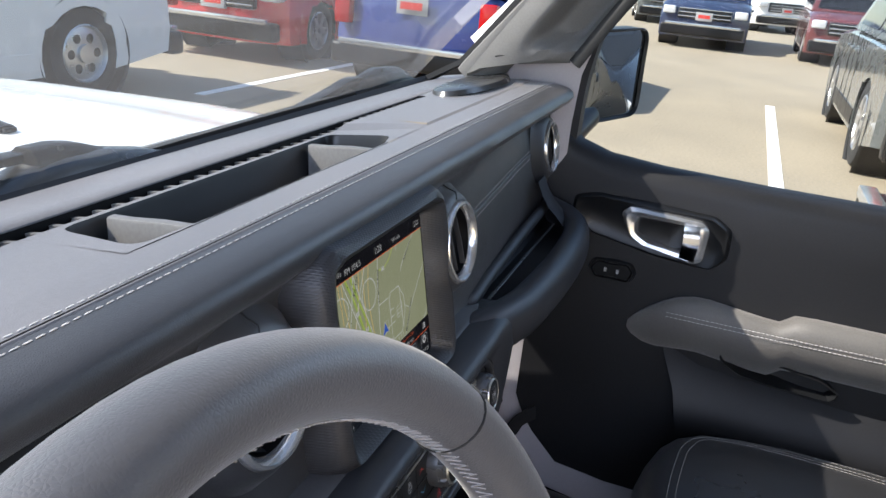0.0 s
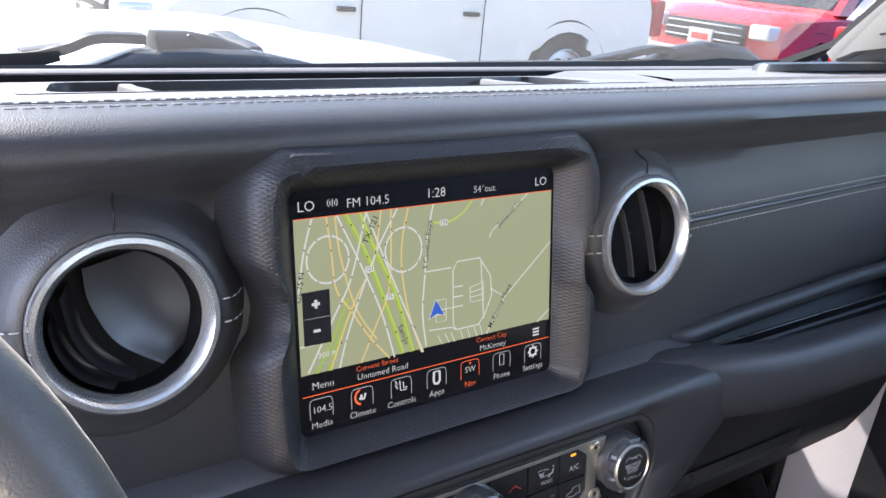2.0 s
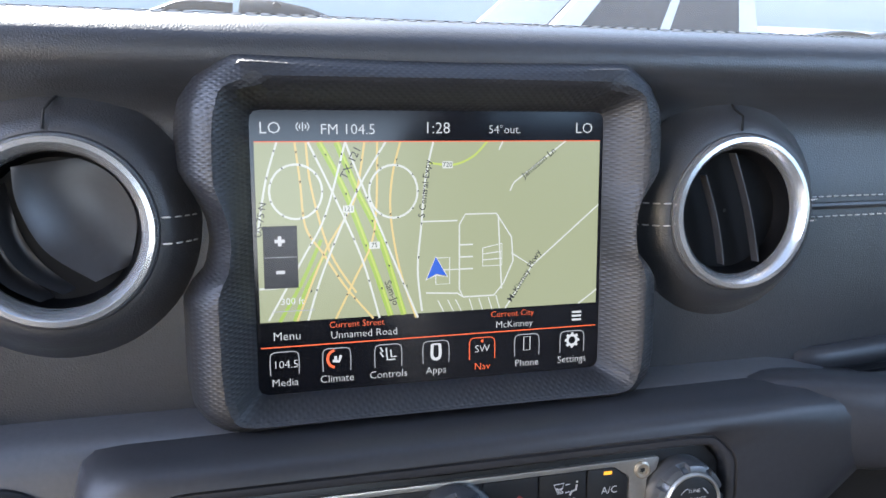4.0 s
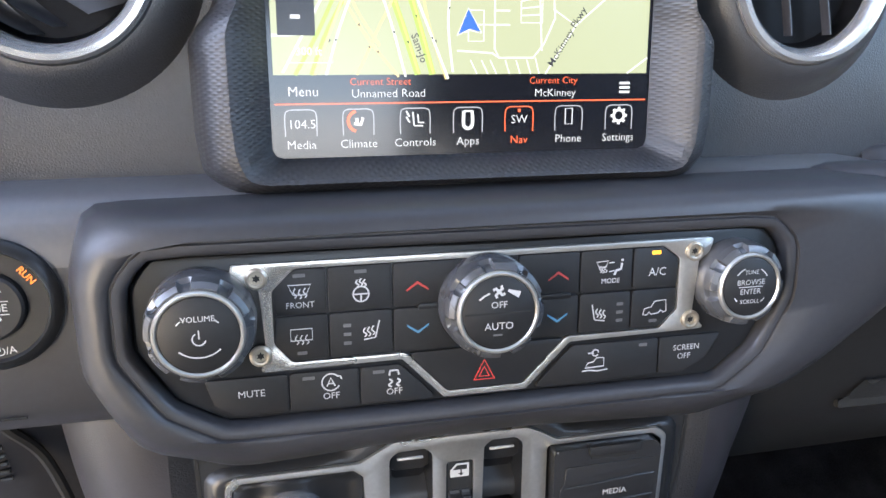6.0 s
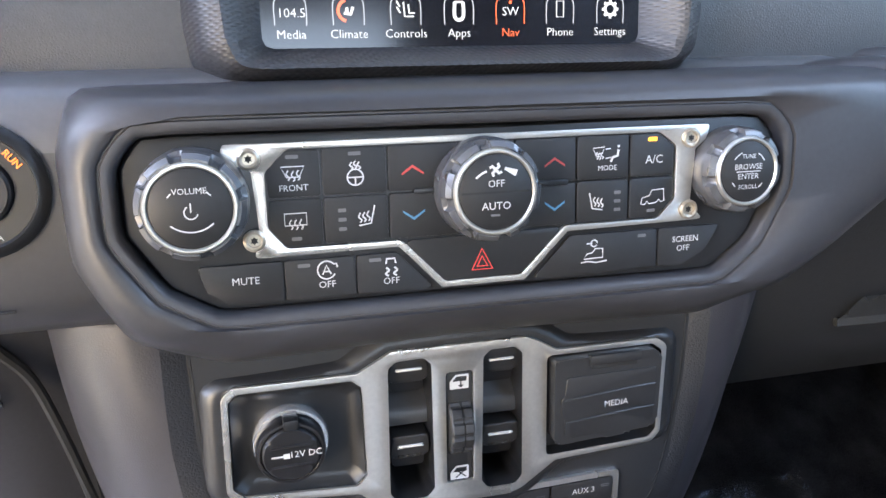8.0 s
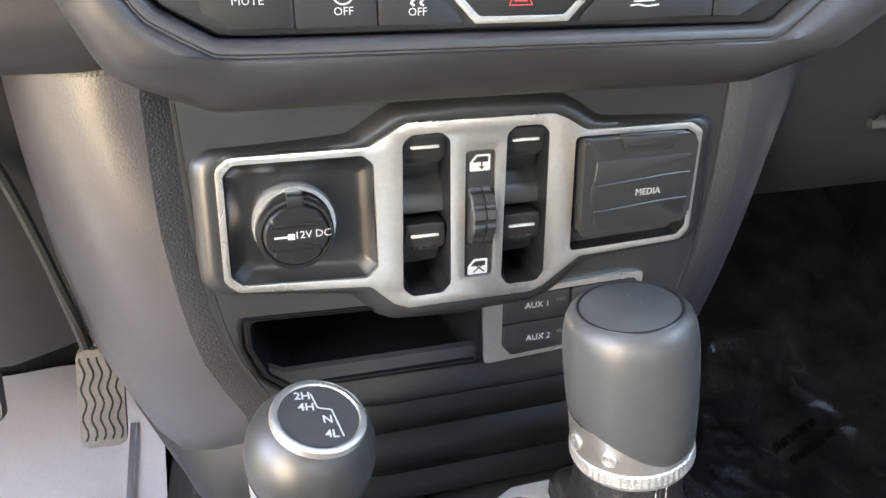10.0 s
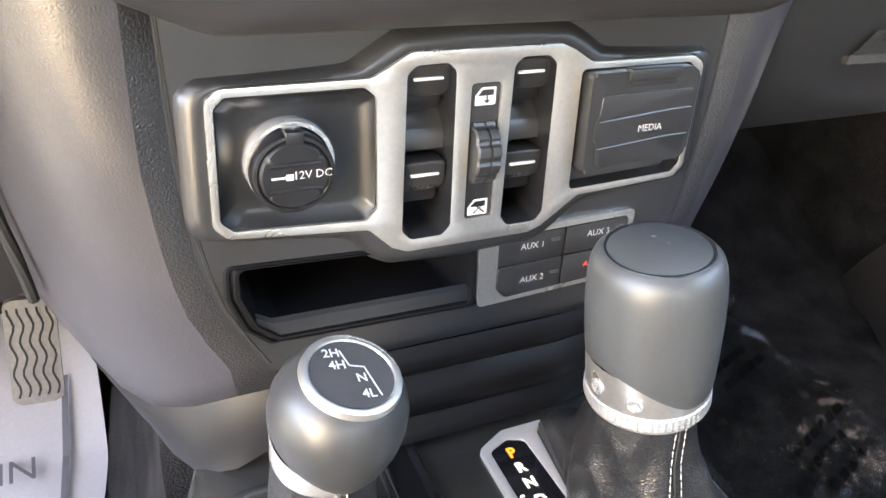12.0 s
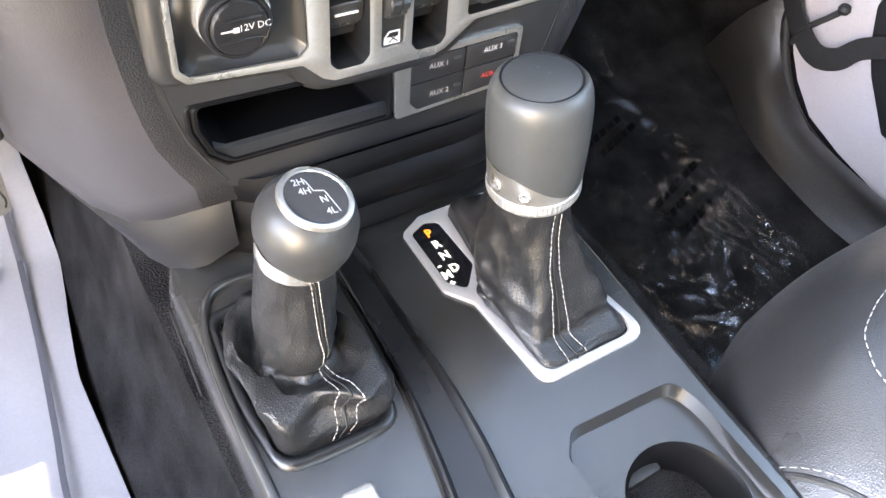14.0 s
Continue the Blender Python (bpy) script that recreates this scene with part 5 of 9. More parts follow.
sweep(bm, [(0.25, 0.0405, -0.2545), (0.33, 0.0405, -0.256), (0.45, 0.0405, -0.258)], [(0.002, 0.0025), (-0.002, 0.0025), (-0.002, -0.0025), (0.002, -0.0025)])
part("latch", bm, M_GREYTRIM, glove, "slim glovebox latch")

# ---- lower switch panel ----
LOWER = DASH @ Matrix.Translation((0, 0.01, -0.239)) @ Matrix.Rotation(radians(3.5), 4, "X")
switches = thing("switch_panel", "black lower console panel with window switches and sockets", "control panel", m=LOWER)
bm = bmesh.new()
body = rpoly([(-0.133, 0.034, 0.002), (0.133, 0.034, 0.002), (0.131, -0.03), (0.125, -0.075), (0.116, -0.108, 0.012), (0.098, -0.137, 0.02), (-0.098, -0.137, 0.02), (-0.116, -0.108, 0.012), (-0.126, -0.07), (-0.1315, -0.03)], 0.01, 5)
pocket = rpoly(mm((-110.5, -79), (1, -83.5), (2.5, -118.5), (-94, -117), (-104, -109), (-110.5, -93)), 0.004, 4)
w_holes = [rpoly(mm((-34, 3.5), (-20, 4), (-16, 0.5), (-15, -70), (-19, -74.5), (-34, -74.5), (-38.5, -70), (-38, 0)), 0.004, 3), rpoly(mm((15, 4.5), (28, 4.5), (32, 1), (33, -70), (29.5, -74.5), (14, -74.5), (10.5, -70), (11, 1)), 0.004, 3)]
plate(bm, body, [pocket, *w_holes], 0.006, 0.012)
part("panel", bm, M_SWPANEL, switches, smooth=25)
# soft raised border round the silver frame
FR = mm((-117.5, -5), (-112, -0.8), (-53, -0.6), (-44, 4.5), (-36, 9), (34, 9), (41, 6), (51, 0), (108, 0), (114.5, -4), (114, -56), (109, -61.5), (52, -64), (33, -77.5), (26, -80), (-36, -80), (-43, -77), (-54, -66.5), (-113, -61.5), (-118.5, -56))
fr = rpoly(FR, 0.005, 4)
pc = (-0.002, -0.032)
A = star(rpoly([(x, z, 0.006) for x, z in FR], 0.006, 4), *pc, 200)
B = shrunk(A, *pc, -0.0105)
bm = bmesh.new()
loft(bm, [at_y(B, 0.0065), at_y(mixed(A, B, 0.86), 0.0045), at_y(mixed(A, B, 0.6), 0.0018), at_y(mixed(A, B, 0.25), 0.0006), at_y(A, 0.0012), at_y(A, 0.004)])
part("raised_border", bm, M_SWPANEL, switches, smooth=60)
holes = [rpoly(mm((-110.5, -3.8), (-56, -3.8), (-51, -8), (-50, -57), (-55, -62), (-110.5, -58.8), (-115.5, -54), (-114.6, -8)), 0.003, 3), *w_holes,
         rpoly(mm((-8.8, -5.4), (5.8, -5.4), (6.2, -68.4), (-8.4, -68.4)), 0.002, 2), rpoly(mm((45.5, -2.8), (106, -2.8), (111.8, -7), (111.2, -54), (107, -58.6), (46.5, -60.8)), 0.003, 3)]
bm = bmesh.new()
plate(bm, fr, holes, -0.001, 0.004)
front_bevel(bm, -0.001, 0.0013)
part("silver_frame", bm, M_SILVER, switches, "brushed silver frame", smooth=25)
for h, cx_ in zip(w_holes, (-0.0266, 0.0222)):
    hx, hz = sum(p[0] for p in h) / len(h), sum(p[1] for p in h) / len(h)
    bm = bmesh.new()
    loft(bm, [at_y(h, -0.0006), at_y(shrunk(h, hx, hz, 0.0012), 0.004), at_y(shrunk(h, hx, hz, 0.002), 0.012), at_y(shrunk(h, hx, hz, 0.003), 0.032)], caps=(False, True))
    part("switch_well", bm, M_SATIN, switches, "deep black well round two window switches")
    bm = bmesh.new()
    ramp_yz = [(0.028, -0.009), (0.019, -0.0125), (0.0165, -0.02), (0.0105, -0.0265), (0.0085, -0.0295), (0.0085, -0.036), (0.028, -0.0375)]
    loft(bm, [[Vector((cx_ + d, y, z)) for y, z in ramp_yz] for d in (-0.0103, 0.0103)], closed=False)
    part("middle_ledge", bm, M_SWPANEL, switches, "curved ledge between two window switches", smooth=40)
    for cz_ in (-0.004, -0.0466):
        bm = bmesh.new()
        prism(bm, rpoly([(cx_ - 0.0098, cz_ + 0.0068), (cx_ + 0.0098, cz_ + 0.0068), (cx_ + 0.0102, cz_ - 0.004), (cx_ + 0.0088, cz_ - 0.0074), (cx_ - 0.0088, cz_ - 0.0074), (cx_ - 0.0102, cz_ - 0.004)], 0.002, 3), 0.0035, 0.016, 0.0014, 3)
        for v in bm.verts:
            v.co.y += 0.16 * (cz_ + 0.002 - v.co.z) if v.co.z > cz_ + 0.002 else 0.3 * (cz_ + 0.002 - v.co.z)
        rk = part("window_switch", bm, M_SWPANEL, switches, "rocking black window switch", smooth=40)
        bm = bmesh.new()
        box(bm, cx_ - 0.0068, cx_ + 0.0068, 0.003, 0.0045, cz_ - 0.0002, cz_ + 0.0013, 0.0004, 1)
        part("white_bar", bm, M_MARK, rk, "short white bar")
        bm = bmesh.new()
        prism(bm, rect(cx_ - 0.0085, cx_ + 0.0085, cz_ - 0.0145, cz_ - 0.006, 0.002), 0.0105, 0.03, 0.001, 2)
        part("switch_stem", bm, M_PLASTIC, rk)
    bm = bmesh.new()
    for d in (-0.0045, 0.0, 0.0045):
        box(bm, cx_ + d - 0.0016, cx_ + d + 0.0016, 0.0054, 0.0075, -0.0535, -0.0518, 0.0003, 1)
    part("grip_notch", bm, M_GAP, rk)
bm = bmesh.new()
prism(bm, rect(-0.0085, 0.0057, -0.0682, -0.0056, 0.0015), 0.0005, 0.01, 0.0005, 2)
cen = part("lock_button_strip", bm, M_KEY, switches)
bm = bmesh.new()
wheel_pts = []
for i in range(72):
    a = 2 * math.pi * i / 72
    rr = 0.0158 if i % 6 not in (0, 1) else 0.0149
    wheel_pts.append((rr * math.cos(a), rr * math.sin(a)))
loft(bm, [[Vector((x, 0.0065 + y * k, -0.0375 + z * k)) for y, z in wheel_pts] for x, k in ((-0.0072, 0.93), (-0.0064, 1.0), (-0.0015, 1.0), (-0.0012, 0.95), (-0.0006, 0.95), (-0.0003, 1.0), (0.0038, 1.0), (0.0046, 0.93))], caps=(True, True))
part("dimmer_wheel", bm, M_SWPANEL, cen, "ridged thumb wheel", smooth=25)
for z, up in ((-11.6, True), (-63.4, False)):
    bm = bmesh.new()
    plate(bm, rpoly(mm((-6.3, z - 4), (-6.3, z + 0.2), (-3.2, z + 3.8), (3.6, z + 3.8), (3.6, z - 4)), 0.0006, 2), [rpoly(mm((-5.2, z + 0.1), (-2.8, z + 2.8), (2.6, z + 2.8), (2.6, z + 0.1)), 0.0003, 2)], 0.0002, 0.0004)
    part("window_icon", bm, M_MARK, cen, smooth=0)
    bm = bmesh.new()
    if up:
        strip(bm, mm((-0.6, z - 2.6), (-0.6, z + 1.2)), 0.0008, 0.0001)
        flat(bm, mm((-2.2, z + 0.4), (1.0, z + 0.4), (-0.6, z + 2.2)), 0.00008)
        flat(bm, mm((-2.2, z - 1.8), (-0.6, z - 3.4), (1.0, z - 1.8)), 0.00008)
    else:
        strip(bm, mm((-3.4, z - 3), (2.2, z + 1.6)), 0.0007, 0.0001)
        strip(bm, mm((-3.4, z + 1.6), (2.2, z - 3)), 0.0007, 0.00008)
    part("icon_detail", bm, M_KEY, cen, smooth=0)
# power socket
bm = bmesh.new()
h = shrunk(holes[0], -0.082, -0.031, 0.0002)
loft(bm, [at_y(h, 0.003), at_y(h, 0.0006), at_y(shrunk(h, -0.082, -0.031, 0.0008), 0.0002), at_y(shrunk(h, -0.082, -0.031, 0.0016), 0.0012), at_y(shrunk(h, -0.082, -0.031, 0.0065), 0.0042), at_y(shrunk(h, -0.082, -0.031, 0.01), 0.0048)], caps=(False, True))
socket = part("socket_plate", bm, M_SATIN, switches)
dcx, dcz = -0.0864, -0.0325
m = Matrix.Translation((dcx, 0.0048, dcz)) @ Matrix.Rotation(radians(90), 4, "X")
bm = bmesh.new()
lathe(bm, [(0.0182, 0.0), (0.0182, 0.0052), (0.0176, 0.0062), (0.016, 0.0062), (0.0155, 0.004)], m, 56)
part("socket_ring", bm, M_CHROME, socket, "bright socket ring")
m2 = Matrix.Translation((dcx - 0.0006, 0.0, dcz - 0.0016)) @ Matrix.Rotation(radians(90), 4, "X")
bm = bmesh.new()
n_ = 96
def cap_ring(r, y, dip=0.0):
    out = []
    for i in range(n_):
        a = 2 * math.pi * i / n_
        notch = 1.0 if min(abs(a - radians(k)) for k in (35, 145, 215, 325)) < 0.075 else 0.0
        out.append(m2 @ Vector(((r - dip * notch) * math.cos(a), (r - dip * notch) * math.sin(a), y)))
    return out
loft(bm, [cap_ring(0.0166, -0.004), cap_ring(0.0166, 0.0066), cap_ring(0.0158, 0.0082), cap_ring(0.0146, 0.0084), cap_ring(0.0139, 0.0078), cap_ring(0.0136, 0.0092, 0.0008), cap_ring(0.0128, 0.0099, 0.0012), cap_ring(0.008, 0.0099), cap_ring(0.0005, 0.0099)])
capd = part("socket_cap", bm, M_PLASTIC, socket, "black power socket cap")
bm = bmesh.new()
box(bm, dcx - 0.0036, dcx + 0.0036, -0.0098, -0.001, dcz + 0.0106, dcz + 0.0162, 0.001)
part("cap_hinge", bm, M_SATIN, capd)
for zz, lift in ((0.0035, 0.0006), (-0.0068, 0.0003)):
    bm = bmesh.new()
    sweep(bm, spline([(dcx - 0.0105, -0.0099, dcz + zz - 0.0006), (dcx, -0.0099 - lift, dcz + zz), (dcx + 0.0095, -0.0099, dcz + zz - 0.0004)], 5), disc(0.0006, 6))
    part("cap_rib", bm, M_PLASTIC, capd)
lettering("12V DC", 0.0047, M_MARK, capd, facing(dcx + 0.0062, -0.0103, dcz - 0.0012, 0), "lettering")
mark(capd, M_MARK, [[(dcx * 1000 - 10, dcz * 1000 - 1.6), (dcx * 1000 - 4.4, dcz * 1000 - 1.6)]], 0.9, y=-0.0103)
mark(capd, M_MARK, [[(dcx * 1000 - 4.4, dcz * 1000 - 1.6), (dcx * 1000 - 1.4, dcz * 1000 - 1.6)]], 2.6, y=-0.0103)
# media flap
bm = bmesh.new()
loft(bm, [at_y(holes[4], -0.0004), at_y(shrunk(holes[4], 0.078, -0.031, 0.001), 0.003), at_y(shrunk(holes[4], 0.078, -0.031, 0.003), 0.008)], caps=(False, True))
part("flap_recess", bm, M_SATIN, switches, "black recess behind the media flap")
bm = bmesh.new()
prism(bm, rpoly(mm((48.5, -3.6), (103.5, -3.2), (108.5, -6.5), (108, -44.5), (104, -48.5), (91, -49), (89.5, -50.5), (78, -51.3), (76, -50.4), (51, -52), (48.5, -49.5), (47.5, -6)), 0.003, 4), -0.0072, 0.004, 0.002, 3)
media = part("media_flap", bm, M_SWPANEL, switches, "closed black flap over the media sockets")
bm = bmesh.new()
prism(bm, rpoly(mm((54, -13.5), (105, -13), (105.5, -16), (104.5, -43.5), (100, -46), (58, -48.5), (54, -46), (53.5, -36), (51.5, -34), (51.5, -26), (53.5, -24)), 0.002, 3), -0.0079, -0.006, 0.0006, 2)
part("flap_face", bm, M_SWPANEL, media)
bm = bmesh.new()
box(bm, 0.0665, 0.0955, -0.0092, -0.004, -0.0075, -0.0022, 0.001)
hg = part("flap_hinge", bm, M_SWPANEL, media)
bm = bmesh.new()
box(bm, 0.068, 0.094, -0.0078, -0.0068, -0.0102, -0.0074, 0.0003, 1)
part("hinge_gap", bm, M_GAP, hg)
for z in (-0.0235, -0.0365):
    bm = bmesh.new()
    sweep(bm, spline([(0.054, -0.0079, z - 0.0024), (0.066, -0.0083, z - 0.0014), (0.09, -0.0083, z + 0.0006), (0.105, -0.0079, z + 0.001)], 4), disc(0.0005, 6))
    part("flap_rib", bm, M_SWPANEL, media)
lettering("MEDIA", 0.0047, M_MARK, media, facing(0.0822, -0.0087, -0.0305), "lettering")
# open pocket
pcx, pcz = -0.052, -0.098
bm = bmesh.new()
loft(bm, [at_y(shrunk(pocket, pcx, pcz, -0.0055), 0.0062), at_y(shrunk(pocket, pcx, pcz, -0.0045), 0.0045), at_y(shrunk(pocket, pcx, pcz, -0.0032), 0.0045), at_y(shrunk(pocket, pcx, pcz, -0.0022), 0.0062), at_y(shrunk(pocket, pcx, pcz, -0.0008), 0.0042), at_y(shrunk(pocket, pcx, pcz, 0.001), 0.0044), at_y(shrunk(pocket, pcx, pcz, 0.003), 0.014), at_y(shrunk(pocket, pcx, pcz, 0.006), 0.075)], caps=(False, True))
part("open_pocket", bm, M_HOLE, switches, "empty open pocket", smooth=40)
bm = bmesh.new()
lip_yz = [(0.006, -0.1165), (0.0072, -0.1105), (0.0095, -0.109), (0.0105, -0.1165)]
loft(bm, [[Vector((x, y, z + (0.004 if k == 0 else 0.0) - 0.018 * (x + 0.05) * 0.5)) for y, z in lip_yz] for k, x in enumerate((-0.103, -0.096, -0.05, 0.0, 0.0015))], closed=False)
part("pocket_lip", bm, M_SATIN, switches, "dull front lip of the pocket", smooth=40)
# auxiliary switch block
bm = bmesh.new()
plate(bm, rpoly(mm((3.2, -81), (93, -79), (92.5, -117), (4.8, -121)), 0.003, 3), [rpoly(mm((14, -84), (89.5, -82.2), (89, -114.6), (19.5, -118), (14.2, -112)), 0.003, 3)], 0.0035, 0.008)
auxf = part("aux_frame", bm, M_SILVER, switches, "silver rim of the auxiliary switches", smooth=25)
for i, (pts, t_, tx, tz, mat) in enumerate((
    (((14.4, -84.4), (51.2, -83.6), (51.2, -98.8), (14.4, -99.6)), "AUX 1", 32.8, -90.4, M_MARK), (((51.9, -83.6), (89.2, -82.6), (89, -97.8), (51.9, -98.8)), "AUX 3", 71.3, -89, M_MARK),
    (((14.4, -100.4), (51.2, -99.6), (51.2, -116.4), (19.8, -117.6), (14.5, -111.8)), "AUX 2", 34.2, -109.2, M_MARK), (((51.9, -99.6), (89, -98.6), (88.8, -114.2), (51.9, -116.4)), "AUX 4", 71.5, -106.6, M_RED))):
    bm = bmesh.new()
    prism(bm, rpoly(mm(*pts), 0.0015, 3), 0.003, 0.008, 0.0008, 2)
    kb = part("aux_key", bm, M_SWPANEL, switches, "black auxiliary key")
    lettering(t_, 0.0048, mat, kb, facing(tx / 1000, 0.0028, tz / 1000), "lettering")
    bm = bmesh.new()
    plate(bm, rect(tx / 1000 + 0.0105, tx / 1000 + 0.0155, tz / 1000 + 0.0008, tz / 1000 + 0.0024, 0.0006, 2), [rect(tx / 1000 + 0.0109, tx / 1000 + 0.0151, tz / 1000 + 0.0012, tz / 1000 + 0.002, 0.0003, 2)], 0.0027, 0.0029)
    part("indicator", bm, M_GREYMARK, kb, smooth=0)


# ---- stack flanks and the foot of the stack ----
flank = thing("stack_flank", "grained black side of the centre stack beside the pedals", "trim panel")


def panel_edge(z):
    """Half width of the switch panel at a height, so that the flank meets its edge."""
    pts = [(-0.18, 0.1335), (-0.206, 0.1325), (-0.266, 0.1305), (-0.311, 0.1245), (-0.335, 0.118), (-0.355, 0.108), (-0.368, 0.1), (-0.4, 0.096)]
    for (z0, x0), (z1, x1) in zip(pts, pts[1:]):
        if z >= z1:
            return x0 + (x1 - x0) * min(1.0, max(0.0, (z - z0) / (z1 - z0)))
    return 0.096


def flank_side(s, mat):
    bm = bmesh.new()
    rows = []
    rim = [(0.1305, -0.0345, -0.384), (0.139, -0.031, -0.388), (0.147, -0.02, -0.4), (0.155, -0.005, -0.411), (0.165, 0.02, -0.417), (0.176, 0.045, -0.414), (0.189, 0.07, -0.407), (0.203, 0.1, -0.4), (0.222, 0.19, -0.395)]
    lip = [(0.134, -0.0332, -0.185), (0.142, -0.035, -0.185), (0.154, -0.034, -0.185), (0.168, -0.028, -0.185), (0.181, -0.018, -0.185), (0.191, -0.004, -0.185), (0.197, 0.012, -0.185), (0.2, 0.03, -0.185), (0.204, 0.19, -0.185)]
    for j in range(13):
        f = j / 12
        row = []
        for k, ((x0, y0, z0), (x1, y1, z1)) in enumerate(zip(lip, rim)):
            bow = 0.006 * math.sin(f * math.pi)
            zc = z0 + (z1 - z0) * f
            if k == 0:
                pull = panel_edge(zc) - (x0 + (x1 - x0) * f ** 1.25)
            x0, x1 = x0 + pull * (1, 0.8, 0.45, 0.2, 0.06, 0, 0, 0, 0)[k], x1 + pull * (1, 0.8, 0.45, 0.2, 0.06, 0, 0, 0, 0)[k]
            if k == 0:
                row.append(Vector((s * (panel_edge(zc) - 0.004), -0.0282 + 0.114 * (zc + 0.2775), zc)))
            lean = (0.0045 + 0.09 * (zc + 0.2775)) * (1, 0.85, 0.6, 0.35, 0.15, 0, 0, 0, 0)[k]
            row.append(Vector((s * (x0 + (x1 - x0) * f ** 1.25 + bow * 0.5), y0 + (y1 - y0) * f ** 1.25 - bow * 0.4 + lean, z0 + (z1 - z0) * f)))
        rows.append(row)
    rows.append([Vector((s * (abs(p.x) - 0.001), p.y + 0.0015, p.z - 0.0015)) for p in rows[-1]])
    rows.append([Vector((s * (abs(p.x) - 0.006), p.y + 0.006, p.z + 0.001)) for p in rows[-1]])
    loft(bm, [r[2:] for r in rows[1:]], closed=False)
    cover = part("side_cover", bm, mat, flank, smooth=60)
    bm = bmesh.new()
    loft(bm, [r[:3] for r in rows], closed=False)
    part("edge_strip", bm, M_EDGE, flank, "grained black edge beside the switch panel", smooth=60)
    bm = bmesh.new()
    loft(bm, [r[2:] for r in rows[:2]], closed=False)
    part("top_band", bm, M_EDGE, flank, "grained black band under the moulding", smooth=60)
    bm = bmesh.new()
    sweep(bm, [r[0] + Vector((s * 0.0022, -0.0012, 0)) for r in rows[:12]], disc(0.0013, 6), up=(0, -1, 0))
    part("panel_gap", bm, M_GAP, flank)
    # lower piece that runs on from the flank to the corner of the console
    head = [r.copy() for r in rows[12][1:7]]
    toe = [Vector((s * x, y, z)) for x, y, z in ((0.098, -0.0475, -0.414), (0.117, -0.0445, -0.427), (0.133, -0.036, -0.435), (0.144, -0.018, -0.435), (0.154, 0.004, -0.429), (0.17, 0.036, -0.417))]
    wrap = []
    for f in (0.0, 0.08, 0.25, 0.5, 0.75, 1.0):
        wrap.append([a.lerp(b, f) + Vector((s * 0.0008, -0.0012, 0)) * math.sin(math.pi * f) for a, b in zip(head, toe)])
    bm = bmesh.new()
    loft(bm, wrap, closed=False)
    part("foot_wrap", bm, M_PLASTIC, flank, smooth=60)
    return cover


flank_side(-1, M_FLANK), flank_side(1, M_FLANK)
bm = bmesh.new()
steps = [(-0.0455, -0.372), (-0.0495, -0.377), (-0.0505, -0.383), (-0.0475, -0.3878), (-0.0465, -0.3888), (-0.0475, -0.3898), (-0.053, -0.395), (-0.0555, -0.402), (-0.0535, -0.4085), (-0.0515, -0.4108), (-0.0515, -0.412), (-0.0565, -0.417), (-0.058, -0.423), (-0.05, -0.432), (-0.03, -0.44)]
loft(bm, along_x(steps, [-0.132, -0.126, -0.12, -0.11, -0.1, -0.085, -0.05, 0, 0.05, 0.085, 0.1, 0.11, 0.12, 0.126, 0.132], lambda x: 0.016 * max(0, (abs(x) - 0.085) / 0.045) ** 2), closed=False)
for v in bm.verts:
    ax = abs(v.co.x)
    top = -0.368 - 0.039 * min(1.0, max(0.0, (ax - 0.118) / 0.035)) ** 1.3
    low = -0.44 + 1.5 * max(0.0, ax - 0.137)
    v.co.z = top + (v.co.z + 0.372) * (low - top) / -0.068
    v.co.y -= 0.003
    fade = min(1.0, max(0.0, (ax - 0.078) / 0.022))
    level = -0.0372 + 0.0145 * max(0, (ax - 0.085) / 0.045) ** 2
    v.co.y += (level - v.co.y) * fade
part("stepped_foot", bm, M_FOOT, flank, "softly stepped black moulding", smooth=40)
lower_knee = thing("driver_kick_panel", "smooth black lower panel with a seam and small vent", "trim panel")
bm = bmesh.new()
rows = []
for z, y0 in ((-0.175, -0.01), (-0.2, 0.0), (-0.24, 0.018), (-0.29, 0.034), (-0.33, 0.044), (-0.388, 0.058), (-0.393, 0.075), (-0.393, 0.25)):
    rows.append([Vector((x, y0 + 0.02 * max(0, (x + 0.235) / 0.04), z)) for x in (-0.72, -0.5, -0.35, -0.26, -0.235, -0.213, -0.2)])
loft(bm, rows, closed=False)
part("kick_panel", bm, M_TRIM, lower_knee, smooth=50)
for i in range(5):
    bm = bmesh.new()
    sweep(bm, [(-0.245 + 0.002 * i, 0.026 - i * 0.0015, -0.268 + i * 0.006), (-0.228, 0.028 - i * 0.0015, -0.268 + i * 0.006)], disc(0.0016, 8))
    part("vent_louvre", bm, M_SATIN, lower_knee)
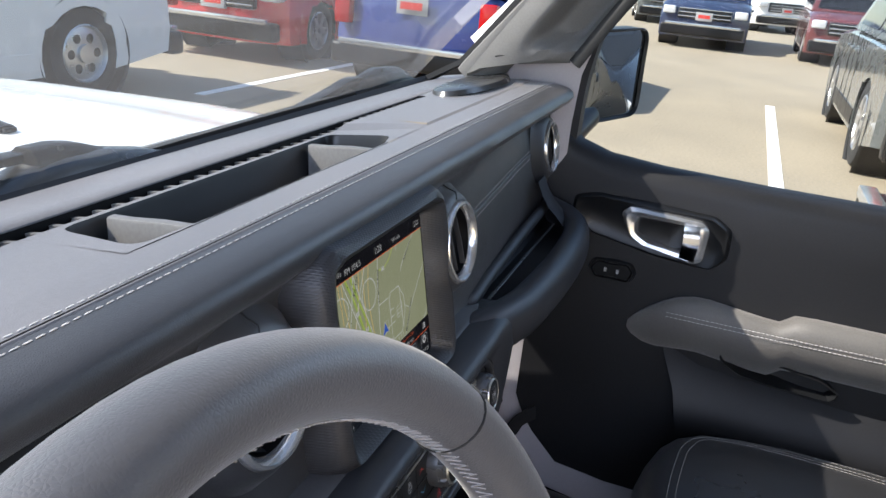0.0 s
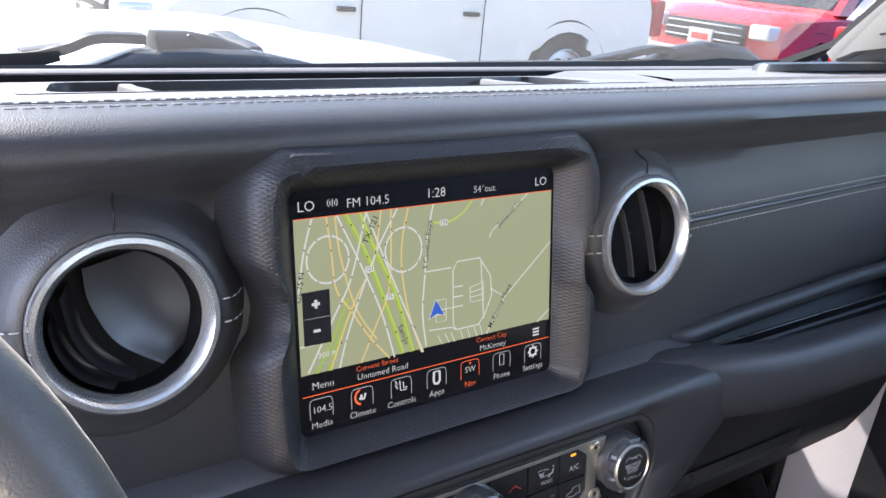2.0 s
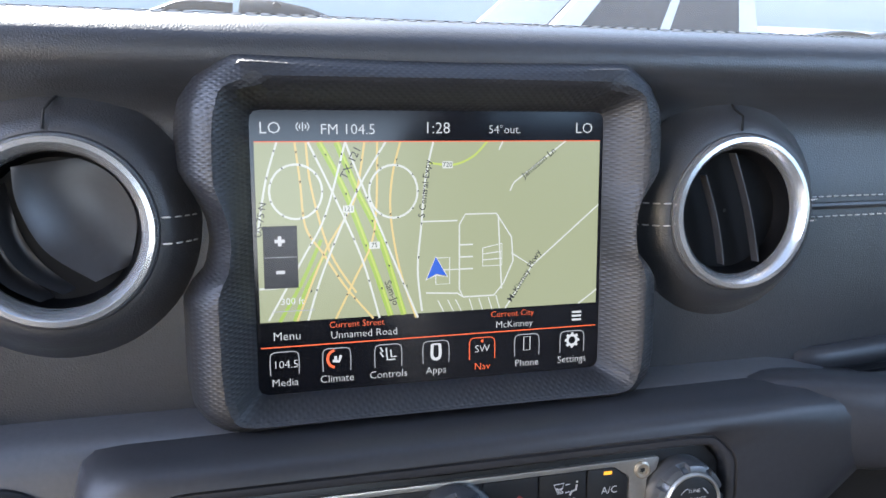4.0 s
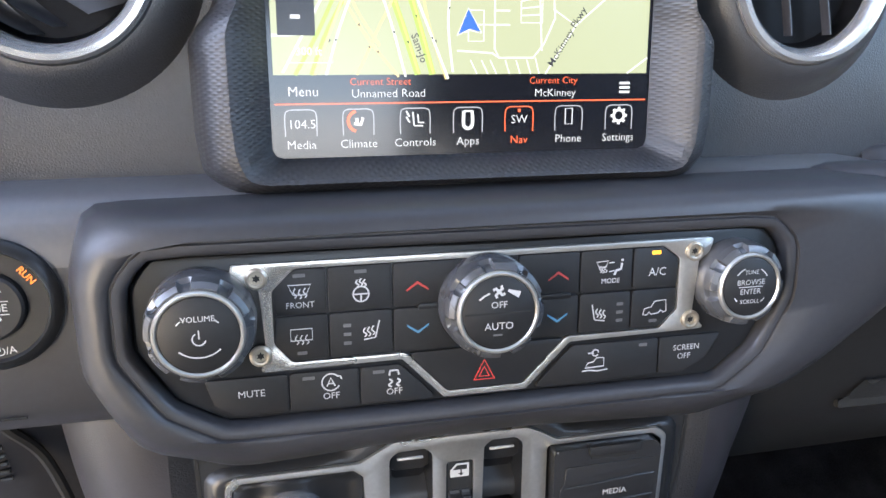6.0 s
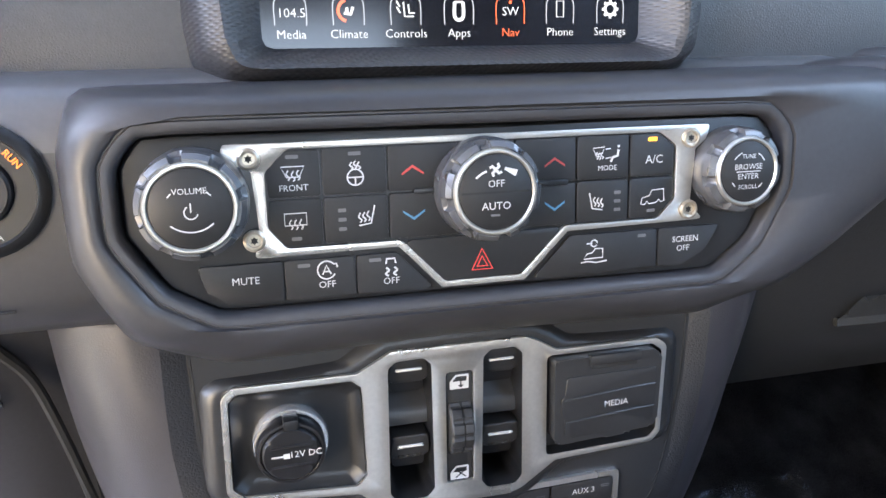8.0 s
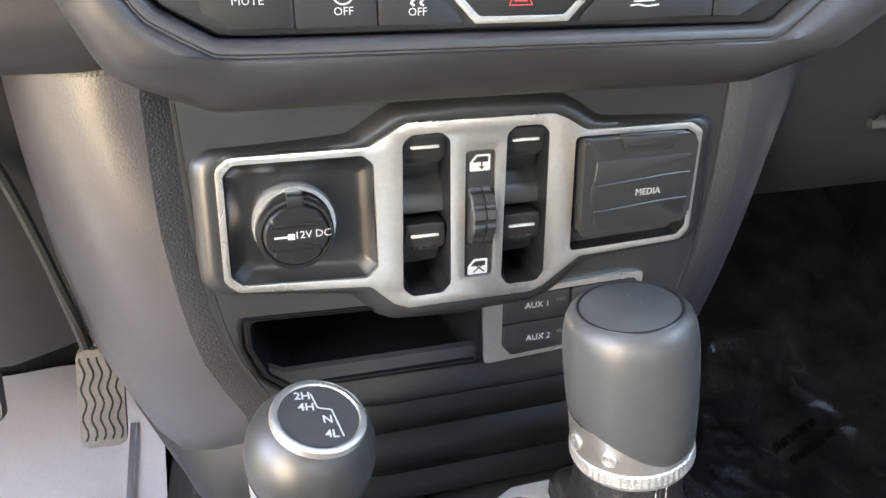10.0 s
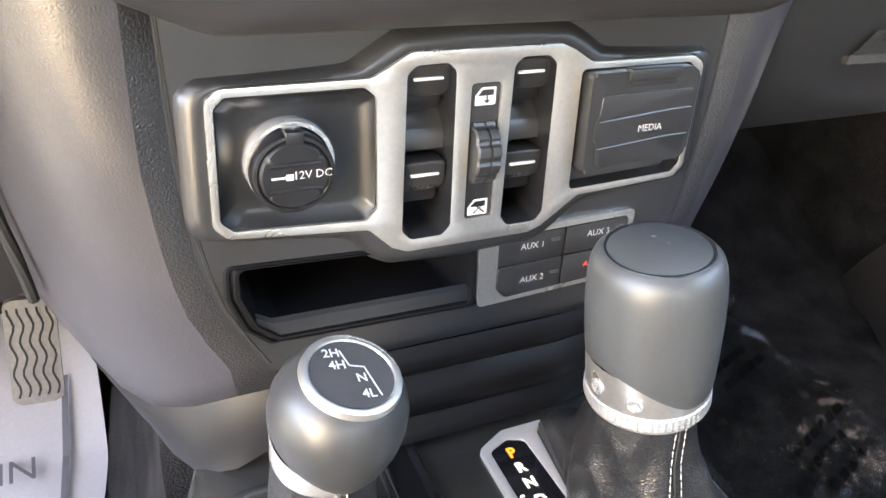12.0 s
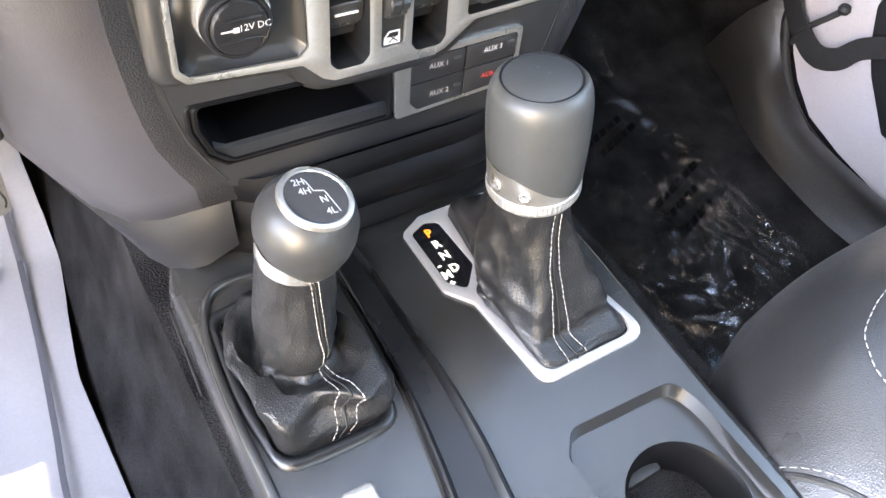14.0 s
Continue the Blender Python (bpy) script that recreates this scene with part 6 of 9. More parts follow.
# the black gap between the flank and the kick panel
bm = bmesh.new()
sweep(bm, spline([(-0.226, 0.016, -0.222), (-0.222, 0.019, -0.232), (-0.212, 0.029, -0.257), (-0.204, 0.036, -0.3), (-0.198, 0.042, -0.344), (-0.196, 0.05, -0.376)], 6), disc(0.003, 8))
part("panel_gap", bm, M_GAP, lower_knee, "dark open seam")
for i, (x, z, lean) in enumerate(((-0.222, -0.528, 4), (-0.34, -0.5, 0))):
    pedal = thing("pedal", "worn grey rubber pedal with wavy tread", "pedal")
    PM = Matrix.Translation((x, 0.2, z)) @ Matrix.Rotation(radians(lean), 4, "Y") @ Matrix.Rotation(radians(-22), 4, "X")
    bm = bmesh.new()
    w, h = (0.017, 0.04) if i == 0 else (0.05, 0.03)
    prism(bm, rect(-w, w, -h, h, 0.006), -0.006, 0.009, 0.003, 2, True)
    bm.transform(PM)
    pad = part("pad", bm, M_PEDAL, pedal)
    for k in range(5):
        xx = -w * 0.75 + k * w * 0.375
        bm = bmesh.new()
        strip(bm, [(xx + 0.0018 * math.sin(j * 1.1), -h * 0.85 + j * h * 1.7 / 16) for j in range(17)], 0.0016, -0.0064)
        bm.transform(PM)
        part("tread_groove", bm, M_GAP, pad, smooth=0)
    bm = bmesh.new()
    sweep(bm, [PM @ Vector((0, 0.006, h * 0.5)), PM @ Vector((0, 0.03, h + 0.05)), Vector((x - 0.01, 0.3, z + 0.26))], disc(0.007, 8))
    part("arm", bm, M_PLASTIC, pedal)

# ---- centre console ----
console = thing("centre_console", "grey-black plastic centre console between the seats", "console")
TOP = -0.431


def slab(bm, outer, holes, z0, z1):
    """A sheet in plan with holes, from z1 down to z0."""
    edges = []
    for loop in (outer, *holes):
        vs = [bm.verts.new((x, y, z1)) for x, y in loop]
        edges += [bm.edges.new((vs[i], vs[(i + 1) % len(vs)])) for i in range(len(vs))]
    fill = bmesh.ops.triangle_fill(bm, use_beauty=True, use_dissolve=False, edges=edges)
    ex = bmesh.ops.extrude_face_region(bm, geom=[g for g in fill["geom"] if isinstance(g, bmesh.types.BMFace)])
    for v in [g for g in ex["geom"] if isinstance(g, bmesh.types.BMVert)]:
        v.co.z = z0
    return bm


def at_z(poly, z):
    return [Vector((x, y, z)) for x, y in poly]


T_HOLE = rpoly([(-0.128, -0.082), (-0.07, -0.082), (-0.068, -0.178), (-0.129, -0.176)], 0.012, 4)
S_HOLE = rpoly([(0.037, -0.066), (0.071, -0.07), (0.0935, -0.199, 0.011), (0.0245, -0.198, 0.009), (0.021, -0.133), (0.032, -0.11)], 0.006, 5)
C_HOLE = rpoly([(0.016, -0.232), (0.09, -0.236), (0.096, -0.255), (0.1, -0.45), (0.004, -0.45), (0.004, -0.245)], 0.012, 5)
TOPOUT = rpoly([(-0.139, -0.03), (0.112, -0.03), (0.112, -0.14), (0.108, -0.25), (0.112, -0.75), (-0.145, -0.75), (-0.142, -0.25)], 0.01, 4)
bm = bmesh.new()
slab(bm, shrunk(star(TOPOUT, -0.015, -0.35, 160), -0.015, -0.35, 0.005), [T_HOLE, S_HOLE, C_HOLE], TOP - 0.012, TOP)
part("top", bm, M_CONSOLE, console, smooth=25)
ccx, ccy = -0.015, -0.35
T2 = star(TOPOUT, ccx, ccy, 160)
bm = bmesh.new()
loft(bm, [at_z(shrunk(T2, ccx, ccy, 0.0055), TOP - 0.0001), at_z(shrunk(T2, ccx, ccy, 0.002), TOP - 0.0008), at_z(shrunk(T2, ccx, ccy, -0.001), TOP - 0.0022), at_z(shrunk(T2, ccx, ccy, -0.004), TOP - 0.0048), at_z(shrunk(T2, ccx, ccy, -0.0062), TOP - 0.0085), at_z(shrunk(T2, ccx, ccy, -0.0075), TOP - 0.014), at_z(shrunk(T2, ccx, ccy, -0.008), TOP - 0.1), at_z(shrunk(T2, ccx, ccy, -0.012), -0.665)])
part("side_wall", bm, M_CONSOLE, console, smooth=50)
# recessed storage with two cup holders
bm = bmesh.new()
cc = (0.05, -0.34)
C2 = star(C_HOLE, *cc, 120)
loft(bm, [at_z(C2, TOP), at_z(shrunk(C2, *cc, 0.0015), TOP - 0.004), at_z(shrunk(C2, *cc, 0.0035), TOP - 0.0095)])
part("recess_rim", bm, M_CONSOLE, console, smooth=50)
CUPS = [circle(0.053, -0.297, 0.037, 48), circle(0.053, -0.395, 0.037, 48)]
bm = bmesh.new()
slab(bm, shrunk(C2, *cc, 0.003), CUPS, TOP - 0.013, TOP - 0.0095)
part("recess_floor", bm, M_CONSOLE, console, smooth=25)
for c in CUPS:
    cy = sum(p[1] for p in c) / len(c)
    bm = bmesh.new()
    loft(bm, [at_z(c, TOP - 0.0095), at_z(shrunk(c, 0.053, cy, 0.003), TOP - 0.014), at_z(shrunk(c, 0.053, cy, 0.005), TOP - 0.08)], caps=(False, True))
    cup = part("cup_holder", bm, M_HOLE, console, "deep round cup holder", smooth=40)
    bm = bmesh.new()
    box(bm, 0.04, 0.066, cy + 0.027, cy + 0.0345, TOP - 0.06, TOP - 0.03, 0.002)
    part("finger_tab", bm, M_RUBBER, cup)
# padded strip between the two levers
lane = spline([(-0.040, -0.034, 0.0095), (-0.0405, -0.08, 0.0105), (-0.041, -0.13, 0.0115), (-0.0425, -0.175, 0.0135), (-0.047, -0.215, 0.0155), (-0.054, -0.26, 0.0165), (-0.058, -0.34, 0.017), (-0.058, -0.5, 0.017)], 8)
bm = bmesh.new()
loft(bm, [[Vector((p.x + p.z * a, p.y, TOP + h)) for a, h in ((-1.02, -0.003), (-0.99, 0.0022), (-0.93, 0.0046), (-0.84, 0.0052), (-0.74, 0.0036), (-0.62, 0.0008), (0.62, 0.0008), (0.74, 0.0036), (0.84, 0.0052), (0.93, 0.0046), (0.99, 0.0022), (1.02, -0.003))] for p in lane], closed=False)
part("channel_strip", bm, M_CHANNEL, console, "glossy black strip with raised grained edges")
for sd in (-1.05, 1.05):
    bm = bmesh.new()
    sweep(bm, [(p.x + p.z * sd, p.y, TOP + 0.0003) for p in lane], disc(0.0011, 6))
    part("strip_gap", bm, M_GAP, console)
bm = bmesh.new()
sweep(bm, spline([(-0.142, -0.3, TOP + 0.0004), (-0.1405, -0.188, TOP + 0.0012), (-0.1405, -0.15, TOP + 0.0018), (-0.138, -0.107, TOP + 0.002), (-0.133, -0.08, TOP + 0.002), (-0.124, -0.0635, TOP + 0.002), (-0.11, -0.059, TOP + 0.0018), (-0.088, -0.0605, TOP + 0.0012), (-0.058, -0.062, TOP + 0.0004)], 8), [(0.0032, -0.002), (0.0026, 0.0006), (0.0012, 0.0016), (-0.0012, 0.0016), (-0.0026, 0.0006), (-0.0032, -0.002)])
part("lever_ridge", bm, M_CONSOLE, console, "rounded ridge round the short lever", smooth=60)
bm = bmesh.new()
box(bm, -0.113, -0.095, -0.224, -0.206, TOP - 0.002, TOP + 0.006, 0.004, 3)
part("switch_pip", bm, M_CHROME, console, "small bright switch")
bm = bmesh.new()
sweep(bm, [(-0.1445, -0.05, -0.45), (-0.146, -0.075, -0.452), (-0.1465, -0.1, -0.47)], disc(0.0008, 6))
part("side_seam", bm, M_GAP, console)


def boot(parent, base, levels, top_c, top_r, folds, seed, mat, kink=0.0):
    """A loose leather gaiter: levels give height, share of the way in to the collar, and fold depth."""
    bc = (sum(p[0] for p in base) / len(base), sum(p[1] for p in base) / len(base))
    B = star(base, *bc, 120)
    rng = random.Random(seed)
    ph = [rng.uniform(0, 6.28) for _ in range(8)]
    prof = spline([(z, g * 0.1, w) for z, g, w in levels], 7)
    rings = []
    for k, q in enumerate(prof):
        z, g, w = q.x, q.y * 10, q.z
        f = k / (len(prof) - 1)
        ring = []
        for i, (x, y) in enumerate(B):
            a = 2 * math.pi * i / 120
            tx, ty = top_c[0] + top_r * math.cos(a), top_c[1] + top_r * math.sin(a)
            px, py = x + (tx - x) * g, y + (ty - y) * g
            wave = 0.5 * math.sin(3 * a + ph[0] + 5 * f) + 0.4 * math.sin(2 * a + ph[1] - 7 * f) + 0.3 * math.sin(5 * a + ph[2] + 6 * f)
            crease = 0.8 * (1 - 2.2 * abs(noise.noise(Vector((math.cos(a) * 1.3 + f * 1.5, math.sin(a) * 1.3 - f, f * 5 + ph[3])))))
            crease += 0.35 * noise.noise(Vector((math.cos(a) * 3, math.sin(a) * 3 + 2 * f, f * 10 + ph[5])))
            sharp = 1 - 3.0 * abs(noise.noise(Vector((math.cos(a) * 2.4 - f * 2, math.sin(a) * 2.4 + f * 3, f * 9 + ph[6]))))
            push = folds * w * (0.8 * wave + crease + 0.2 * max(-0.6, sharp))
            d = Vector((px - top_c[0], py - top_c[1]))
            d = d.normalized() if d.length > 1e-6 else Vector((1, 0))
            tilt = 0.6 * w * folds * math.sin(a + ph[4])
            ring.append(Vector((px + d.x * push, py + d.y * push, z + 0.3 * push + tilt)))
        rings.append(ring)
    bm = bmesh.new()
    loft(bm, rings)
    g = part("leather_gaiter", bm, mat, parent, "loose wrinkled black leather gaiter", smooth=75)
    N = len(rings)
    bm = bmesh.new()

    def on_ring(k, di):
        c = 90 + kink * math.sin(k / (N - 1) * math.pi) + di
        i, f = int(c), c - int(c)
        return rings[k][i % 120].lerp(rings[k][(i + 1) % 120], f)

    out = Vector((0, -0.0006, 0.0005))
    for di in (-2, 2):
        stitches(bm, [on_ring(k, di) + out for k in range(N)], 0.0034, 0.0007, 0.00028, (0, -0.0002, 0.0002))
    tagged(part("gaiter_stitching", bm, M_CREAM, g, "double row of pale thread"), kind="stuff")
    bm = bmesh.new()
    sweep(bm, [on_ring(k, 0) + out * 0.6 for k in range(N)], disc(0.0007, 6), up=(0.3, 0, 1))
    part("gaiter_seam", bm, M_GAP, g)
    return g


# gear selector
selector = thing("gear_selector", "tall grey gear selector knob on a leather gaiter", "gear lever")
BZ = rpoly([(0.001, -0.071), (0.018, -0.0625), (0.07, -0.062, 0.005), (0.076, -0.068, 0.006), (0.0995, -0.2045, 0.012), (0.0185, -0.204, 0.01), (0.0135, -0.138), (0.001, -0.122)], 0.006, 5)
PW = rpoly([(0.006, -0.0745), (0.018, -0.0695), (0.027, -0.0725), (0.029, -0.112), (0.0155, -0.127), (0.006, -0.117)], 0.004, 4)
bm = bmesh.new()
slab(bm, BZ, [S_HOLE, PW], TOP, TOP + 0.003)
rim_e = [e for e in bm.edges if all(abs(v.co.z - TOP - 0.003) < 1e-5 for v in e.verts) and any(abs(f.calc_center_median().z - TOP - 0.003) > 1e-4 for f in e.link_faces)]
bmesh.ops.bevel(bm, geom=rim_e, offset=0.0012, segments=2, profile=0.6, affect="EDGES", clamp_overlap=True)
bezel_s = part("selector_bezel", bm, M_SURROUND, selector, "satin silver selector surround", smooth=25)
bm = bmesh.new()
slab(bm, shrunk(PW, 0.017, -0.098, -0.0002), [], TOP, TOP + 0.0022)
win = part("gear_window", bm, M_GLASSBLACK, bezel_s, "glossy black gear window", smooth=0)
up_m = lambda x, y, turn=0: pose(x, y, TOP + 0.0026) @ pose(0, 0, 0, 0, 0, turn)
for s, x, y, h, mat in (("P", 0.0165, -0.0785, 0.0088, M_ORANGE_LIT), ("R", 0.0165, -0.0885, 0.0085, E_TEXT), ("N", 0.0165, -0.0985, 0.0085, E_TEXT), ("D", 0.0168, -0.1095, 0.0085, E_TEXT), ("-", 0.0085, -0.104, 0.008, E_TEXT), ("M", 0.0095, -0.1125, 0.0085, E_TEXT), ("+", 0.0092, -0.1195, 0.0065, E_TEXT)):
    lettering(s, h, mat, win, up_m(x, y), "lettering", 0.0003)
boot(selector, S_HOLE, ((TOP - 0.004, 0, 0), (TOP + 0.003, 0.02, 0.25), (TOP + 0.007, 0.14, 0.8), (TOP + 0.013, 0.3, 1.0), (TOP + 0.024, 0.46, 0.9), (TOP + 0.04, 0.66, 0.7), (TOP + 0.058, 0.84, 0.55), (TOP + 0.076, 0.96, 0.3), (-0.343, 1.0, 0.05), (-0.338, 1.0, 0)), (0.0375, -0.133), 0.0215, 0.0052, 4, M_BOOT)
axis = Vector((0.0278, -0.125, -0.2712)) - Vector((0.0365, -0.133, -0.3415))
ka = Matrix.Translation((0.0365, -0.133, -0.3415)) @ axis.to_track_quat("Z", "Y").to_matrix().to_4x4()
L = axis.length
chin_dir = ka.to_3x3().inverted() @ Vector((-1, -0.1, 0))
CHIN = math.atan2(chin_dir.y, chin_dir.x)
bm = bmesh.new()
lathe(bm, [(0.0215, 0.0), (0.0246, 0.001), (0.025, 0.0022)], ka, 64, (True, False))
lathe(bm, [(0.0246, 0.0085), (0.025, 0.0095), (0.0253, 0.02), (0.0254, 0.0255)], ka, 64)
part("silver_collar", bm, M_SILVER, selector, "bright silver collar")
bm = bmesh.new()
rings = []
for h, r in ((0.0022, 0.0249), (0.003, 0.0254), (0.008, 0.0252), (0.0088, 0.0246)):
    rings.append([ka @ Vector((r * (1 + 0.012 * (i % 2)) * math.cos(2 * math.pi * i / 120), r * (1 + 0.012 * (i % 2)) * math.sin(2 * math.pi * i / 120), h)) for i in range(120)])
loft(bm, rings)
part("knurled_ring", bm, M_KNURL, selector, "knurled silver ring", smooth=20)
bm = bmesh.new()
rings = []
for f, r in ((0.0, 0.0248), (0.03, 0.0254), (0.1, 0.0257), (0.3, 0.0262), (0.5, 0.0264), (0.68, 0.0262), (0.8, 0.0257), (0.88, 0.0249), (0.935, 0.0237), (0.968, 0.0218), (0.985, 0.0203)):
    ring = []
    for i in range(64):
        a = 2 * math.pi * i / 64
        low = 0.0105 + 0.015 * max(0.0, math.cos(a - CHIN)) ** 1.5
        ring.append(ka @ Vector((r * math.cos(a), r * math.sin(a), low + (L - low) * f)))
    rings.append(ring)
loft(bm, rings, caps=(True, True))
grip = part("grip", bm, M_KNOB, selector, "smooth grey rubberised grip")
bm = bmesh.new()
lathe(bm, [(0.0206, L * 0.984), (0.0202, L * 0.992), (0.0194, L * 0.992), (0.0188, L * 0.986), (0.0001, L * 0.986)], ka, 56)
part("top_disc", bm, M_SATIN, grip, "glossy dark inlay with a grey rim")
bm = bmesh.new()
for k in range(3):
    box(bm, -0.009 + 0.002 * k, 0.009, -0.0035 + 0.0028 * k, -0.002 + 0.0028 * k, L * 0.9865, L * 0.988)
bm.transform(ka)
part("emblem_bars", bm, M_GREYMARK, grip, "faint plain emblem bars")
for dx in (CHIN - 0.05, CHIN + 0.62):
    bm = bmesh.new()
    c0 = ka @ Matrix.Rotation(dx, 4, "Z") @ Matrix.Translation((0.0249, 0, 0.0155)) @ Matrix.Rotation(radians(90), 4, "Y")
    lathe(bm, [(0.0034, 0.0), (0.0034, 0.001), (0.0026, 0.0014), (0.0001, 0.0008)], c0, 20)
    part("collar_screw", bm, M_CHROME, selector)

# transfer case lever
transfer = thing("transfer_lever", "short dark transfer case lever with a shift diagram", "gear lever")
bm = bmesh.new()
tc_ = (-0.099, -0.13)
Tst = star(T_HOLE, *tc_, 96)
loft(bm, [at_z(shrunk(Tst, *tc_, -0.009), TOP), at_z(shrunk(Tst, *tc_, -0.007), TOP + 0.003), at_z(shrunk(Tst, *tc_, -0.004), TOP + 0.0035), at_z(shrunk(Tst, *tc_, -0.001), TOP + 0.001), at_z(Tst, TOP - 0.006)])
part("gaiter_frame", bm, M_SATIN, transfer, smooth=60)
boot(transfer, T_HOLE, ((TOP - 0.003, 0, 0), (TOP + 0.004, 0.02, 0.3), (TOP + 0.014, 0.06, 0.9), (TOP + 0.024, 0.2, 1.0), (TOP + 0.026, 0.5, 0.9), (TOP + 0.021, 0.8, 0.6), (TOP + 0.024, 0.94, 0.4), (TOP + 0.032, 0.9, 0.4), (TOP + 0.044, 0.88, 0.42), (TOP + 0.058, 0.93, 0.3), (TOP + 0.074, 0.98, 0.3), (-0.335, 1.0, 0.1), (-0.328, 1.0, 0)), (-0.1003, -0.1287), 0.0178, 0.0068, 11, M_BOOT, 5)
taxis = Vector((-0.0928, -0.1348, -0.2915)) - Vector((-0.1005, -0.1285, -0.3325))
ta = Matrix.Translation((-0.1005, -0.1285, -0.3325)) @ taxis.to_track_quat("Z", "Y").to_matrix().to_4x4()
TL = taxis.length
chin_dir = ta.to_3x3().inverted() @ Vector((-1, -0.2, 0))
TCHIN = math.atan2(chin_dir.y, chin_dir.x)
bm = bmesh.new()
lathe(bm, [(0.0165, -0.001), (0.0178, 0.0), (0.0183, 0.002), (0.0194, 0.007), (0.0203, 0.0125)], ta, 64, (True, False))
part("silver_band", bm, M_CHROME, transfer, "bright silver band")
bm = bmesh.new()
rings = []
for f, r in ((0.0, 0.0186), (0.06, 0.0197), (0.2, 0.0217), (0.4, 0.0231), (0.58, 0.0231), (0.76, 0.0219), (0.9, 0.0193), (0.97, 0.0168), (1.0, 0.0155)):
    ring = []
    for i in range(64):
        a = 2 * math.pi * i / 64
        low = 0.0032 + 0.0075 * max(0.0, math.cos(a - TCHIN)) ** 1.3
        ring.append(ta @ Vector((r * math.cos(a), r * math.sin(a), low + (TL - 0.001 - low) * f)))
    rings.append(ring)
loft(bm, rings, caps=(False, True))
tg = part("grip", bm, M_TKNOB, transfer, "dark grey rounded grip")
bm = bmesh.new()
lathe(bm, [(0.0168, TL - 0.002), (0.0164, TL + 0.0002), (0.0152, TL + 0.0006), (0.0142, TL + 0.0005), (0.0138, TL)], ta, 64)
part("emblem_ring", bm, M_SILVER, tg, "bright silver ring")
bm = bmesh.new()
lathe(bm, [(0.014, TL), (0.0001, TL + 0.0002)], ta, 48)
dc_ = part("diagram_disc", bm, M_DISC, tg, "dark shift diagram")
tilt_fix = ta @ Matrix.Translation((0, 0, TL + 0.0006))
# turn the diagram so that it reads upright from the driver's seat
yaw = math.atan2((tilt_fix.to_3x3() @ Vector((1, 0, 0))).y, (tilt_fix.to_3x3() @ Vector((1, 0, 0))).x)
tf = tilt_fix @ Matrix.Rotation(-yaw, 4, "Z")
for s, x, y in (("2H", -0.0048, 0.0085), ("4H", -0.004, 0.0035), ("N", 0.0025, -0.0022), ("4L", 0.003, -0.0085)):
    lettering(s, 0.0046, M_MARK, dc_, tf @ Matrix.Translation((x, y, 0)), "lettering", 0.0001)
bm = bmesh.new()
for a, b in (((-0.0018, 0.0095), (-0.0002, 0.003)), ((-0.0002, 0.003), (0.0045, 0.002)), ((0.0045, 0.002), (0.0068, -0.0098))):
    d = Vector((b[0] - a[0], b[1] - a[1])).normalized()
    nx, ny = -d.y * 0.0003, d.x * 0.0003
    bm.faces.new([bm.verts.new(tf @ Vector((p[0] + s * nx, p[1] + s * ny, 0.0001))) for p, s in ((a, 1), (b, 1), (b, -1), (a, -1))])
part("gate_line", bm, M_MARK, dc_, smooth=0)

# ---- steering wheel ----
steering = thing("steering_wheel", "black leather steering wheel with pale inner stitching", "steering wheel")
SWM = Matrix.Translation((-0.3926, -0.1932, -0.0305)) @ Matrix.Rotation(radians(90 - 24.7), 4, "X")     # local z points to the driver
bm = bmesh.new()
rings = []
for i in range(97):
    a = 2 * math.pi * i / 96
    rings.append([SWM @ Vector(((0.187 + 0.0155 * math.cos(q)) * math.cos(a), (0.187 + 0.0155 * math.cos(q)) * math.sin(a), 0.0175 * math.sin(q))) for q in [2 * math.pi * j / 20 for j in range(20)]])
loft(bm, rings)
bmesh.ops.remove_doubles(bm, verts=bm.verts, dist=1e-5)
part("rim", bm, M_LEATHER, steering, "smooth black leather rim")
bm = bmesh.new()
rng = random.Random(5)
for i in range(150):
    a = radians(-30) + radians(215) * i / 150
    p0 = SWM @ Vector((0.1712 * math.cos(a), 0.1712 * math.sin(a), 0.0024))
    p1 = SWM @ Vector((0.1712 * math.cos(a + 0.017), 0.1712 * math.sin(a + 0.017), -0.0035))
    p2 = SWM @ Vector((0.1712 * math.cos(a + 0.024), 0.1712 * math.sin(a + 0.024), 0.0035))
    sweep(bm, [p0, p1], disc(0.00035, 5))
    if i % 2:
        sweep(bm, [p1, p2], disc(0.00035, 5))
tagged(part("rim_stitching", bm, M_THREAD, steering, "pale cross stitching"), kind="stuff")
for a in (radians(38), radians(142)):
    bm = bmesh.new()
    sweep(bm, [SWM @ Vector(((0.187 + 0.0158 * math.cos(q)) * math.cos(a), (0.187 + 0.0158 * math.cos(q)) * math.sin(a), 0.0178 * math.sin(q))) for q in [2 * math.pi * j / 24 for j in range(24)]], disc(0.0006, 5), closed=True, up=(0.3, 0.2, 1))
    part("rim_seam", bm, M_GAP, steering)
bm = bmesh.new()
lathe(bm, [(0.075, -0.03), (0.078, -0.005), (0.07, 0.012), (0.05, 0.02), (0.0001, 0.022)], SWM @ Matrix.Translation((0, -0.01, 0)), 48)
part("hub", bm, M_LEATHER, steering, "round black hub cover")
for a in (0, 180, 270):
    bm = bmesh.new()
    d = Vector((math.cos(radians(a)), math.sin(radians(a)), 0))
    sweep(bm, [SWM @ (d * 0.06), SWM @ (d * 0.12 + Vector((0, 0, -0.004))), SWM @ (d * 0.178)], [(0.02, 0.006), (-0.02, 0.006), (-0.022, -0.006), (0.022, -0.006)], up=tuple((SWM.to_3x3() @ Vector((0, 0, 1)))))
    part("spoke", bm, M_SATIN, steering)
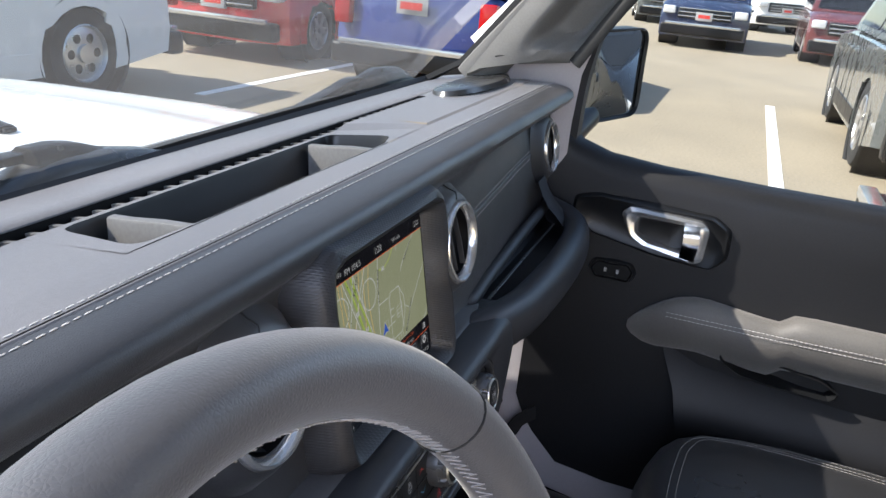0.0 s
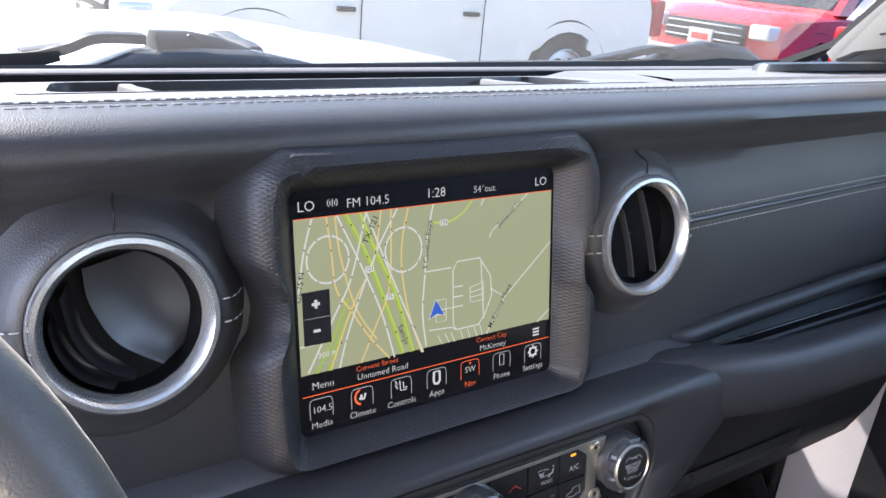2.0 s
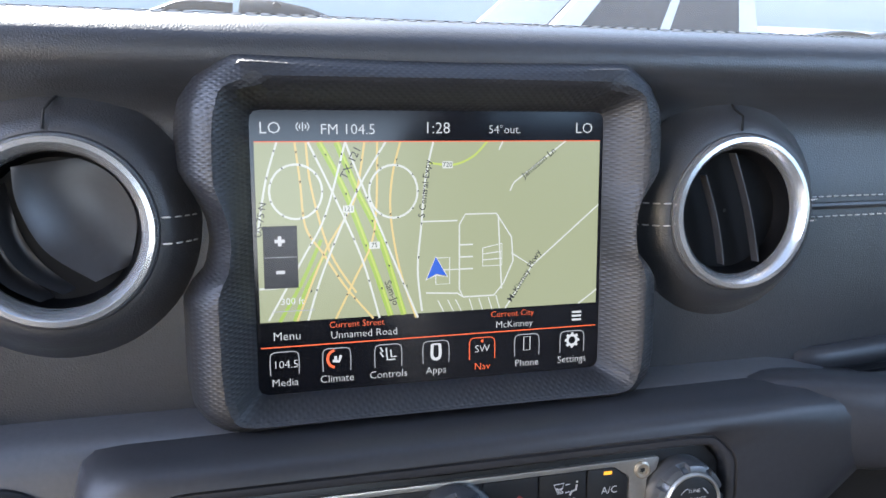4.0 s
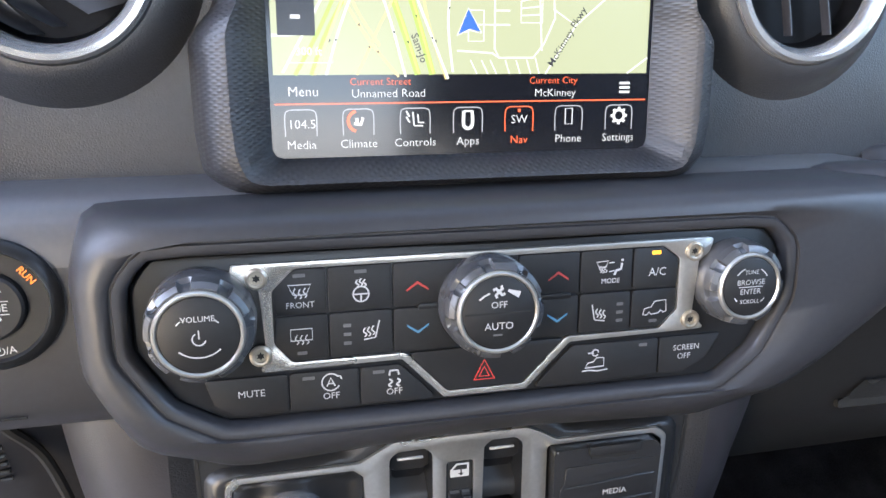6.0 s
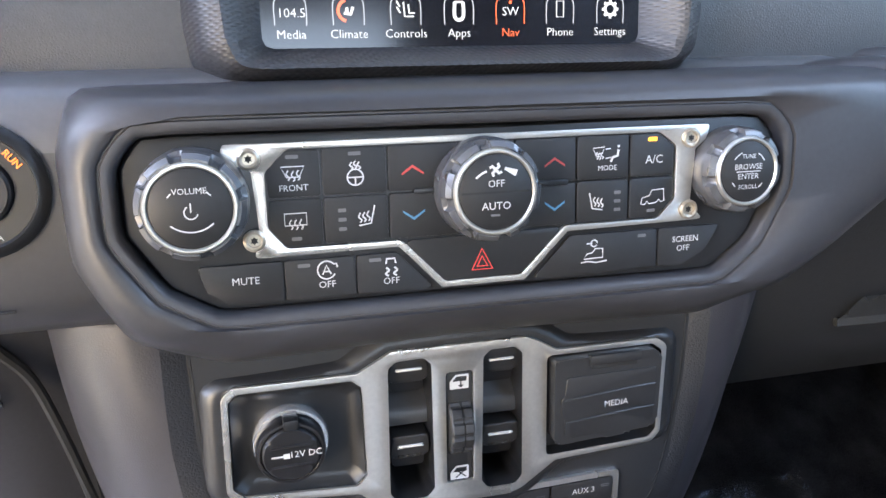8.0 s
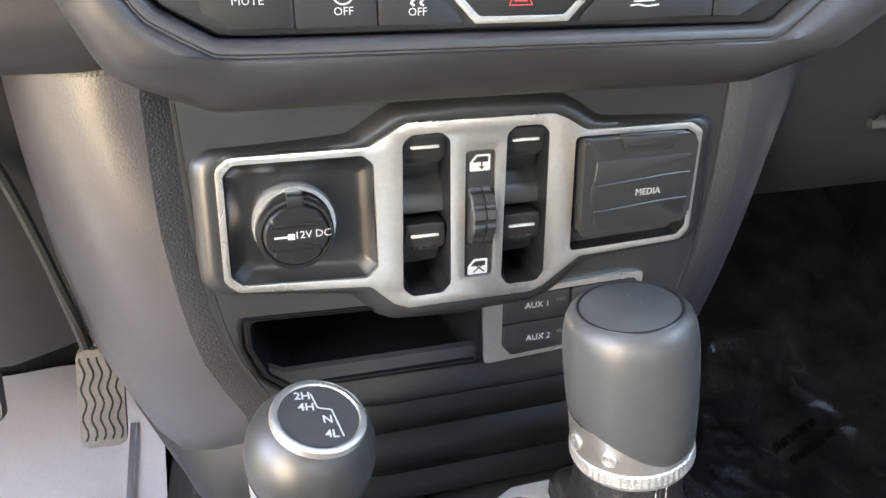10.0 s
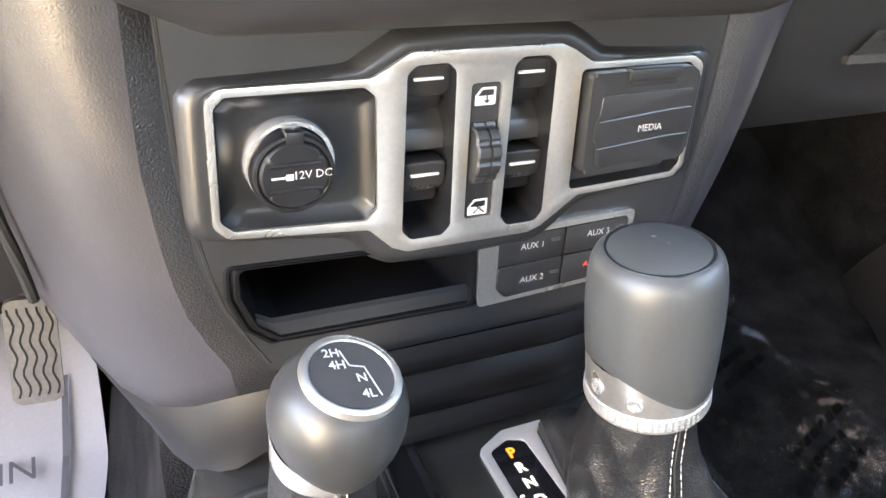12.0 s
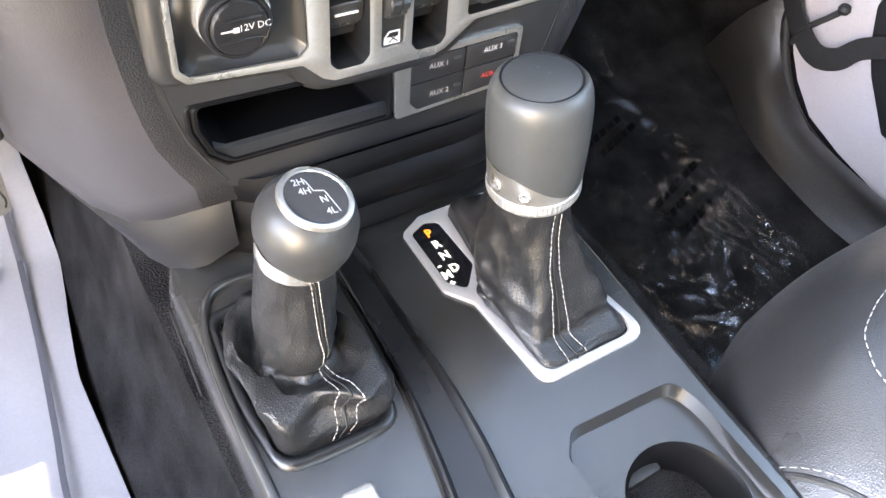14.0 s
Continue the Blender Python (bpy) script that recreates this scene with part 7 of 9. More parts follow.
bm = bmesh.new()
sweep(bm, [SWM @ Vector((0, 0, -0.03)), SWM @ Vector((0, 0, -0.2))], disc(0.035, 20))
part("column", bm, M_PLASTIC, steering)

# ---- floor, mats and paper ----
bm = bmesh.new()
N = 24
rows = []
for j in range(N + 1):
    y = 0.6 - 2.6 * j / N
    rows.append([Vector((-0.74 + 1.48 * i / N, y, -0.672 + max(0.0, y - 0.2) * 0.5)) for i in range(N + 1)])
loft(bm, rows, closed=False)
solid("floor", bm, M_CARPET, "dark charcoal carpeted cabin floor", "floor", kind="structure")
bm = bmesh.new()
tun = [(-0.21, -0.672), (-0.185, -0.62), (-0.165, -0.54), (-0.155, -0.47), (0.155, -0.47), (0.165, -0.54), (0.185, -0.62), (0.21, -0.672)]
loft(bm, [[Vector((x * k, y, z)) for x, z in tun] for y, k in ((0.6, 0.98), (0.3, 0.94), (0.1, 0.95), (0.0, 0.97), (-0.4, 0.97), (-1.2, 0.97))], closed=False)
solid("transmission_tunnel", bm, M_CARPET, "dark carpeted hump under the centre console", "floor", kind="structure", smooth=60)


def crumpled(x0, x1, y0, y1, z, nx, ny, amp, scale, seed, edge=0.0):
    bm = bmesh.new()
    g = []
    for j in range(ny + 1):
        row = []
        for i in range(nx + 1):
            x, y = x0 + (x1 - x0) * i / nx, y0 + (y1 - y0) * j / ny
            h = amp * noise.fractal(Vector((x * scale, y * scale, seed)), 0.7, 2.1, 4)
            ex = edge * noise.noise(Vector((x * 6, y * 6, seed + 3)))
            row.append(bm.verts.new((x + ex, y + ex, z + max(0.0005, amp + h) + max(0, y - 0.2) * 0.5)))
        g.append(row)
    for j in range(ny):
        for i in range(nx):
            bm.faces.new((g[j][i], g[j][i + 1], g[j + 1][i + 1], g[j + 1][i]))
    return bm


solid("floor_mat", crumpled(0.2, 0.62, -0.4, 0.24, -0.67, 30, 40, 0.002, 9, 2.0, 0.002), M_CARPET, "black ribbed passenger floor mat on the carpet", "mat", smooth=60)
bm = crumpled(0.2, 0.512, -0.36, 0.26, -0.66, 110, 200, 0.003, 11, 7.0, 0.01)
for v in bm.verts:
    p = v.co
    heap = math.exp(-((p.x - 0.43) / 0.085) ** 2 - ((p.y + 0.1) / 0.12) ** 2)
    r = 1 - abs(noise.noise(Vector((p.x * 19, p.y * 15, 3.3)))) * 2.2
    r2 = 1 - abs(noise.noise(Vector((p.x * 46 + 4 * p.y, p.y * 38, 9.1)))) * 2.2
    edge = max(0.0, (p.x - 0.47) / 0.04)
    v.co.z += (0.0004 + 0.012 * heap + 0.004 * edge) * max(0, r) + (0.0003 + 0.005 * heap + 0.002 * edge) * max(0, r2)
film = solid("protective_film", bm, M_FILM, "crinkled clear plastic film lying on the passenger mat", "film", smooth=70)
rng = random.Random(31)
for k, (x, y, n) in enumerate(((0.4, 0.115, 5), (0.405, 0.095, 5), (0.41, 0.0, 6), (0.405, -0.022, 5), (0.415, -0.044, 4), (0.3, 0.16, 4), (0.305, 0.14, 4))):
    bm = bmesh.new()
    for i in range(n):
        w = rng.uniform(0.009, 0.017)
        bm.faces.new([bm.verts.new((x + a, y + b + a * 0.35, -0.6632)) for a, b in ((0, 0), (w, 0), (w + 0.003, 0.009), (0.003, 0.009))])
        x += w + 0.004
        y += (w + 0.004) * 0.35
    tagged(part("printed_line", bm, M_FILMINK, film, "faded dark print"), kind="stuff")
paper_sheet = crumpled(-0.62, -0.205, -0.45, 0.33, -0.668, 40, 60, 0.006, 5, 12.0, 0.004)
for v in paper_sheet.verts:
    bend = min(1.0, max(0.0, (v.co.y - 0.07) / 0.12))
    v.co.x += 0.017 * bend * (v.co.x + 0.62) / 0.415
    v.co.z += 0.01 * bend + 0.022 * bend * min(1.0, max(0.0, (v.co.x + 0.235) / 0.05)) ** 2 * min(1.0, max(0.0, (v.co.y - 0.15) / 0.15))
paper = solid("paper_mat", paper_sheet, M_PAPER, "white printed paper mat on the driver floor", "paper mat", smooth=70)
bm = bmesh.new()
path = spline([(-0.213, 0.262, 0), (-0.219, 0.2, 0), (-0.226, 0.12, 0), (-0.236, 0.03, 0), (-0.245, -0.06, 0), (-0.25, -0.3, 0)], 8)
for a, b in zip(path, path[1:]):
    zz = lambda p: -0.6565 + max(0, p.y - 0.2) * 0.5 + 0.01 * min(1.0, max(0.0, (p.y - 0.07) / 0.12)) + 0.004 * min(1.0, max(0.0, (p.y - 0.15) / 0.1))
    bm.faces.new([bm.verts.new(v) for v in ((a.x - 0.0025, a.y, zz(a)), (a.x + 0.0025, a.y, zz(a)), (b.x + 0.0025, b.y, zz(b)), (b.x - 0.0025, b.y, zz(b)))])
part("printed_line", bm, M_INK, paper, smooth=0)
lettering("G IN", 0.03, M_INK, paper, pose(-0.27, 0.193, -0.6435, 9), "lettering")


# ---- seats ----
def seat(x, label):
    s = thing("car_seat", label, "seat", "front seats")

    def cushion_ring(y, hw, zt, zb, crown):
        ring = []
        for i in range(41):
            u = -1 + 2 * i / 40
            e = abs(u) ** 6
            ring.append(Vector((x + hw * u, y, zt + crown * (abs(u) ** 3) * 1.0 - (zt - zb) * 0.55 * e)))
        for i in range(12):
            u = 1 - 2 * (i + 0.5) / 12
            ring.append(Vector((x + hw * 0.88 * u, y, zb)))
        return ring

    bm = bmesh.new()
    shape = ((-0.209, 0.13, -0.466, -0.52, 0.0), (-0.2115, 0.152, -0.443, -0.53, 0.001), (-0.22, 0.18, -0.416, -0.535, 0.002), (-0.236, 0.222, -0.396, -0.54, 0.004), (-0.258, 0.252, -0.386, -0.54, 0.007), (-0.292, 0.272, -0.38, -0.54, 0.011), (-0.345, 0.28, -0.377, -0.54, 0.016), (-0.42, 0.284, -0.377, -0.54, 0.019), (-0.55, 0.284, -0.382, -0.54, 0.024), (-0.75, 0.28, -0.395, -0.54, 0.026), (-0.82, 0.26, -0.4, -0.54, 0.02))
    rings = [cushion_ring(*row) for row in shape]
    loft(bm, rings, caps=(True, True))
    cu = part("cushion", bm, M_SEAT, s, smooth=75)

    def on_top(px, py):
        """A point of the cushion's top, a thread's width above it."""
        (ya, ha, za, ba, ca), (yb, hb, zb, bb, cb) = next(((r0, r1) for r0, r1 in zip(shape, shape[1:]) if py >= r1[0]), shape[-2:])
        f = min(1.0, max(0.0, (py - ya) / (yb - ya)))
        hw, zt, low, crown = ha + (hb - ha) * f, za + (zb - za) * f, ba + (bb - ba) * f, ca + (cb - ca) * f
        u = min(1.0, abs(px - x) / hw)
        return Vector((px, py, zt + crown * u ** 3 - (zt - low) * 0.55 * u ** 6 + 0.0006))

    bm = bmesh.new()
    for off in (0.0, 0.011):
        half = [(0.205 - off, -0.6), (0.207 - off, -0.42), (0.204 - off, -0.315), (0.192 - off, -0.285 - off * 0.5), (0.173 - off * 0.6, -0.272 - off), (0.14, -0.263 - off), (0.07, -0.257 - off), (0.0, -0.256 - off)]
        path = spline([(x - a, b, 0) for a, b in half] + [(x + a, b, 0) for a, b in half[-2::-1]], 8)
        stitches(bm, [on_top(p.x, p.y) for p in path], 0.0045, 0.0016, 0.0005)
    for sgn in (-1, 1):
        side = spline([(x + sgn * a, b, 0) for a, b in ((0.283, -0.314), (0.275, -0.301), (0.265, -0.303), (0.254, -0.318), (0.246, -0.345), (0.242, -0.4), (0.24, -0.6))], 8)
        stitches(bm, [on_top(p.x, p.y) for p in side], 0.0045, 0.0016, 0.0004)
    tagged(part("cushion_stitching", bm, M_CREAM, cu, "rows of pale thread"), kind="stuff")
    for sgn in (-1, 1):
        bm = bmesh.new()
        side = spline([(x + sgn * a, b, 0) for a, b in ((0.278, -0.312), (0.271, -0.3075), (0.264, -0.309), (0.2565, -0.322), (0.25, -0.347), (0.246, -0.4), (0.244, -0.6))], 8)
        sweep(bm, [on_top(p.x, p.y) - Vector((0, 0, 0.0004)) for p in side], disc(0.0022, 8))
        part("cushion_piping", bm, M_SEAT, cu, "raised leather seam of the bolster")
    bm = bmesh.new()
    box(bm, x - 0.2, x + 0.2, -0.78, -0.35, -0.665, -0.545, 0.02)
    part("seat_base", bm, M_PLASTIC, s)
    bm = bmesh.new()
    rings = []
    for z, y, hw, t in ((-0.4, -0.8, 0.24, 0.06), (-0.3, -0.82, 0.25, 0.065), (-0.05, -0.87, 0.25, 0.065), (0.15, -0.92, 0.22, 0.055), (0.22, -0.94, 0.17, 0.04)):
        rings.append([Vector((x + hw * math.copysign(abs(math.cos(a)) ** 0.45, math.cos(a)), y + t * math.copysign(abs(math.sin(a)) ** 0.6, math.sin(a)), z)) for a in [2 * math.pi * i / 36 for i in range(36)]])
    loft(bm, rings, caps=(True, True))
    part("backrest", bm, M_SEAT, s, smooth=70)
    bm = bmesh.new()
    box(bm, x - 0.12, x + 0.12, -1.02, -0.92, 0.27, 0.42, 0.035, 4)
    part("headrest", bm, M_SEAT, s)
    for dx in (-0.05, 0.05):
        bm = bmesh.new()
        sweep(bm, [(x + dx, -0.95, 0.2), (x + dx, -0.97, 0.3)], disc(0.006, 8))
        part("headrest_post", bm, M_CHROME, s)
    return s


seat(0.37, "black leather passenger seat with pale stitching")
seat(-0.44, "black leather driver seat with pale stitching")

# ---- passenger door ----
door = thing("passenger_door", "closed black passenger door with a sunlit padded armrest", "car door")
XD = 0.715
bm = bmesh.new()
sill = [(0.03, 0.03), (0.012, 0.008), (-0.01, -0.008), (-0.06, -0.024), (-0.15, -0.032), (-0.3, -0.036), (-0.6, -0.038), (-1.05, -0.04)]
skin = []
for y, zt in sill:
    low = -0.48 if y > 0.02 else (-0.52 if y > 0.0 else (-0.55 if y > -0.02 else (-0.6 if y > -0.1 else -0.61)))
    col = [Vector((XD + 0.05, y, zt)), Vector((XD + 0.02, y, zt + 0.001)), Vector((XD + 0.006, y, zt - 0.008)), Vector((XD, y, zt - 0.03))]
    for f in (0.1, 0.2, 0.3, 0.4, 0.5, 0.62, 0.75, 0.88, 1.0):
        z = zt - 0.03 + (low - zt + 0.03) * f
        col.append(Vector((XD - 0.012 * math.sin(min(1, f * 2.2) * math.pi / 2) - 0.012 * max(0, f - 0.55), y, z)))
    col.append(Vector((XD + 0.06, y, low)))
    skin.append(col)
loft(bm, skin, closed=False)
part("inner_panel", bm, M_DOOR, door, smooth=50)
bm = bmesh.new()
box(bm, XD + 0.062, XD + 0.085, -1.06, 0.03, -0.66, -0.045, 0.008)
part("outer_skin", bm, M_WHITEPAINT, door, "white painted outer door skin")
# handle pod
bm = bmesh.new()
pod = rpoly([(-0.022, -0.092), (-0.06, -0.083), (-0.24, -0.088), (-0.268, -0.105), (-0.27, -0.15), (-0.25, -0.172), (-0.16, -0.166), (-0.06, -0.148), (-0.022, -0.128)], 0.012, 5)
pc2 = (-0.15, -0.125)
PD = star(pod, *pc2, 100)
at_x = lambda poly, x: [Vector((x, y, z)) for y, z in poly]
loft(bm, [at_x(shrunk(PD, *pc2, -0.004), XD - 0.002), at_x(PD, XD - 0.014), at_x(shrunk(PD, *pc2, 0.003), XD - 0.0155), at_x(shrunk(PD, *pc2, 0.006), XD - 0.0135)], caps=(False, True))
pod_p = part("handle_pod", bm, M_SATIN, door, smooth=50)
bm = bmesh.new()
ho = star(rpoly([(-0.1, -0.1), (-0.115, -0.089), (-0.225, -0.094), (-0.238, -0.105), (-0.236, -0.158), (-0.222, -0.164), (-0.14, -0.15), (-0.118, -0.138)], 0.012, 5), -0.17, -0.125, 90)
hi = star(rpoly([(-0.128, -0.106), (-0.205, -0.106), (-0.208, -0.148), (-0.15, -0.141), (-0.13, -0.13)], 0.008, 5), -0.17, -0.125, 90)
loft(bm, [at_x(ho, XD - 0.012), at_x(ho, XD - 0.024), at_x(mixed(ho, hi, 0.3), XD - 0.029), at_x(mixed(ho, hi, 0.75), XD - 0.027), at_x(hi, XD - 0.02), at_x(shrunk(hi, -0.17, -0.125, 0.002), XD - 0.008)])
part("handle_frame", bm, M_CHROME, pod_p, "satin chrome handle surround")
bm = bmesh.new()
loft(bm, [at_x(hi, XD - 0.012), at_x(shrunk(hi, -0.17, -0.125, 0.006), XD - 0.002)], caps=(False, True))
part("handle_cup", bm, M_SATIN, pod_p)
bm = bmesh.new()
sweep(bm, spline([(XD - 0.03, -0.212, -0.1), (XD - 0.034, -0.214, -0.127), (XD - 0.03, -0.212, -0.155)], 6), [(0.012, 0.004), (-0.012, 0.004), (-0.012, -0.004), (0.012, -0.004)], up=(1, 0, 0))
part("release_lever", bm, M_BRIGHT, pod_p, "bright chrome release lever")
bm = bmesh.new()
lk = star(rpoly([(-0.072, -0.192), (-0.128, -0.19), (-0.137, -0.204), (-0.13, -0.221), (-0.072, -0.222), (-0.063, -0.207)], 0.008, 4), -0.1, -0.206, 60)
loft(bm, [at_x(shrunk(lk, -0.1, -0.206, -0.004), XD - 0.009), at_x(shrunk(lk, -0.1, -0.206, -0.002), XD - 0.0165), at_x(shrunk(lk, -0.1, -0.206, 0.001), XD - 0.0165), at_x(shrunk(lk, -0.1, -0.206, 0.003), XD - 0.0125), at_x(shrunk(lk, -0.1, -0.206, 0.005), XD - 0.0155)], caps=(False, True))
lkp = part("lock_switch", bm, M_SATIN, door)
for y in (-0.09, -0.11):
    bm = bmesh.new()
    box(bm, XD - 0.0175, XD - 0.0145, y - 0.0022, y + 0.0022, -0.2095, -0.2025, 0.0005, 1)
    part("lock_mark", bm, M_MARK, lkp)
# armrest: padded top, stitched, over a pull cup
bm = bmesh.new()
sec = [(0.0, 0.012), (-0.022, 0.016), (-0.036, 0.012), (-0.044, 0.0), (-0.046, -0.02), (-0.04, -0.045), (-0.025, -0.07), (0.0, -0.085)]
rows = []
for y, dz, k in ((-0.14, -0.055, 0.05), (-0.15, -0.044, 0.3), (-0.168, -0.03, 0.6), (-0.19, -0.016, 0.82), (-0.212, -0.005, 0.94), (-0.235, 0.001, 0.99), (-0.26, 0.002, 1.0), (-0.31, -0.004, 1.0), (-0.345, -0.008, 1.0), (-0.368, -0.009, 1.0), (-0.388, 0.006, 1.02), (-0.42, 0.008, 1.02), (-0.5, 0.008, 1.02), (-0.9, 0.006, 1.02)):
    rows.append([Vector((XD - 0.01 + s * k, y, -0.235 + dz + u * min(1.0, 0.12 + k * 0.9))) for s, u in sec])
loft(bm, rows, closed=False)
arm = part("armrest", bm, M_ARM, door, "charcoal leather padded armrest", smooth=60)
bm = bmesh.new()
for z in (-0.001, -0.008):
    stitches(bm, [(XD - 0.056, -0.2, -0.239 + z), (XD - 0.057, -0.4, -0.237 + z), (XD - 0.058, -0.9, -0.229 + z)], 0.0052, 0.0016, 0.0006, (-0.0006, 0, 0))
tagged(part("armrest_stitching", bm, M_STITCH, arm, "two rows of pale thread"), kind="stuff")
bm = bmesh.new()
pk = star(rpoly([(-0.29, -0.285), (-0.44, -0.302), (-0.475, -0.32), (-0.46, -0.334), (-0.33, -0.325), (-0.3, -0.31)], 0.01, 4), -0.38, -0.31, 70)
loft(bm, [at_x(shrunk(pk, -0.38, -0.31, -0.004), XD - 0.038), at_x(pk, XD - 0.041), at_x(shrunk(pk, -0.38, -0.31, 0.003), XD - 0.03), at_x(shrunk(pk, -0.38, -0.31, 0.006), XD - 0.016)], caps=(False, True))
part("pull_cup", bm, M_SATIN, door)
bm = bmesh.new()
loft(bm, [[Vector((XD - 0.012 - k, y, z)) for y, z in ((-0.2, -0.31), (-0.27, -0.34), (-0.5, -0.355), (-0.95, -0.36))] for k, z0 in ((0.0, 0), )] + [[Vector((XD - 0.05, y, z - 0.04)) for y, z in ((-0.235, -0.335), (-0.3, -0.348), (-0.5, -0.365), (-0.95, -0.37))], [Vector((XD - 0.055, y, z - 0.1)) for y, z in ((-0.255, -0.36), (-0.32, -0.38), (-0.5, -0.4), (-0.95, -0.4))], [Vector((XD - 0.02, y, z - 0.16)) for y, z in ((-0.25, -0.36), (-0.32, -0.38), (-0.5, -0.4), (-0.95, -0.4))]], closed=False)
part("map_pocket", bm, M_DOOR, door, smooth=60)
# window frame and glass
bm = bmesh.new()
sweep(bm, spline([(XD + 0.03, 0.01, -0.01), (XD + 0.03, 0.005, 0.1), (XD + 0.028, -0.02, 0.2), (XD + 0.025, -0.092, 0.33), (XD + 0.01, -0.17, 0.47), (XD, -0.2, 0.52)], 6), [(0.014, 0.016), (-0.014, 0.016), (-0.014, -0.016), (0.014, -0.016)], up=(1, 0, 0))
sweep(bm, [(XD, -0.2, 0.53), (XD - 0.005, -0.6, 0.55), (XD, -1.05, 0.54)], [(0.014, 0.016), (-0.014, 0.016), (-0.014, -0.016), (0.014, -0.016)], up=(1, 0, 0))
part("window_frame", bm, M_RUBBER, door, "black window frame")
bm = bmesh.new()
bm.faces.new([bm.verts.new(v) for v in ((XD + 0.034, 0.02, 0.0), (XD + 0.03, 0.0, 0.14), (XD + 0.02, -0.19, 0.52), (XD + 0.02, -1.05, 0.54), (XD + 0.036, -1.05, -0.045), (XD + 0.036, -0.1, -0.035))])
gl = part("window_glass", bm, M_WINDOW, door, "clear side window", smooth=0)
gl.visible_shadow = False
# door mirror
bm = bmesh.new()
mo = rpoly([(-0.1, -0.085, 0.02), (0.1, -0.08, 0.03), (0.095, 0.09, 0.03), (-0.1, 0.085, 0.02)], 0.02, 5)
MM = Matrix.Translation((0.965, -0.012, 0.072)) @ Matrix.Rotation(radians(-24), 4, "Z")
ms = star(mo, 0, 0, 80)
loft(bm, [[MM @ Vector((x, y, z)) for x, z in shrunk(ms, 0, 0, d)] for y, d in ((0.0, 0.006), (-0.006, 0.002), (-0.004, 0.0), (0.03, 0.0), (0.07, 0.01), (0.09, 0.04))], caps=(False, True))
mir = part("mirror_housing", bm, M_PLASTIC, door, "black door mirror housing")
bm = bmesh.new()
rim = shrunk(ms, 0, 0, 0.006)
loft(bm, [[MM @ Vector((x * f, 0.0015 - 0.0065 * (1 - f * f), z * f)) for x, z in rim] for f in (1.0, 0.9, 0.8, 0.7, 0.6, 0.5, 0.4, 0.3, 0.2, 0.1, 0.02)], caps=(False, True))
part("mirror_glass", bm, M_MIRROR, mir, "clean bowed mirror glass", smooth=80)
bm = bmesh.new()
sweep(bm, [(0.78, 0.03, -0.03), (0.86, 0.02, -0.01), (0.92, 0.015, 0.0)], disc(0.022, 12))
part("mirror_arm", bm, M_PLASTIC, mir)

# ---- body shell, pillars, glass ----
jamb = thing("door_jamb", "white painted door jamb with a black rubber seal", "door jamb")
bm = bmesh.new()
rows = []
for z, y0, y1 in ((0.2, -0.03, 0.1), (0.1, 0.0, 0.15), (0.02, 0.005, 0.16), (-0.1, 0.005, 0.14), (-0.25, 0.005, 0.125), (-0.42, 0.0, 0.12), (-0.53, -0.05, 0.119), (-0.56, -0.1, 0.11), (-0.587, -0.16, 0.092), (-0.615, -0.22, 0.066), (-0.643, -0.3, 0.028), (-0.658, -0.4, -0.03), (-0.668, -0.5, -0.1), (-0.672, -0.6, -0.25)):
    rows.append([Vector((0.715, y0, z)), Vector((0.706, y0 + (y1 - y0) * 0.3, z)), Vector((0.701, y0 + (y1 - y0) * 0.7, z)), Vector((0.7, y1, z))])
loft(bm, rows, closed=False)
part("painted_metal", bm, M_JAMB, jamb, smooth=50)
bm = bmesh.new()
sweep(bm, spline([(0.699, 0.132, -0.1), (0.699, 0.126, -0.38), (0.698, 0.126, -0.53), (0.696, 0.112, -0.572), (0.694, 0.086, -0.607), (0.692, 0.05, -0.638), (0.69, 0.0, -0.658), (0.69, -0.1, -0.672)], 8), disc(0.006, 12))
part("rubber_seal", bm, M_RUBBER, jamb, "thick black rubber seal")
scuff = []
for (xi, yi), (xo, yo, zo) in (((0.69, 0.21), (0.697, 0.135, -0.53)), ((0.668, 0.135), (0.694, 0.1, -0.588)), ((0.636, 0.084), (0.69, 0.058, -0.63)), ((0.612, 0.03), (0.688, 0.012, -0.65)), ((0.602, -0.017), (0.686, -0.03, -0.654)), ((0.59, -0.094), (0.684, -0.1, -0.656)), ((0.594, -0.16), (0.684, -0.17, -0.656)), ((0.6, -0.4), (0.684, -0.4, -0.656)), ((0.6, -1.0), (0.684, -1.0, -0.656))):
    zi = -0.668 + max(0.0, yi - 0.2) * 0.5
    a, b = Vector((xi, yi, zi)), Vector((xo, yo, zo))
    scuff.append([a, a.lerp(b, 0.06) + Vector((0, 0, 0.008)), a.lerp(b, 0.25) + Vector((-0.003, 0, 0.018)), a.lerp(b, 0.5) + Vector((-0.004, 0, 0.024)), a.lerp(b, 0.78) + Vector((-0.003, 0, 0.016)), b])
bm = bmesh.new()
loft(bm, scuff, closed=False)
solid("trim_sill_cover", bm, M_SILLTRIM, "charcoal plastic sill cover beside the mat, browned as if warmly lit", "sill", kind="structure", smooth=60)
strap = thing("door_check_strap", "black webbing door check strap with a hook", "strap")
bm = bmesh.new()
sweep(bm, spline([(0.69, 0.15, -0.495), (0.68, 0.122, -0.518), (0.672, 0.088, -0.54), (0.668, 0.052, -0.553), (0.67, 0.026, -0.543), (0.68, 0.012, -0.522), (0.7, -0.012, -0.508)], 8), [(0.0015, 0.014), (-0.0015, 0.014), (-0.0015, -0.014), (0.0015, -0.014)])
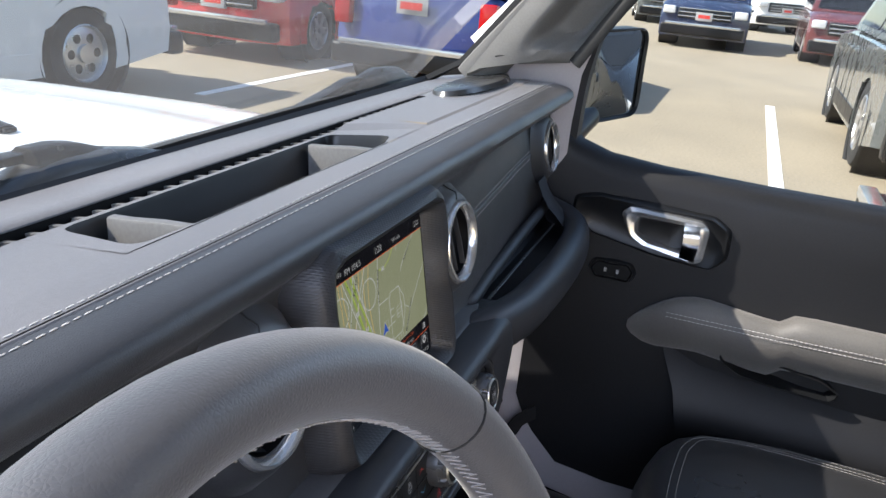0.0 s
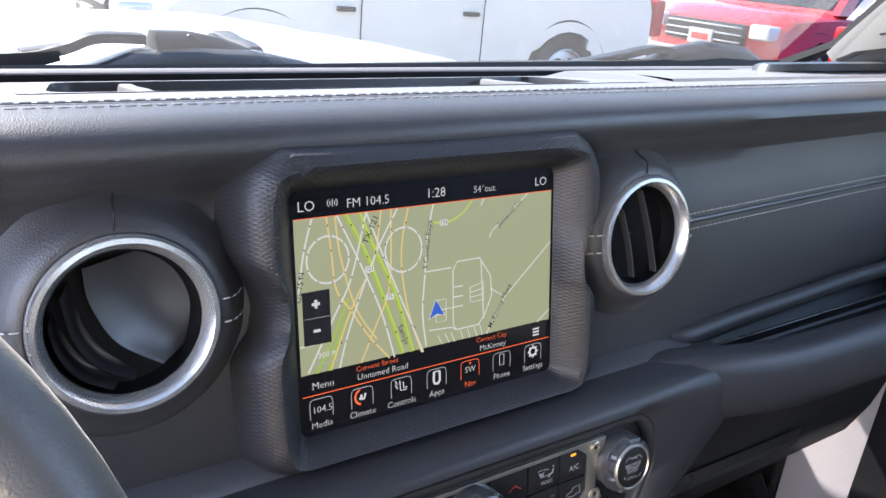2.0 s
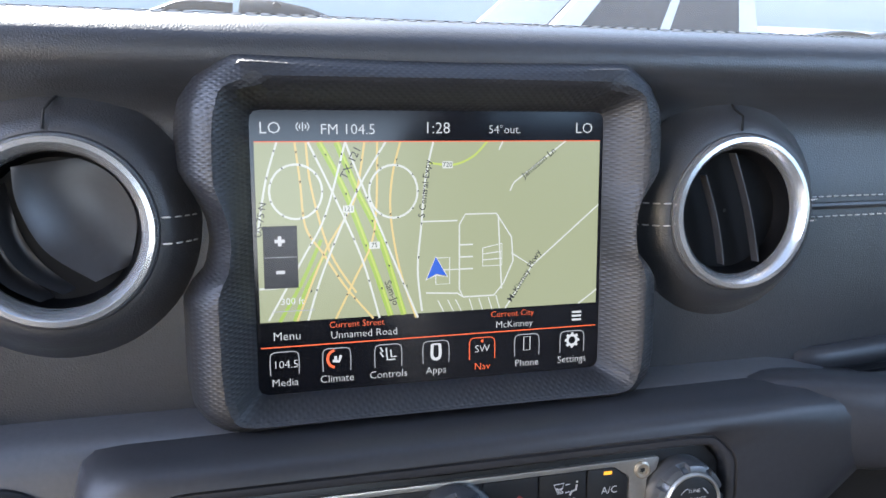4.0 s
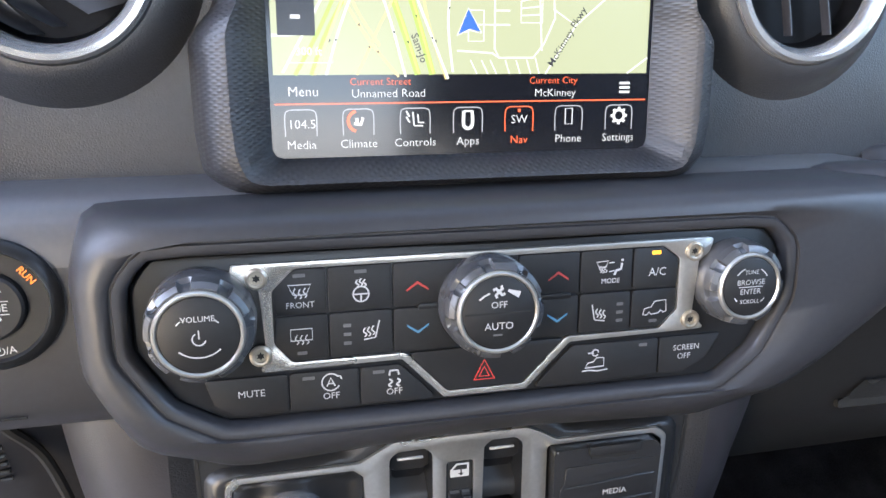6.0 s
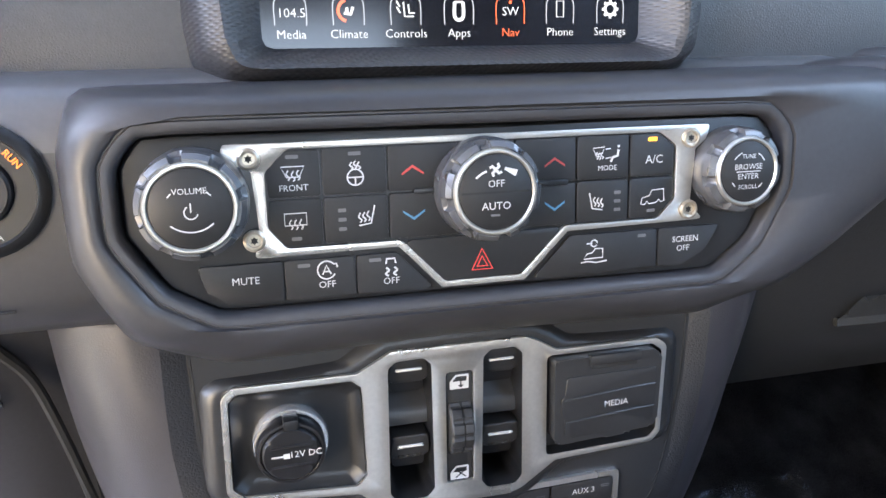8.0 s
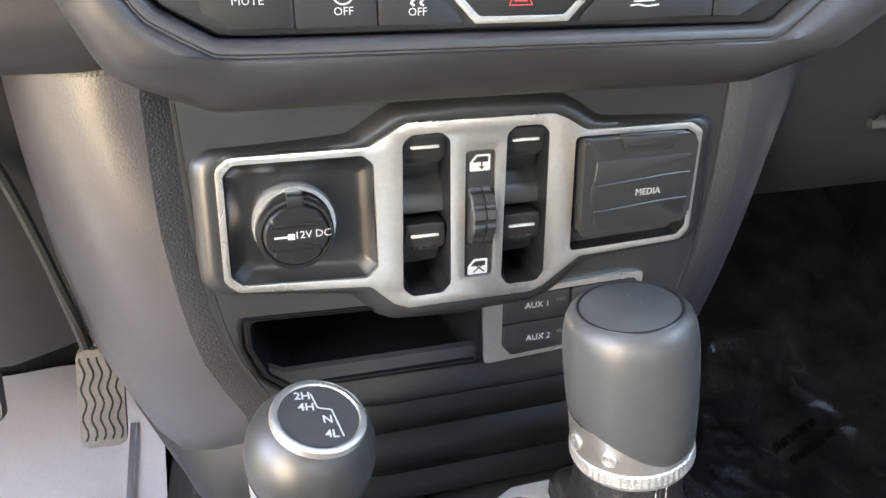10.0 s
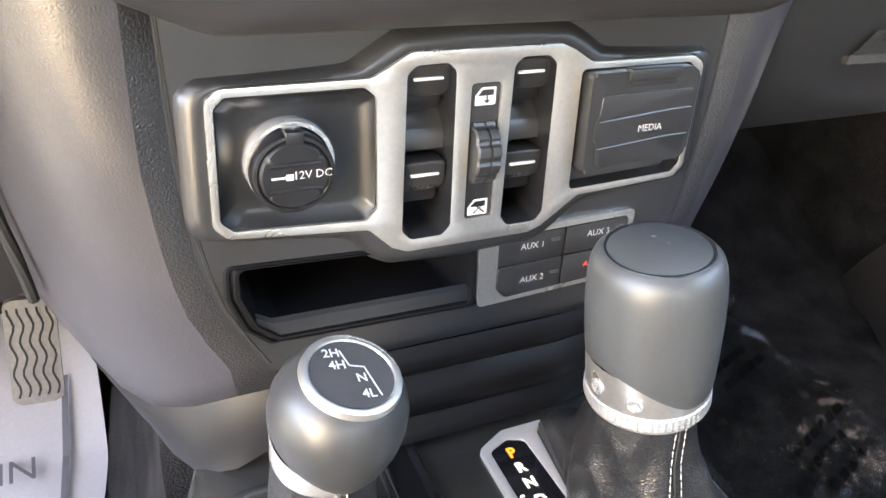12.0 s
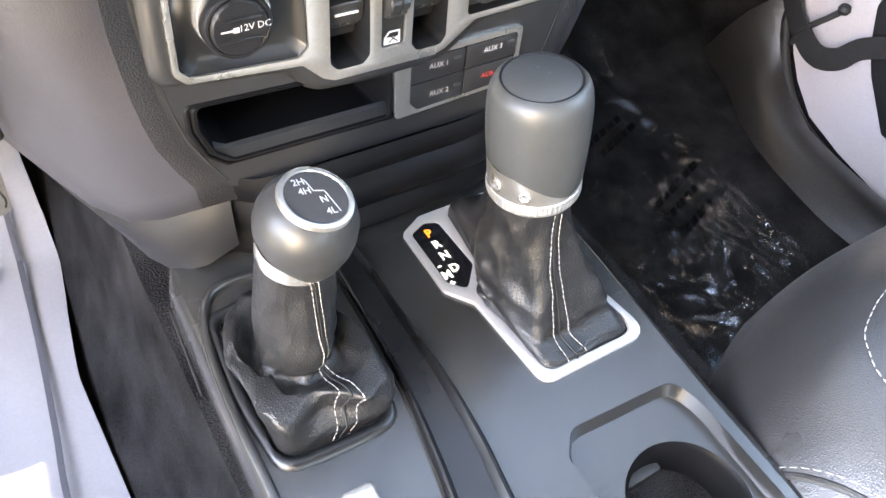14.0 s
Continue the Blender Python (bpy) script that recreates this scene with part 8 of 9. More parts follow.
part("webbing", bm, M_WEBBING, strap)
bm = bmesh.new()
sweep(bm, spline([(0.697, 0.06, -0.502), (0.68, 0.065, -0.512), (0.672, 0.08, -0.535), (0.672, 0.088, -0.562)], 6), disc(0.004, 8))
lathe(bm, [(0.0001, 0.008), (0.006, 0.005), (0.008, 0.0), (0.006, -0.005), (0.0001, -0.008)], Matrix.Translation((0.69, 0.059, -0.5)), 16)
part("hook", bm, M_RUBBER, strap)

for s, nm in ((1, "passenger"), (-1, "driver")):
    pillar = thing("windscreen_pillar", "grey plastic covered windscreen pillar", "pillar", "windscreen pillars")
    bm = bmesh.new()
    pp = [Vector((s * 0.69, 0.168, 0.078)), Vector((s * 0.69, 0.1, 0.165)), Vector((s * 0.682, -0.025, 0.318)), Vector((s * 0.662, -0.16, 0.485)), Vector((s * 0.645, -0.25, 0.6))]
    sweep(bm, spline(pp, 5), [(0.04, 0.014), (0.026, 0.03), (-0.004, 0.034), (-0.03, 0.026), (-0.044, 0.006), (-0.04, -0.02), (-0.01, -0.03), (0.03, -0.022)], up=(0, -1, 0.6))
    part("pillar_cover", bm, M_PILLAR, pillar, smooth=60)
    if s > 0:
        # broad moulding with a hollow behind the grab handle
        fore = spline([(0.64, 0.165, 0.088), (0.634, 0.1, 0.178), (0.628, -0.01, 0.32), (0.61, -0.15, 0.49)], 8)
        aft = spline([(0.664, 0.012, 0.126), (0.656, -0.041, 0.208), (0.646, -0.1, 0.29), (0.63, -0.21, 0.43)], 8)
        ramp = lambda q: (lambda w: w * w * (3 - 2 * w))(min(1.0, max(0.0, q)))
        rows = []
        for k, (a, b) in enumerate(zip(fore, aft)):
            v = k / (len(fore) - 1)
            row = []
            for i in range(25):
                u = i / 24
                hollow = ramp((v - 0.06 - 0.16 * (1 - u)) / 0.12) * ramp((u - 0.34) / 0.2) * ramp((1 - u) / 0.1)
                lift = 0.014 * math.sin(u * math.pi) - 0.045 * hollow
                p = a.lerp(b, u)
                if k == 0:
                    p.z += 0.02 * ramp(u / 0.35) * (1 - u)
                row.append(Vector((p.x - lift, p.y, p.z)))
            rows.append(row)
        foot = [[p + Vector((0.004, 0.001, -0.004)) for p in rows[0]], [p + Vector((0.012, 0.002, -0.006)) for p in rows[0]], [p + Vector((0.06, 0.01, -0.004)) for p in rows[0]]]
        bm = bmesh.new()
        loft(bm, foot[::-1] + rows, closed=False)
        part("handle_moulding", bm, M_PILLAR, pillar, "grey moulding with a hollow behind the handle", smooth=50)
        bm = bmesh.new()
        sweep(bm, [p + Vector((-0.001, 0, 0.008)) for p in rows[0][7:]], disc(0.0012, 6))
        part("moulding_seam", bm, M_GAP, pillar)
        bm = bmesh.new()
        sweep(bm, [(p.x + 0.004, p.y - 0.009, p.z - 0.004) for p in aft], [(0.012, 0.009), (-0.012, 0.009), (-0.014, -0.002), (-0.007, -0.01), (0.007, -0.01), (0.014, -0.002)], up=(0, -1, 0.6))
        part("handle_grip", bm, M_RUBBER, pillar, "dark rubber grip", smooth=60)
glass = thing("windscreen", "clear raked windscreen with a black edge", "windscreen")
bm = bmesh.new()
bm.faces.new([bm.verts.new(v) for v in ((-0.66, 0.262, 0.066), (0.66, 0.262, 0.066), (0.63, -0.21, 0.6), (-0.63, -0.21, 0.6))])
g_ = part("glass_pane", bm, M_SCREENGLASS, glass, smooth=0)
g_.visible_shadow = False
bm = bmesh.new()
sweep(bm, [(-0.67, 0.243, 0.058), (0.0, 0.25, 0.058), (0.64, 0.24, 0.064), (0.672, 0.186, 0.1), (0.668, 0.1, 0.205), (0.65, -0.05, 0.395), (0.63, -0.21, 0.59)], [(0.012, 0.004), (-0.012, 0.004), (-0.012, -0.004), (0.012, -0.004)], up=(0, 0.6, 0.6))
part("rubber_edge", bm, M_RUBBER, glass, "black rubber edge")
for y, xt in ((0.0, 0.0),):
    bm = bmesh.new()
    strip_pts = [(0.7, 0.165, 0.12), (0.715, 0.09, 0.21), (0.705, -0.05, 0.38), (0.69, -0.2, 0.58)]
    sweep(bm, spline(strip_pts, 4), [(0.016, 0.02), (-0.016, 0.02), (-0.016, -0.02), (0.016, -0.02)], up=(0, -1, 0.6))
    part("outer_frame", bm, M_WHITEPAINT, glass, "white painted windscreen frame")

bm = bmesh.new()
box(bm, -0.75, 0.75, -2.2, -0.2, 0.6, 0.65, 0.01)
solid("ceiling", bm, M_HEADLINER, "pale headliner under the hard top", "ceiling", kind="structure")
bm = bmesh.new()
plate(bm, [(-0.78, -0.7), (0.78, -0.7), (0.75, 0.64), (-0.75, 0.64)], [rect(-0.6, 0.6, 0.0, 0.5, 0.05)], -2.25, -2.2)
solid("wall_rear", bm, M_PLASTIC, "black rear tailgate with an open window", "wall", kind="structure")
for s in (1, -1):
    bm = bmesh.new()
    plate(bm, [(-2.2, -0.68), (-1.08, -0.68), (-1.08, 0.62), (-2.2, 0.62)], [rect(-2.05, -1.25, 0.0, 0.5, 0.05)], 0.0, 0.04)
    bm.transform(Matrix.Translation((s * 0.74, 0, 0)) @ Matrix.Rotation(radians(90), 4, "Z") )
    ob = solid("wall_side", bm, M_PLASTIC, "black rear side wall with a window opening", "wall", kind="structure")
bm = bmesh.new()
box(bm, -0.78, -0.72, -1.08, 0.1, -0.72, -0.64, 0.01)
solid("trim_sill", bm, M_WHITEPAINT, "white door sill of the open driver doorway", "sill", kind="structure")
bm = bmesh.new()
box(bm, -0.74, 0.74, 0.6, 0.63, -0.7, -0.12)
solid("wall_bulkhead", bm, M_CARPET, "dark carpeted bulkhead behind the dashboard", "wall", kind="structure")
bm = bmesh.new()
box(bm, -0.735, -0.715, 0.05, 0.6, -0.66, 0.08)
solid("wall_kick", bm, M_CARPET, "dark side wall of the driver footwell", "wall", kind="structure")
bm = bmesh.new()
box(bm, 0.706, 0.73, 0.1, 0.6, -0.69, -0.1)
box(bm, 0.714, 0.73, -1.05, 0.1, -0.69, -0.55)
solid("wall_kick_far", bm, M_CARPET, "dark side wall of the passenger footwell", "wall", kind="structure")


# ---- bonnet, cowl and wipers ----
bonnet = thing("bonnet", "white painted flat bonnet in bright sun", "bonnet")
bm = bmesh.new()
rows = []
for y, hw, z in ((0.345, 0.52, 0.035), (0.5, 0.5, 0.04), (0.8, 0.47, 0.035), (1.1, 0.43, 0.02), (1.35, 0.4, -0.005), (1.42, 0.39, -0.05)):
    row = []
    for i in range(25):
        u = -1 + 2 * i / 24
        ridge = 0.018 * max(0.0, 1 - (abs(u) / 0.62) ** 10)
        row.append(Vector((hw * u, y, z - 0.03 * abs(u) ** 10 + ridge - 0.014)))
    row = [Vector((-hw - 0.005, y, z - 0.16))] + row + [Vector((hw + 0.005, y, z - 0.16))]
    rows.append(row)
loft(bm, rows, closed=False)
part("panel", bm, M_WHITEPAINT, bonnet, smooth=40)
bm = bmesh.new()
rings = []
for y, hw, h in ((0.468, 0.006, 0.003), (0.472, 0.011, 0.011), (0.495, 0.013, 0.014), (0.53, 0.014, 0.013), (0.57, 0.016, 0.016), (0.595, 0.015, 0.012), (0.603, 0.011, 0.002)):
    rings.append([Vector((0.07 - hw, y, 0.04)), Vector((0.07 - hw * 0.8, y, 0.04 + h * 0.8)), Vector((0.07 - hw * 0.4, y, 0.04 + h)), Vector((0.07 + hw * 0.4, y, 0.04 + h)), Vector((0.07 + hw * 0.8, y, 0.04 + h * 0.8)), Vector((0.07 + hw, y, 0.04))])
loft(bm, rings, caps=(True, True))
nozzle = part("washer_nozzle", bm, M_PLASTIC, bonnet, "black washer nozzle cover on the bonnet", smooth=45)
bm = bmesh.new()
box(bm, 0.062, 0.078, 0.4665, 0.472, 0.0435, 0.0485, 0.001, 1)
part("nozzle_jet", bm, M_SATIN, nozzle)
for s in (-1, 1):
    bm = bmesh.new()
    rows = []
    for y in (0.4, 0.8, 1.3, 1.6):
        rows.append([Vector((s * x, y, z)) for x, z in ((0.54, -0.13), (0.6, -0.13), (0.75, -0.14), (0.8, -0.17), (0.81, -0.3))])
    loft(bm, rows, closed=False)
    w_ = solid("wing_panel", bm, M_WHITEPAINT, "white front wing beside the bonnet", "car wing", group="front wings")
cowl = thing("cowl_panel", "black slatted cowl below the windscreen", "cowl")
bm = bmesh.new()
rows = []
for y, z in ((0.245, 0.045), (0.262, 0.05), (0.3, 0.04), (0.35, 0.032), (0.38, 0.022), (0.39, -0.01)):
    rows.append([Vector((-0.66 + 1.32 * i / 20, y, z)) for i in range(21)])
loft(bm, rows, closed=False)
part("panel", bm, M_RUBBER, cowl)
for i in range(44):
    x = -0.6 + i * 0.012
    if -0.12 < x < 0.08:
        continue
    bm = bmesh.new()
    box(bm, x, x + 0.004, 0.28, 0.345, 0.028, 0.045, 0.001, 1)
    part("cowl_slat", bm, M_RUBBER, cowl)


def ridge(bm, tops, y, z0, depth):
    """A rounded cover along x: (x, top) stations, falling away to both sides."""
    loft(bm, [[Vector((x, y - depth, z0)), Vector((x, y - depth * 0.85, z0 + (z - z0) * 0.7)), Vector((x, y - depth * 0.45, z)), Vector((x, y + depth * 0.3, z)), Vector((x, y + depth * 0.8, z0 + (z - z0) * 0.75)), Vector((x, y + depth, z0))] for x, z in tops], caps=(True, True))


def wiper(y, cover, arm, blade, label):
    w = thing("wiper", label, "wiper", "wipers")
    bm = bmesh.new()
    ridge(bm, cover, y, 0.058, 0.02)
    c = part("arm_cover", bm, M_PLASTIC, w, smooth=50)
    bm = bmesh.new()
    x, z = cover[2]
    lathe(bm, [(0.0035, 0.0), (0.003, 0.0012), (0.0001, 0.0014)], Matrix.Translation((x, y - 0.0115, z - 0.004)) @ Matrix.Rotation(radians(75), 4, "X"), 14)
    part("pivot_bolt", bm, M_SATIN, c, "small bright bolt")
    bm = bmesh.new()
    n = len(arm) - 1
    sweep(bm, [v for v in spline([(x, y - 0.008 * i / n, z) for i, (x, z) in enumerate(arm)], 5)], [(0.008, 0.003), (0.006, 0.0036), (-0.006, 0.0036), (-0.008, 0.003), (-0.008, -0.0036), (0.008, -0.0036)])
    part("arm", bm, M_PLASTIC, w)
    bm = bmesh.new()
    sweep(bm, spline([(x, y - 0.016, z) for x, z in blade], 6), [(0.004, 0.004), (-0.004, 0.004), (-0.002, -0.006), (0.002, -0.006)])
    part("blade", bm, M_RUBBER, w)
    return w


bm = bmesh.new()
ridge(bm, ((-0.15, 0.06), (-0.12, 0.069), (-0.098, 0.0765), (-0.056, 0.0795), (-0.01, 0.077), (0.036, 0.068), (0.07, 0.06)), 0.268, 0.05, 0.024)
part("pivot_hump", bm, M_GREYTRIM, cowl, "raised grey moulding round the wiper pivot", smooth=50)
wiper(0.274, ((-0.086, 0.078), (-0.084, 0.0895), (-0.058, 0.0895), (-0.035, 0.0855), (-0.012, 0.078), (0.004, 0.072)), ((-0.09, 0.0835), (-0.124, 0.084), (-0.147, 0.0765), (-0.172, 0.073)), ((-0.15, 0.0755), (-0.2, 0.07), (-0.42, 0.069), (-0.6, 0.066)), "black wiper parked at the foot of the windscreen")
wiper(0.28, ((0.462, 0.066), (0.49, 0.081), (0.55, 0.09), (0.62, 0.085), (0.672, 0.064)), ((0.5, 0.077), (0.462, 0.081), (0.404, 0.073), (0.328, 0.063)), ((0.45, 0.067), (0.36, 0.066), (0.16, 0.064), (0.0, 0.062)), "black wiper with its cover at the windscreen corner")

# ---- outside ----
G0 = Matrix()
bm = bmesh.new()
n = 40
rows = []
for j in range(n + 1):
    v = -1 + 2 * j / n
    rows.append([Vector((math.copysign(abs(u) ** 3, u) * 900, math.copysign(abs(v) ** 3, v) * 900, 0)) for u in [-1 + 2 * i / n for i in range(n + 1)]])
loft(bm, rows, closed=False)
solid("ground", bm, M_GROUND, "pale concrete parking lot in bright sun", "ground", G0, "structure", smooth=0)
for i, (x0, x1, y) in enumerate(((5.4, 10.0, -0.66), (5.4, 10.0, 2.02), (5.4, 10.0, 4.4), (5.4, 10.0, -3.35), (5.6, 10.2, 7.3))):
    bm = bmesh.new()
    box(bm, x0, x1, y - 0.055, y + 0.055, 0.001, 0.005)
    solid("trim_line_%d" % (i + 1), bm, M_LINE, "white painted parking line", "line", G0, "structure", smooth=0)


def vehicle(name, label, category, m, paint, L, W, H, belt, nose_h, wb, fo, tyre_r, pickup=False, bed_h=1.05, cab=(0.32, 0.62), rear_detail=True):
    """A parked vehicle that points along its own +x, wheels on z = 0."""
    car = thing(name, label, category, "parked vehicles", m)
    xf, xr = L / 2 - fo, L / 2 - fo - wb
    low = tyre_r * 0.62

    def arch(cx):
        r = tyre_r * 1.2
        a0 = math.asin(min(1, max(-1, (low - tyre_r) / r)))
        return [(cx + r * math.cos(a), tyre_r + r * math.sin(a)) for a in [a0 + (math.pi - 2 * a0) * k / 14 for k in range(15)]]

    cab_f, cab_r = L / 2 - cab[0] * L + 0.25, L / 2 - cab[1] * L
    tail = bed_h if pickup else belt
    prof = [(-L / 2 + 0.03, low + 0.1), (-L / 2, low + 0.3), (-L / 2 + 0.02, tail - 0.1), (-L / 2 + 0.06, tail), (cab_r, tail if pickup else belt + 0.01), (cab_f, belt), (L / 2 - 0.25, nose_h), (L / 2 - 0.05, nose_h - 0.12), (L / 2, low + 0.32), (L / 2 - 0.06, low)]
    prof += arch(xf) + [((xf + xr) / 2, low)] + arch(xr)
    bm = bmesh.new()
    # stations across the car: ends bowed in plan, shoulders rounded, flanks tucked in at the sill
    mid = low + (belt - low) * 0.55
    stations = []
    for u in (-1, -0.985, -0.94, -0.86, -0.7, -0.4, 0, 0.4, 0.7, 0.86, 0.94, 0.985, 1):
        a = abs(u)
        drop = 0.0 if a < 0.7 else 0.075 * ((a - 0.7) / 0.3) ** 3
        row = []
        for px, pz in prof:
            plan = 1 - 0.075 * a ** 3
            x = px * plan if abs(px) > L * 0.3 + 0.1 else px
            z = pz - drop if pz > mid else pz
            flank = 1 - 0.022 * max(0.0, (pz - mid) / (belt - mid)) ** 2 - 0.03 * max(0.0, (mid - pz) / mid) ** 2
            row.append(Vector((x, u * W / 2 * flank, z)))
        stations.append(row)
    loft(bm, stations, caps=(True, True))
    body = part("body", bm, paint, car, smooth=40)
    for sd in (-1, 1):
        bm = bmesh.new()
        zc = low + 0.12
        sweep(bm, [(xr + tyre_r * 1.3, sd * (W / 2 - 0.02), zc), ((xf + xr) / 2, sd * (W / 2 - 0.012), zc), (xf - tyre_r * 1.3, sd * (W / 2 - 0.02), zc)], [(0.02, 0.07), (-0.02, 0.07), (-0.02, -0.07), (0.02, -0.07)])
        part("sill_moulding", bm, paint if pickup else M_PLASTIC, body)
    # cabin
    x0, x1 = (cab_r if pickup else -L / 2 + 0.12), cab_f
    top0, top1 = x0 + (0.08 if pickup else 0.35), x1 - 0.62
    zc = belt - 0.02
    bm = bmesh.new()
    base = [(x0, -W / 2 + 0.05), (x1, -W / 2 + 0.05), (x1, W / 2 - 0.05), (x0, W / 2 - 0.05)]
    roof = [(top0, -W / 2 + 0.2), (top1, -W / 2 + 0.2), (top1, W / 2 - 0.2), (top0, W / 2 - 0.2)]
    cxm = (top0 + top1) / 2
    loft(bm, [[Vector((x, y, zc)) for x, y in base], [Vector((x, y, H - 0.07)) for x, y in roof], [Vector((cxm + (x - cxm) * 0.985, y * 0.96, H - 0.035)) for x, y in roof], [Vector((cxm + (x - cxm) * 0.94, y * 0.85, H - 0.008)) for x, y in roof], [Vector((cxm + (x - cxm) * 0.8, y * 0.5, H)) for x, y in roof]], caps=(False, True))
    cabin = part("cabin", bm, paint, car, smooth=30)

    def pane(corners, nm):
        bm = bmesh.new()
        vs = [Vector(c) for c in corners]
        nrm = (vs[1] - vs[0]).cross(vs[2] - vs[0]).normalized()
        c = sum(vs, Vector()) / 4
        if nrm.dot(c - Vector((0, 0, H * 0.6))) < 0:
            nrm = -nrm
        lo = [bm.verts.new(v + nrm * 0.002) for v in vs]
        hi = [bm.verts.new(v * 0.99 + c * 0.01 + nrm * 0.008) for v in vs]
        bm.faces.new(hi)
        for i in range(4):
            bm.faces.new((lo[i], lo[(i + 1) % 4], hi[(i + 1) % 4], hi[i]))
        return part(nm, bm, M_DARKGLASS, cabin, "dark tinted window", smooth=0)

    on = lambda a, b, f: tuple(a[i] + (b[i] - a[i]) * f for i in range(3))
    B = [(x, y, zc) for x, y in base]
    R = [(x, y, H - 0.07) for x, y in roof]
    for s, (a, b) in (("n", (0, 1)), ("f", (3, 2))):
        parts = (0.06, 0.47, 0.5, 0.92) if not pickup else (0.1, 0.45, 0.5, 0.88)
        for u0, u1 in ((parts[0], parts[1]), (parts[2], parts[3])):
            pane([on(on(B[a], B[b], u0), on(R[a], R[b], u0), 0.1), on(on(B[a], B[b], u1), on(R[a], R[b], u1), 0.1), on(on(B[a], B[b], u1), on(R[a], R[b], u1), 0.88), on(on(B[a], B[b], u0), on(R[a], R[b], u0), 0.88)], "side_window")
    pane([on(on(B[1], B[2], 0.06), on(R[1], R[2], 0.06), 0.08), on(on(B[1], B[2], 0.94), on(R[1], R[2], 0.94), 0.08), on(on(B[1], B[2], 0.94), on(R[1], R[2], 0.94), 0.92), on(on(B[1], B[2], 0.06), on(R[1], R[2], 0.06), 0.92)], "windscreen")
    pane([on(on(B[0], B[3], 0.08), on(R[0], R[3], 0.08), 0.15), on(on(B[0], B[3], 0.92), on(R[0], R[3], 0.92), 0.15), on(on(B[0], B[3], 0.92), on(R[0], R[3], 0.92), 0.88), on(on(B[0], B[3], 0.08), on(R[0], R[3], 0.08), 0.88)], "rear_window")
    # wheels
    for cx in (xf, xr):
        for s in (-1, 1):
            y = s * (W / 2 - 0.12)
            mw = Matrix.Translation((cx, y, tyre_r)) @ Matrix.Rotation(radians(-90 * s), 4, "X")
            bm = bmesh.new()
            r = tyre_r
            lathe(bm, [(r * 0.62, 0.1), (r * 0.78, 0.115), (r * 0.95, 0.1), (r, 0.06), (r, -0.1), (r * 0.9, -0.12)], mw, 40)
            wh = part("wheel", bm, M_TYRE, car)
            bm = bmesh.new()
            lathe(bm, [(r * 0.63, 0.1), (r * 0.6, 0.108), (r * 0.57, 0.09), (r * 0.55, 0.04), (0.001, 0.035)], mw, 36)
            part("rim", bm, M_ALLOY, wh)
            for k in range(6):
                bm = bmesh.new()
                a = 2 * math.pi * k / 6
                d = Vector((math.cos(a), math.sin(a), 0))
                if pickup:
                    lathe(bm, [(r * 0.1, 0.0), (0.001, 0.0)], mw @ Matrix.Translation(d * r * 0.36 + Vector((0, 0, 0.083))), 14)
                    part("wheel_hole", bm, M_GAP, wh)
                else:
                    sweep(bm, [mw @ (d * r * 0.1 + Vector((0, 0, 0.085))), mw @ (d * r * 0.57 + Vector((0, 0, 0.09)))], [(0.035, 0.02), (-0.035, 0.02), (-0.03, -0.03), (0.03, -0.03)], up=tuple(mw.to_3x3() @ Vector((0, 0, 1))))
                    part("spoke", bm, M_ALLOY, wh)
            if pickup:
                bm = bmesh.new()
                lathe(bm, [(r * 0.58, 0.07), (r * 0.5, 0.08), (r * 0.2, 0.082), (r * 0.19, 0.11), (0.001, 0.112)], mw, 36)
                part("steel_disc", bm, M_ALLOY, wh)
            bm = bmesh.new()
            lathe(bm, [(tyre_r * 1.19, -0.3), (tyre_r * 1.19, 0.06), (tyre_r * 1.26, 0.075), (tyre_r * 1.27, 0.05)], mw @ Matrix.Translation((0, 0, 0.04)), 40)
            part("wheel_arch", bm, M_RUBBER, car)
    # front face
    bm = bmesh.new()
    box(bm, L / 2 - 0.1, L / 2 + 0.015, -W * 0.3, W * 0.3, low + 0.38, nose_h - 0.14, 0.03)
    gr = part("grille", bm, M_SATIN, car)
    for k in range(3):
        bm = bmesh.new()
        z = low + 0.42 + k * 0.08
        box(bm, L / 2, L / 2 + 0.025, -W * 0.29, W * 0.29, z, z + 0.02, 0.006)
        part("grille_bar", bm, M_CHROME, gr)
    for s in (-1, 1):
        bm = bmesh.new()
        box(bm, L / 2 - 0.22, L / 2 + 0.004, s * W * 0.4 - 0.13, s * W * 0.4 + 0.13, nose_h - 0.28, nose_h - 0.12, 0.04, 3)
        part("headlight", bm, M_LAMPLENS, car, "clear headlamp")
        bm = bmesh.new()
        box(bm, -L / 2 - 0.006, -L / 2 + 0.12, s * W * 0.43 - 0.09, s * W * 0.43 + 0.09, tail - 0.42, tail - 0.08, 0.03, 2)
        part("tail_light", bm, M_TAILLENS, car, "red tail lamp")
    for xx, s in ((L / 2, 1), (-L / 2, -1)):
        bm = bmesh.new()
        box(bm, xx - 0.09, xx + 0.09, -W * 0.47, W * 0.47, low + 0.04, low + 0.26, 0.05, 3)
        bu = part("bumper", bm, M_PLASTIC, car)
        bm = bmesh.new()
        box(bm, xx + s * 0.06 - 0.04, xx + s * 0.06 + 0.045, -W * 0.42, W * 0.42, low + 0.24, low + 0.3, 0.012)
        part("bumper_strip", bm, M_CHROME, bu, "bright bumper strip")
        bm = bmesh.new()
        zp = low + 0.36 if s > 0 else tail - 0.26
        box(bm, xx + s * 0.0 - 0.012, xx + s * 0.03 + 0.012, -0.17, 0.17, zp, zp + 0.17, 0.008)
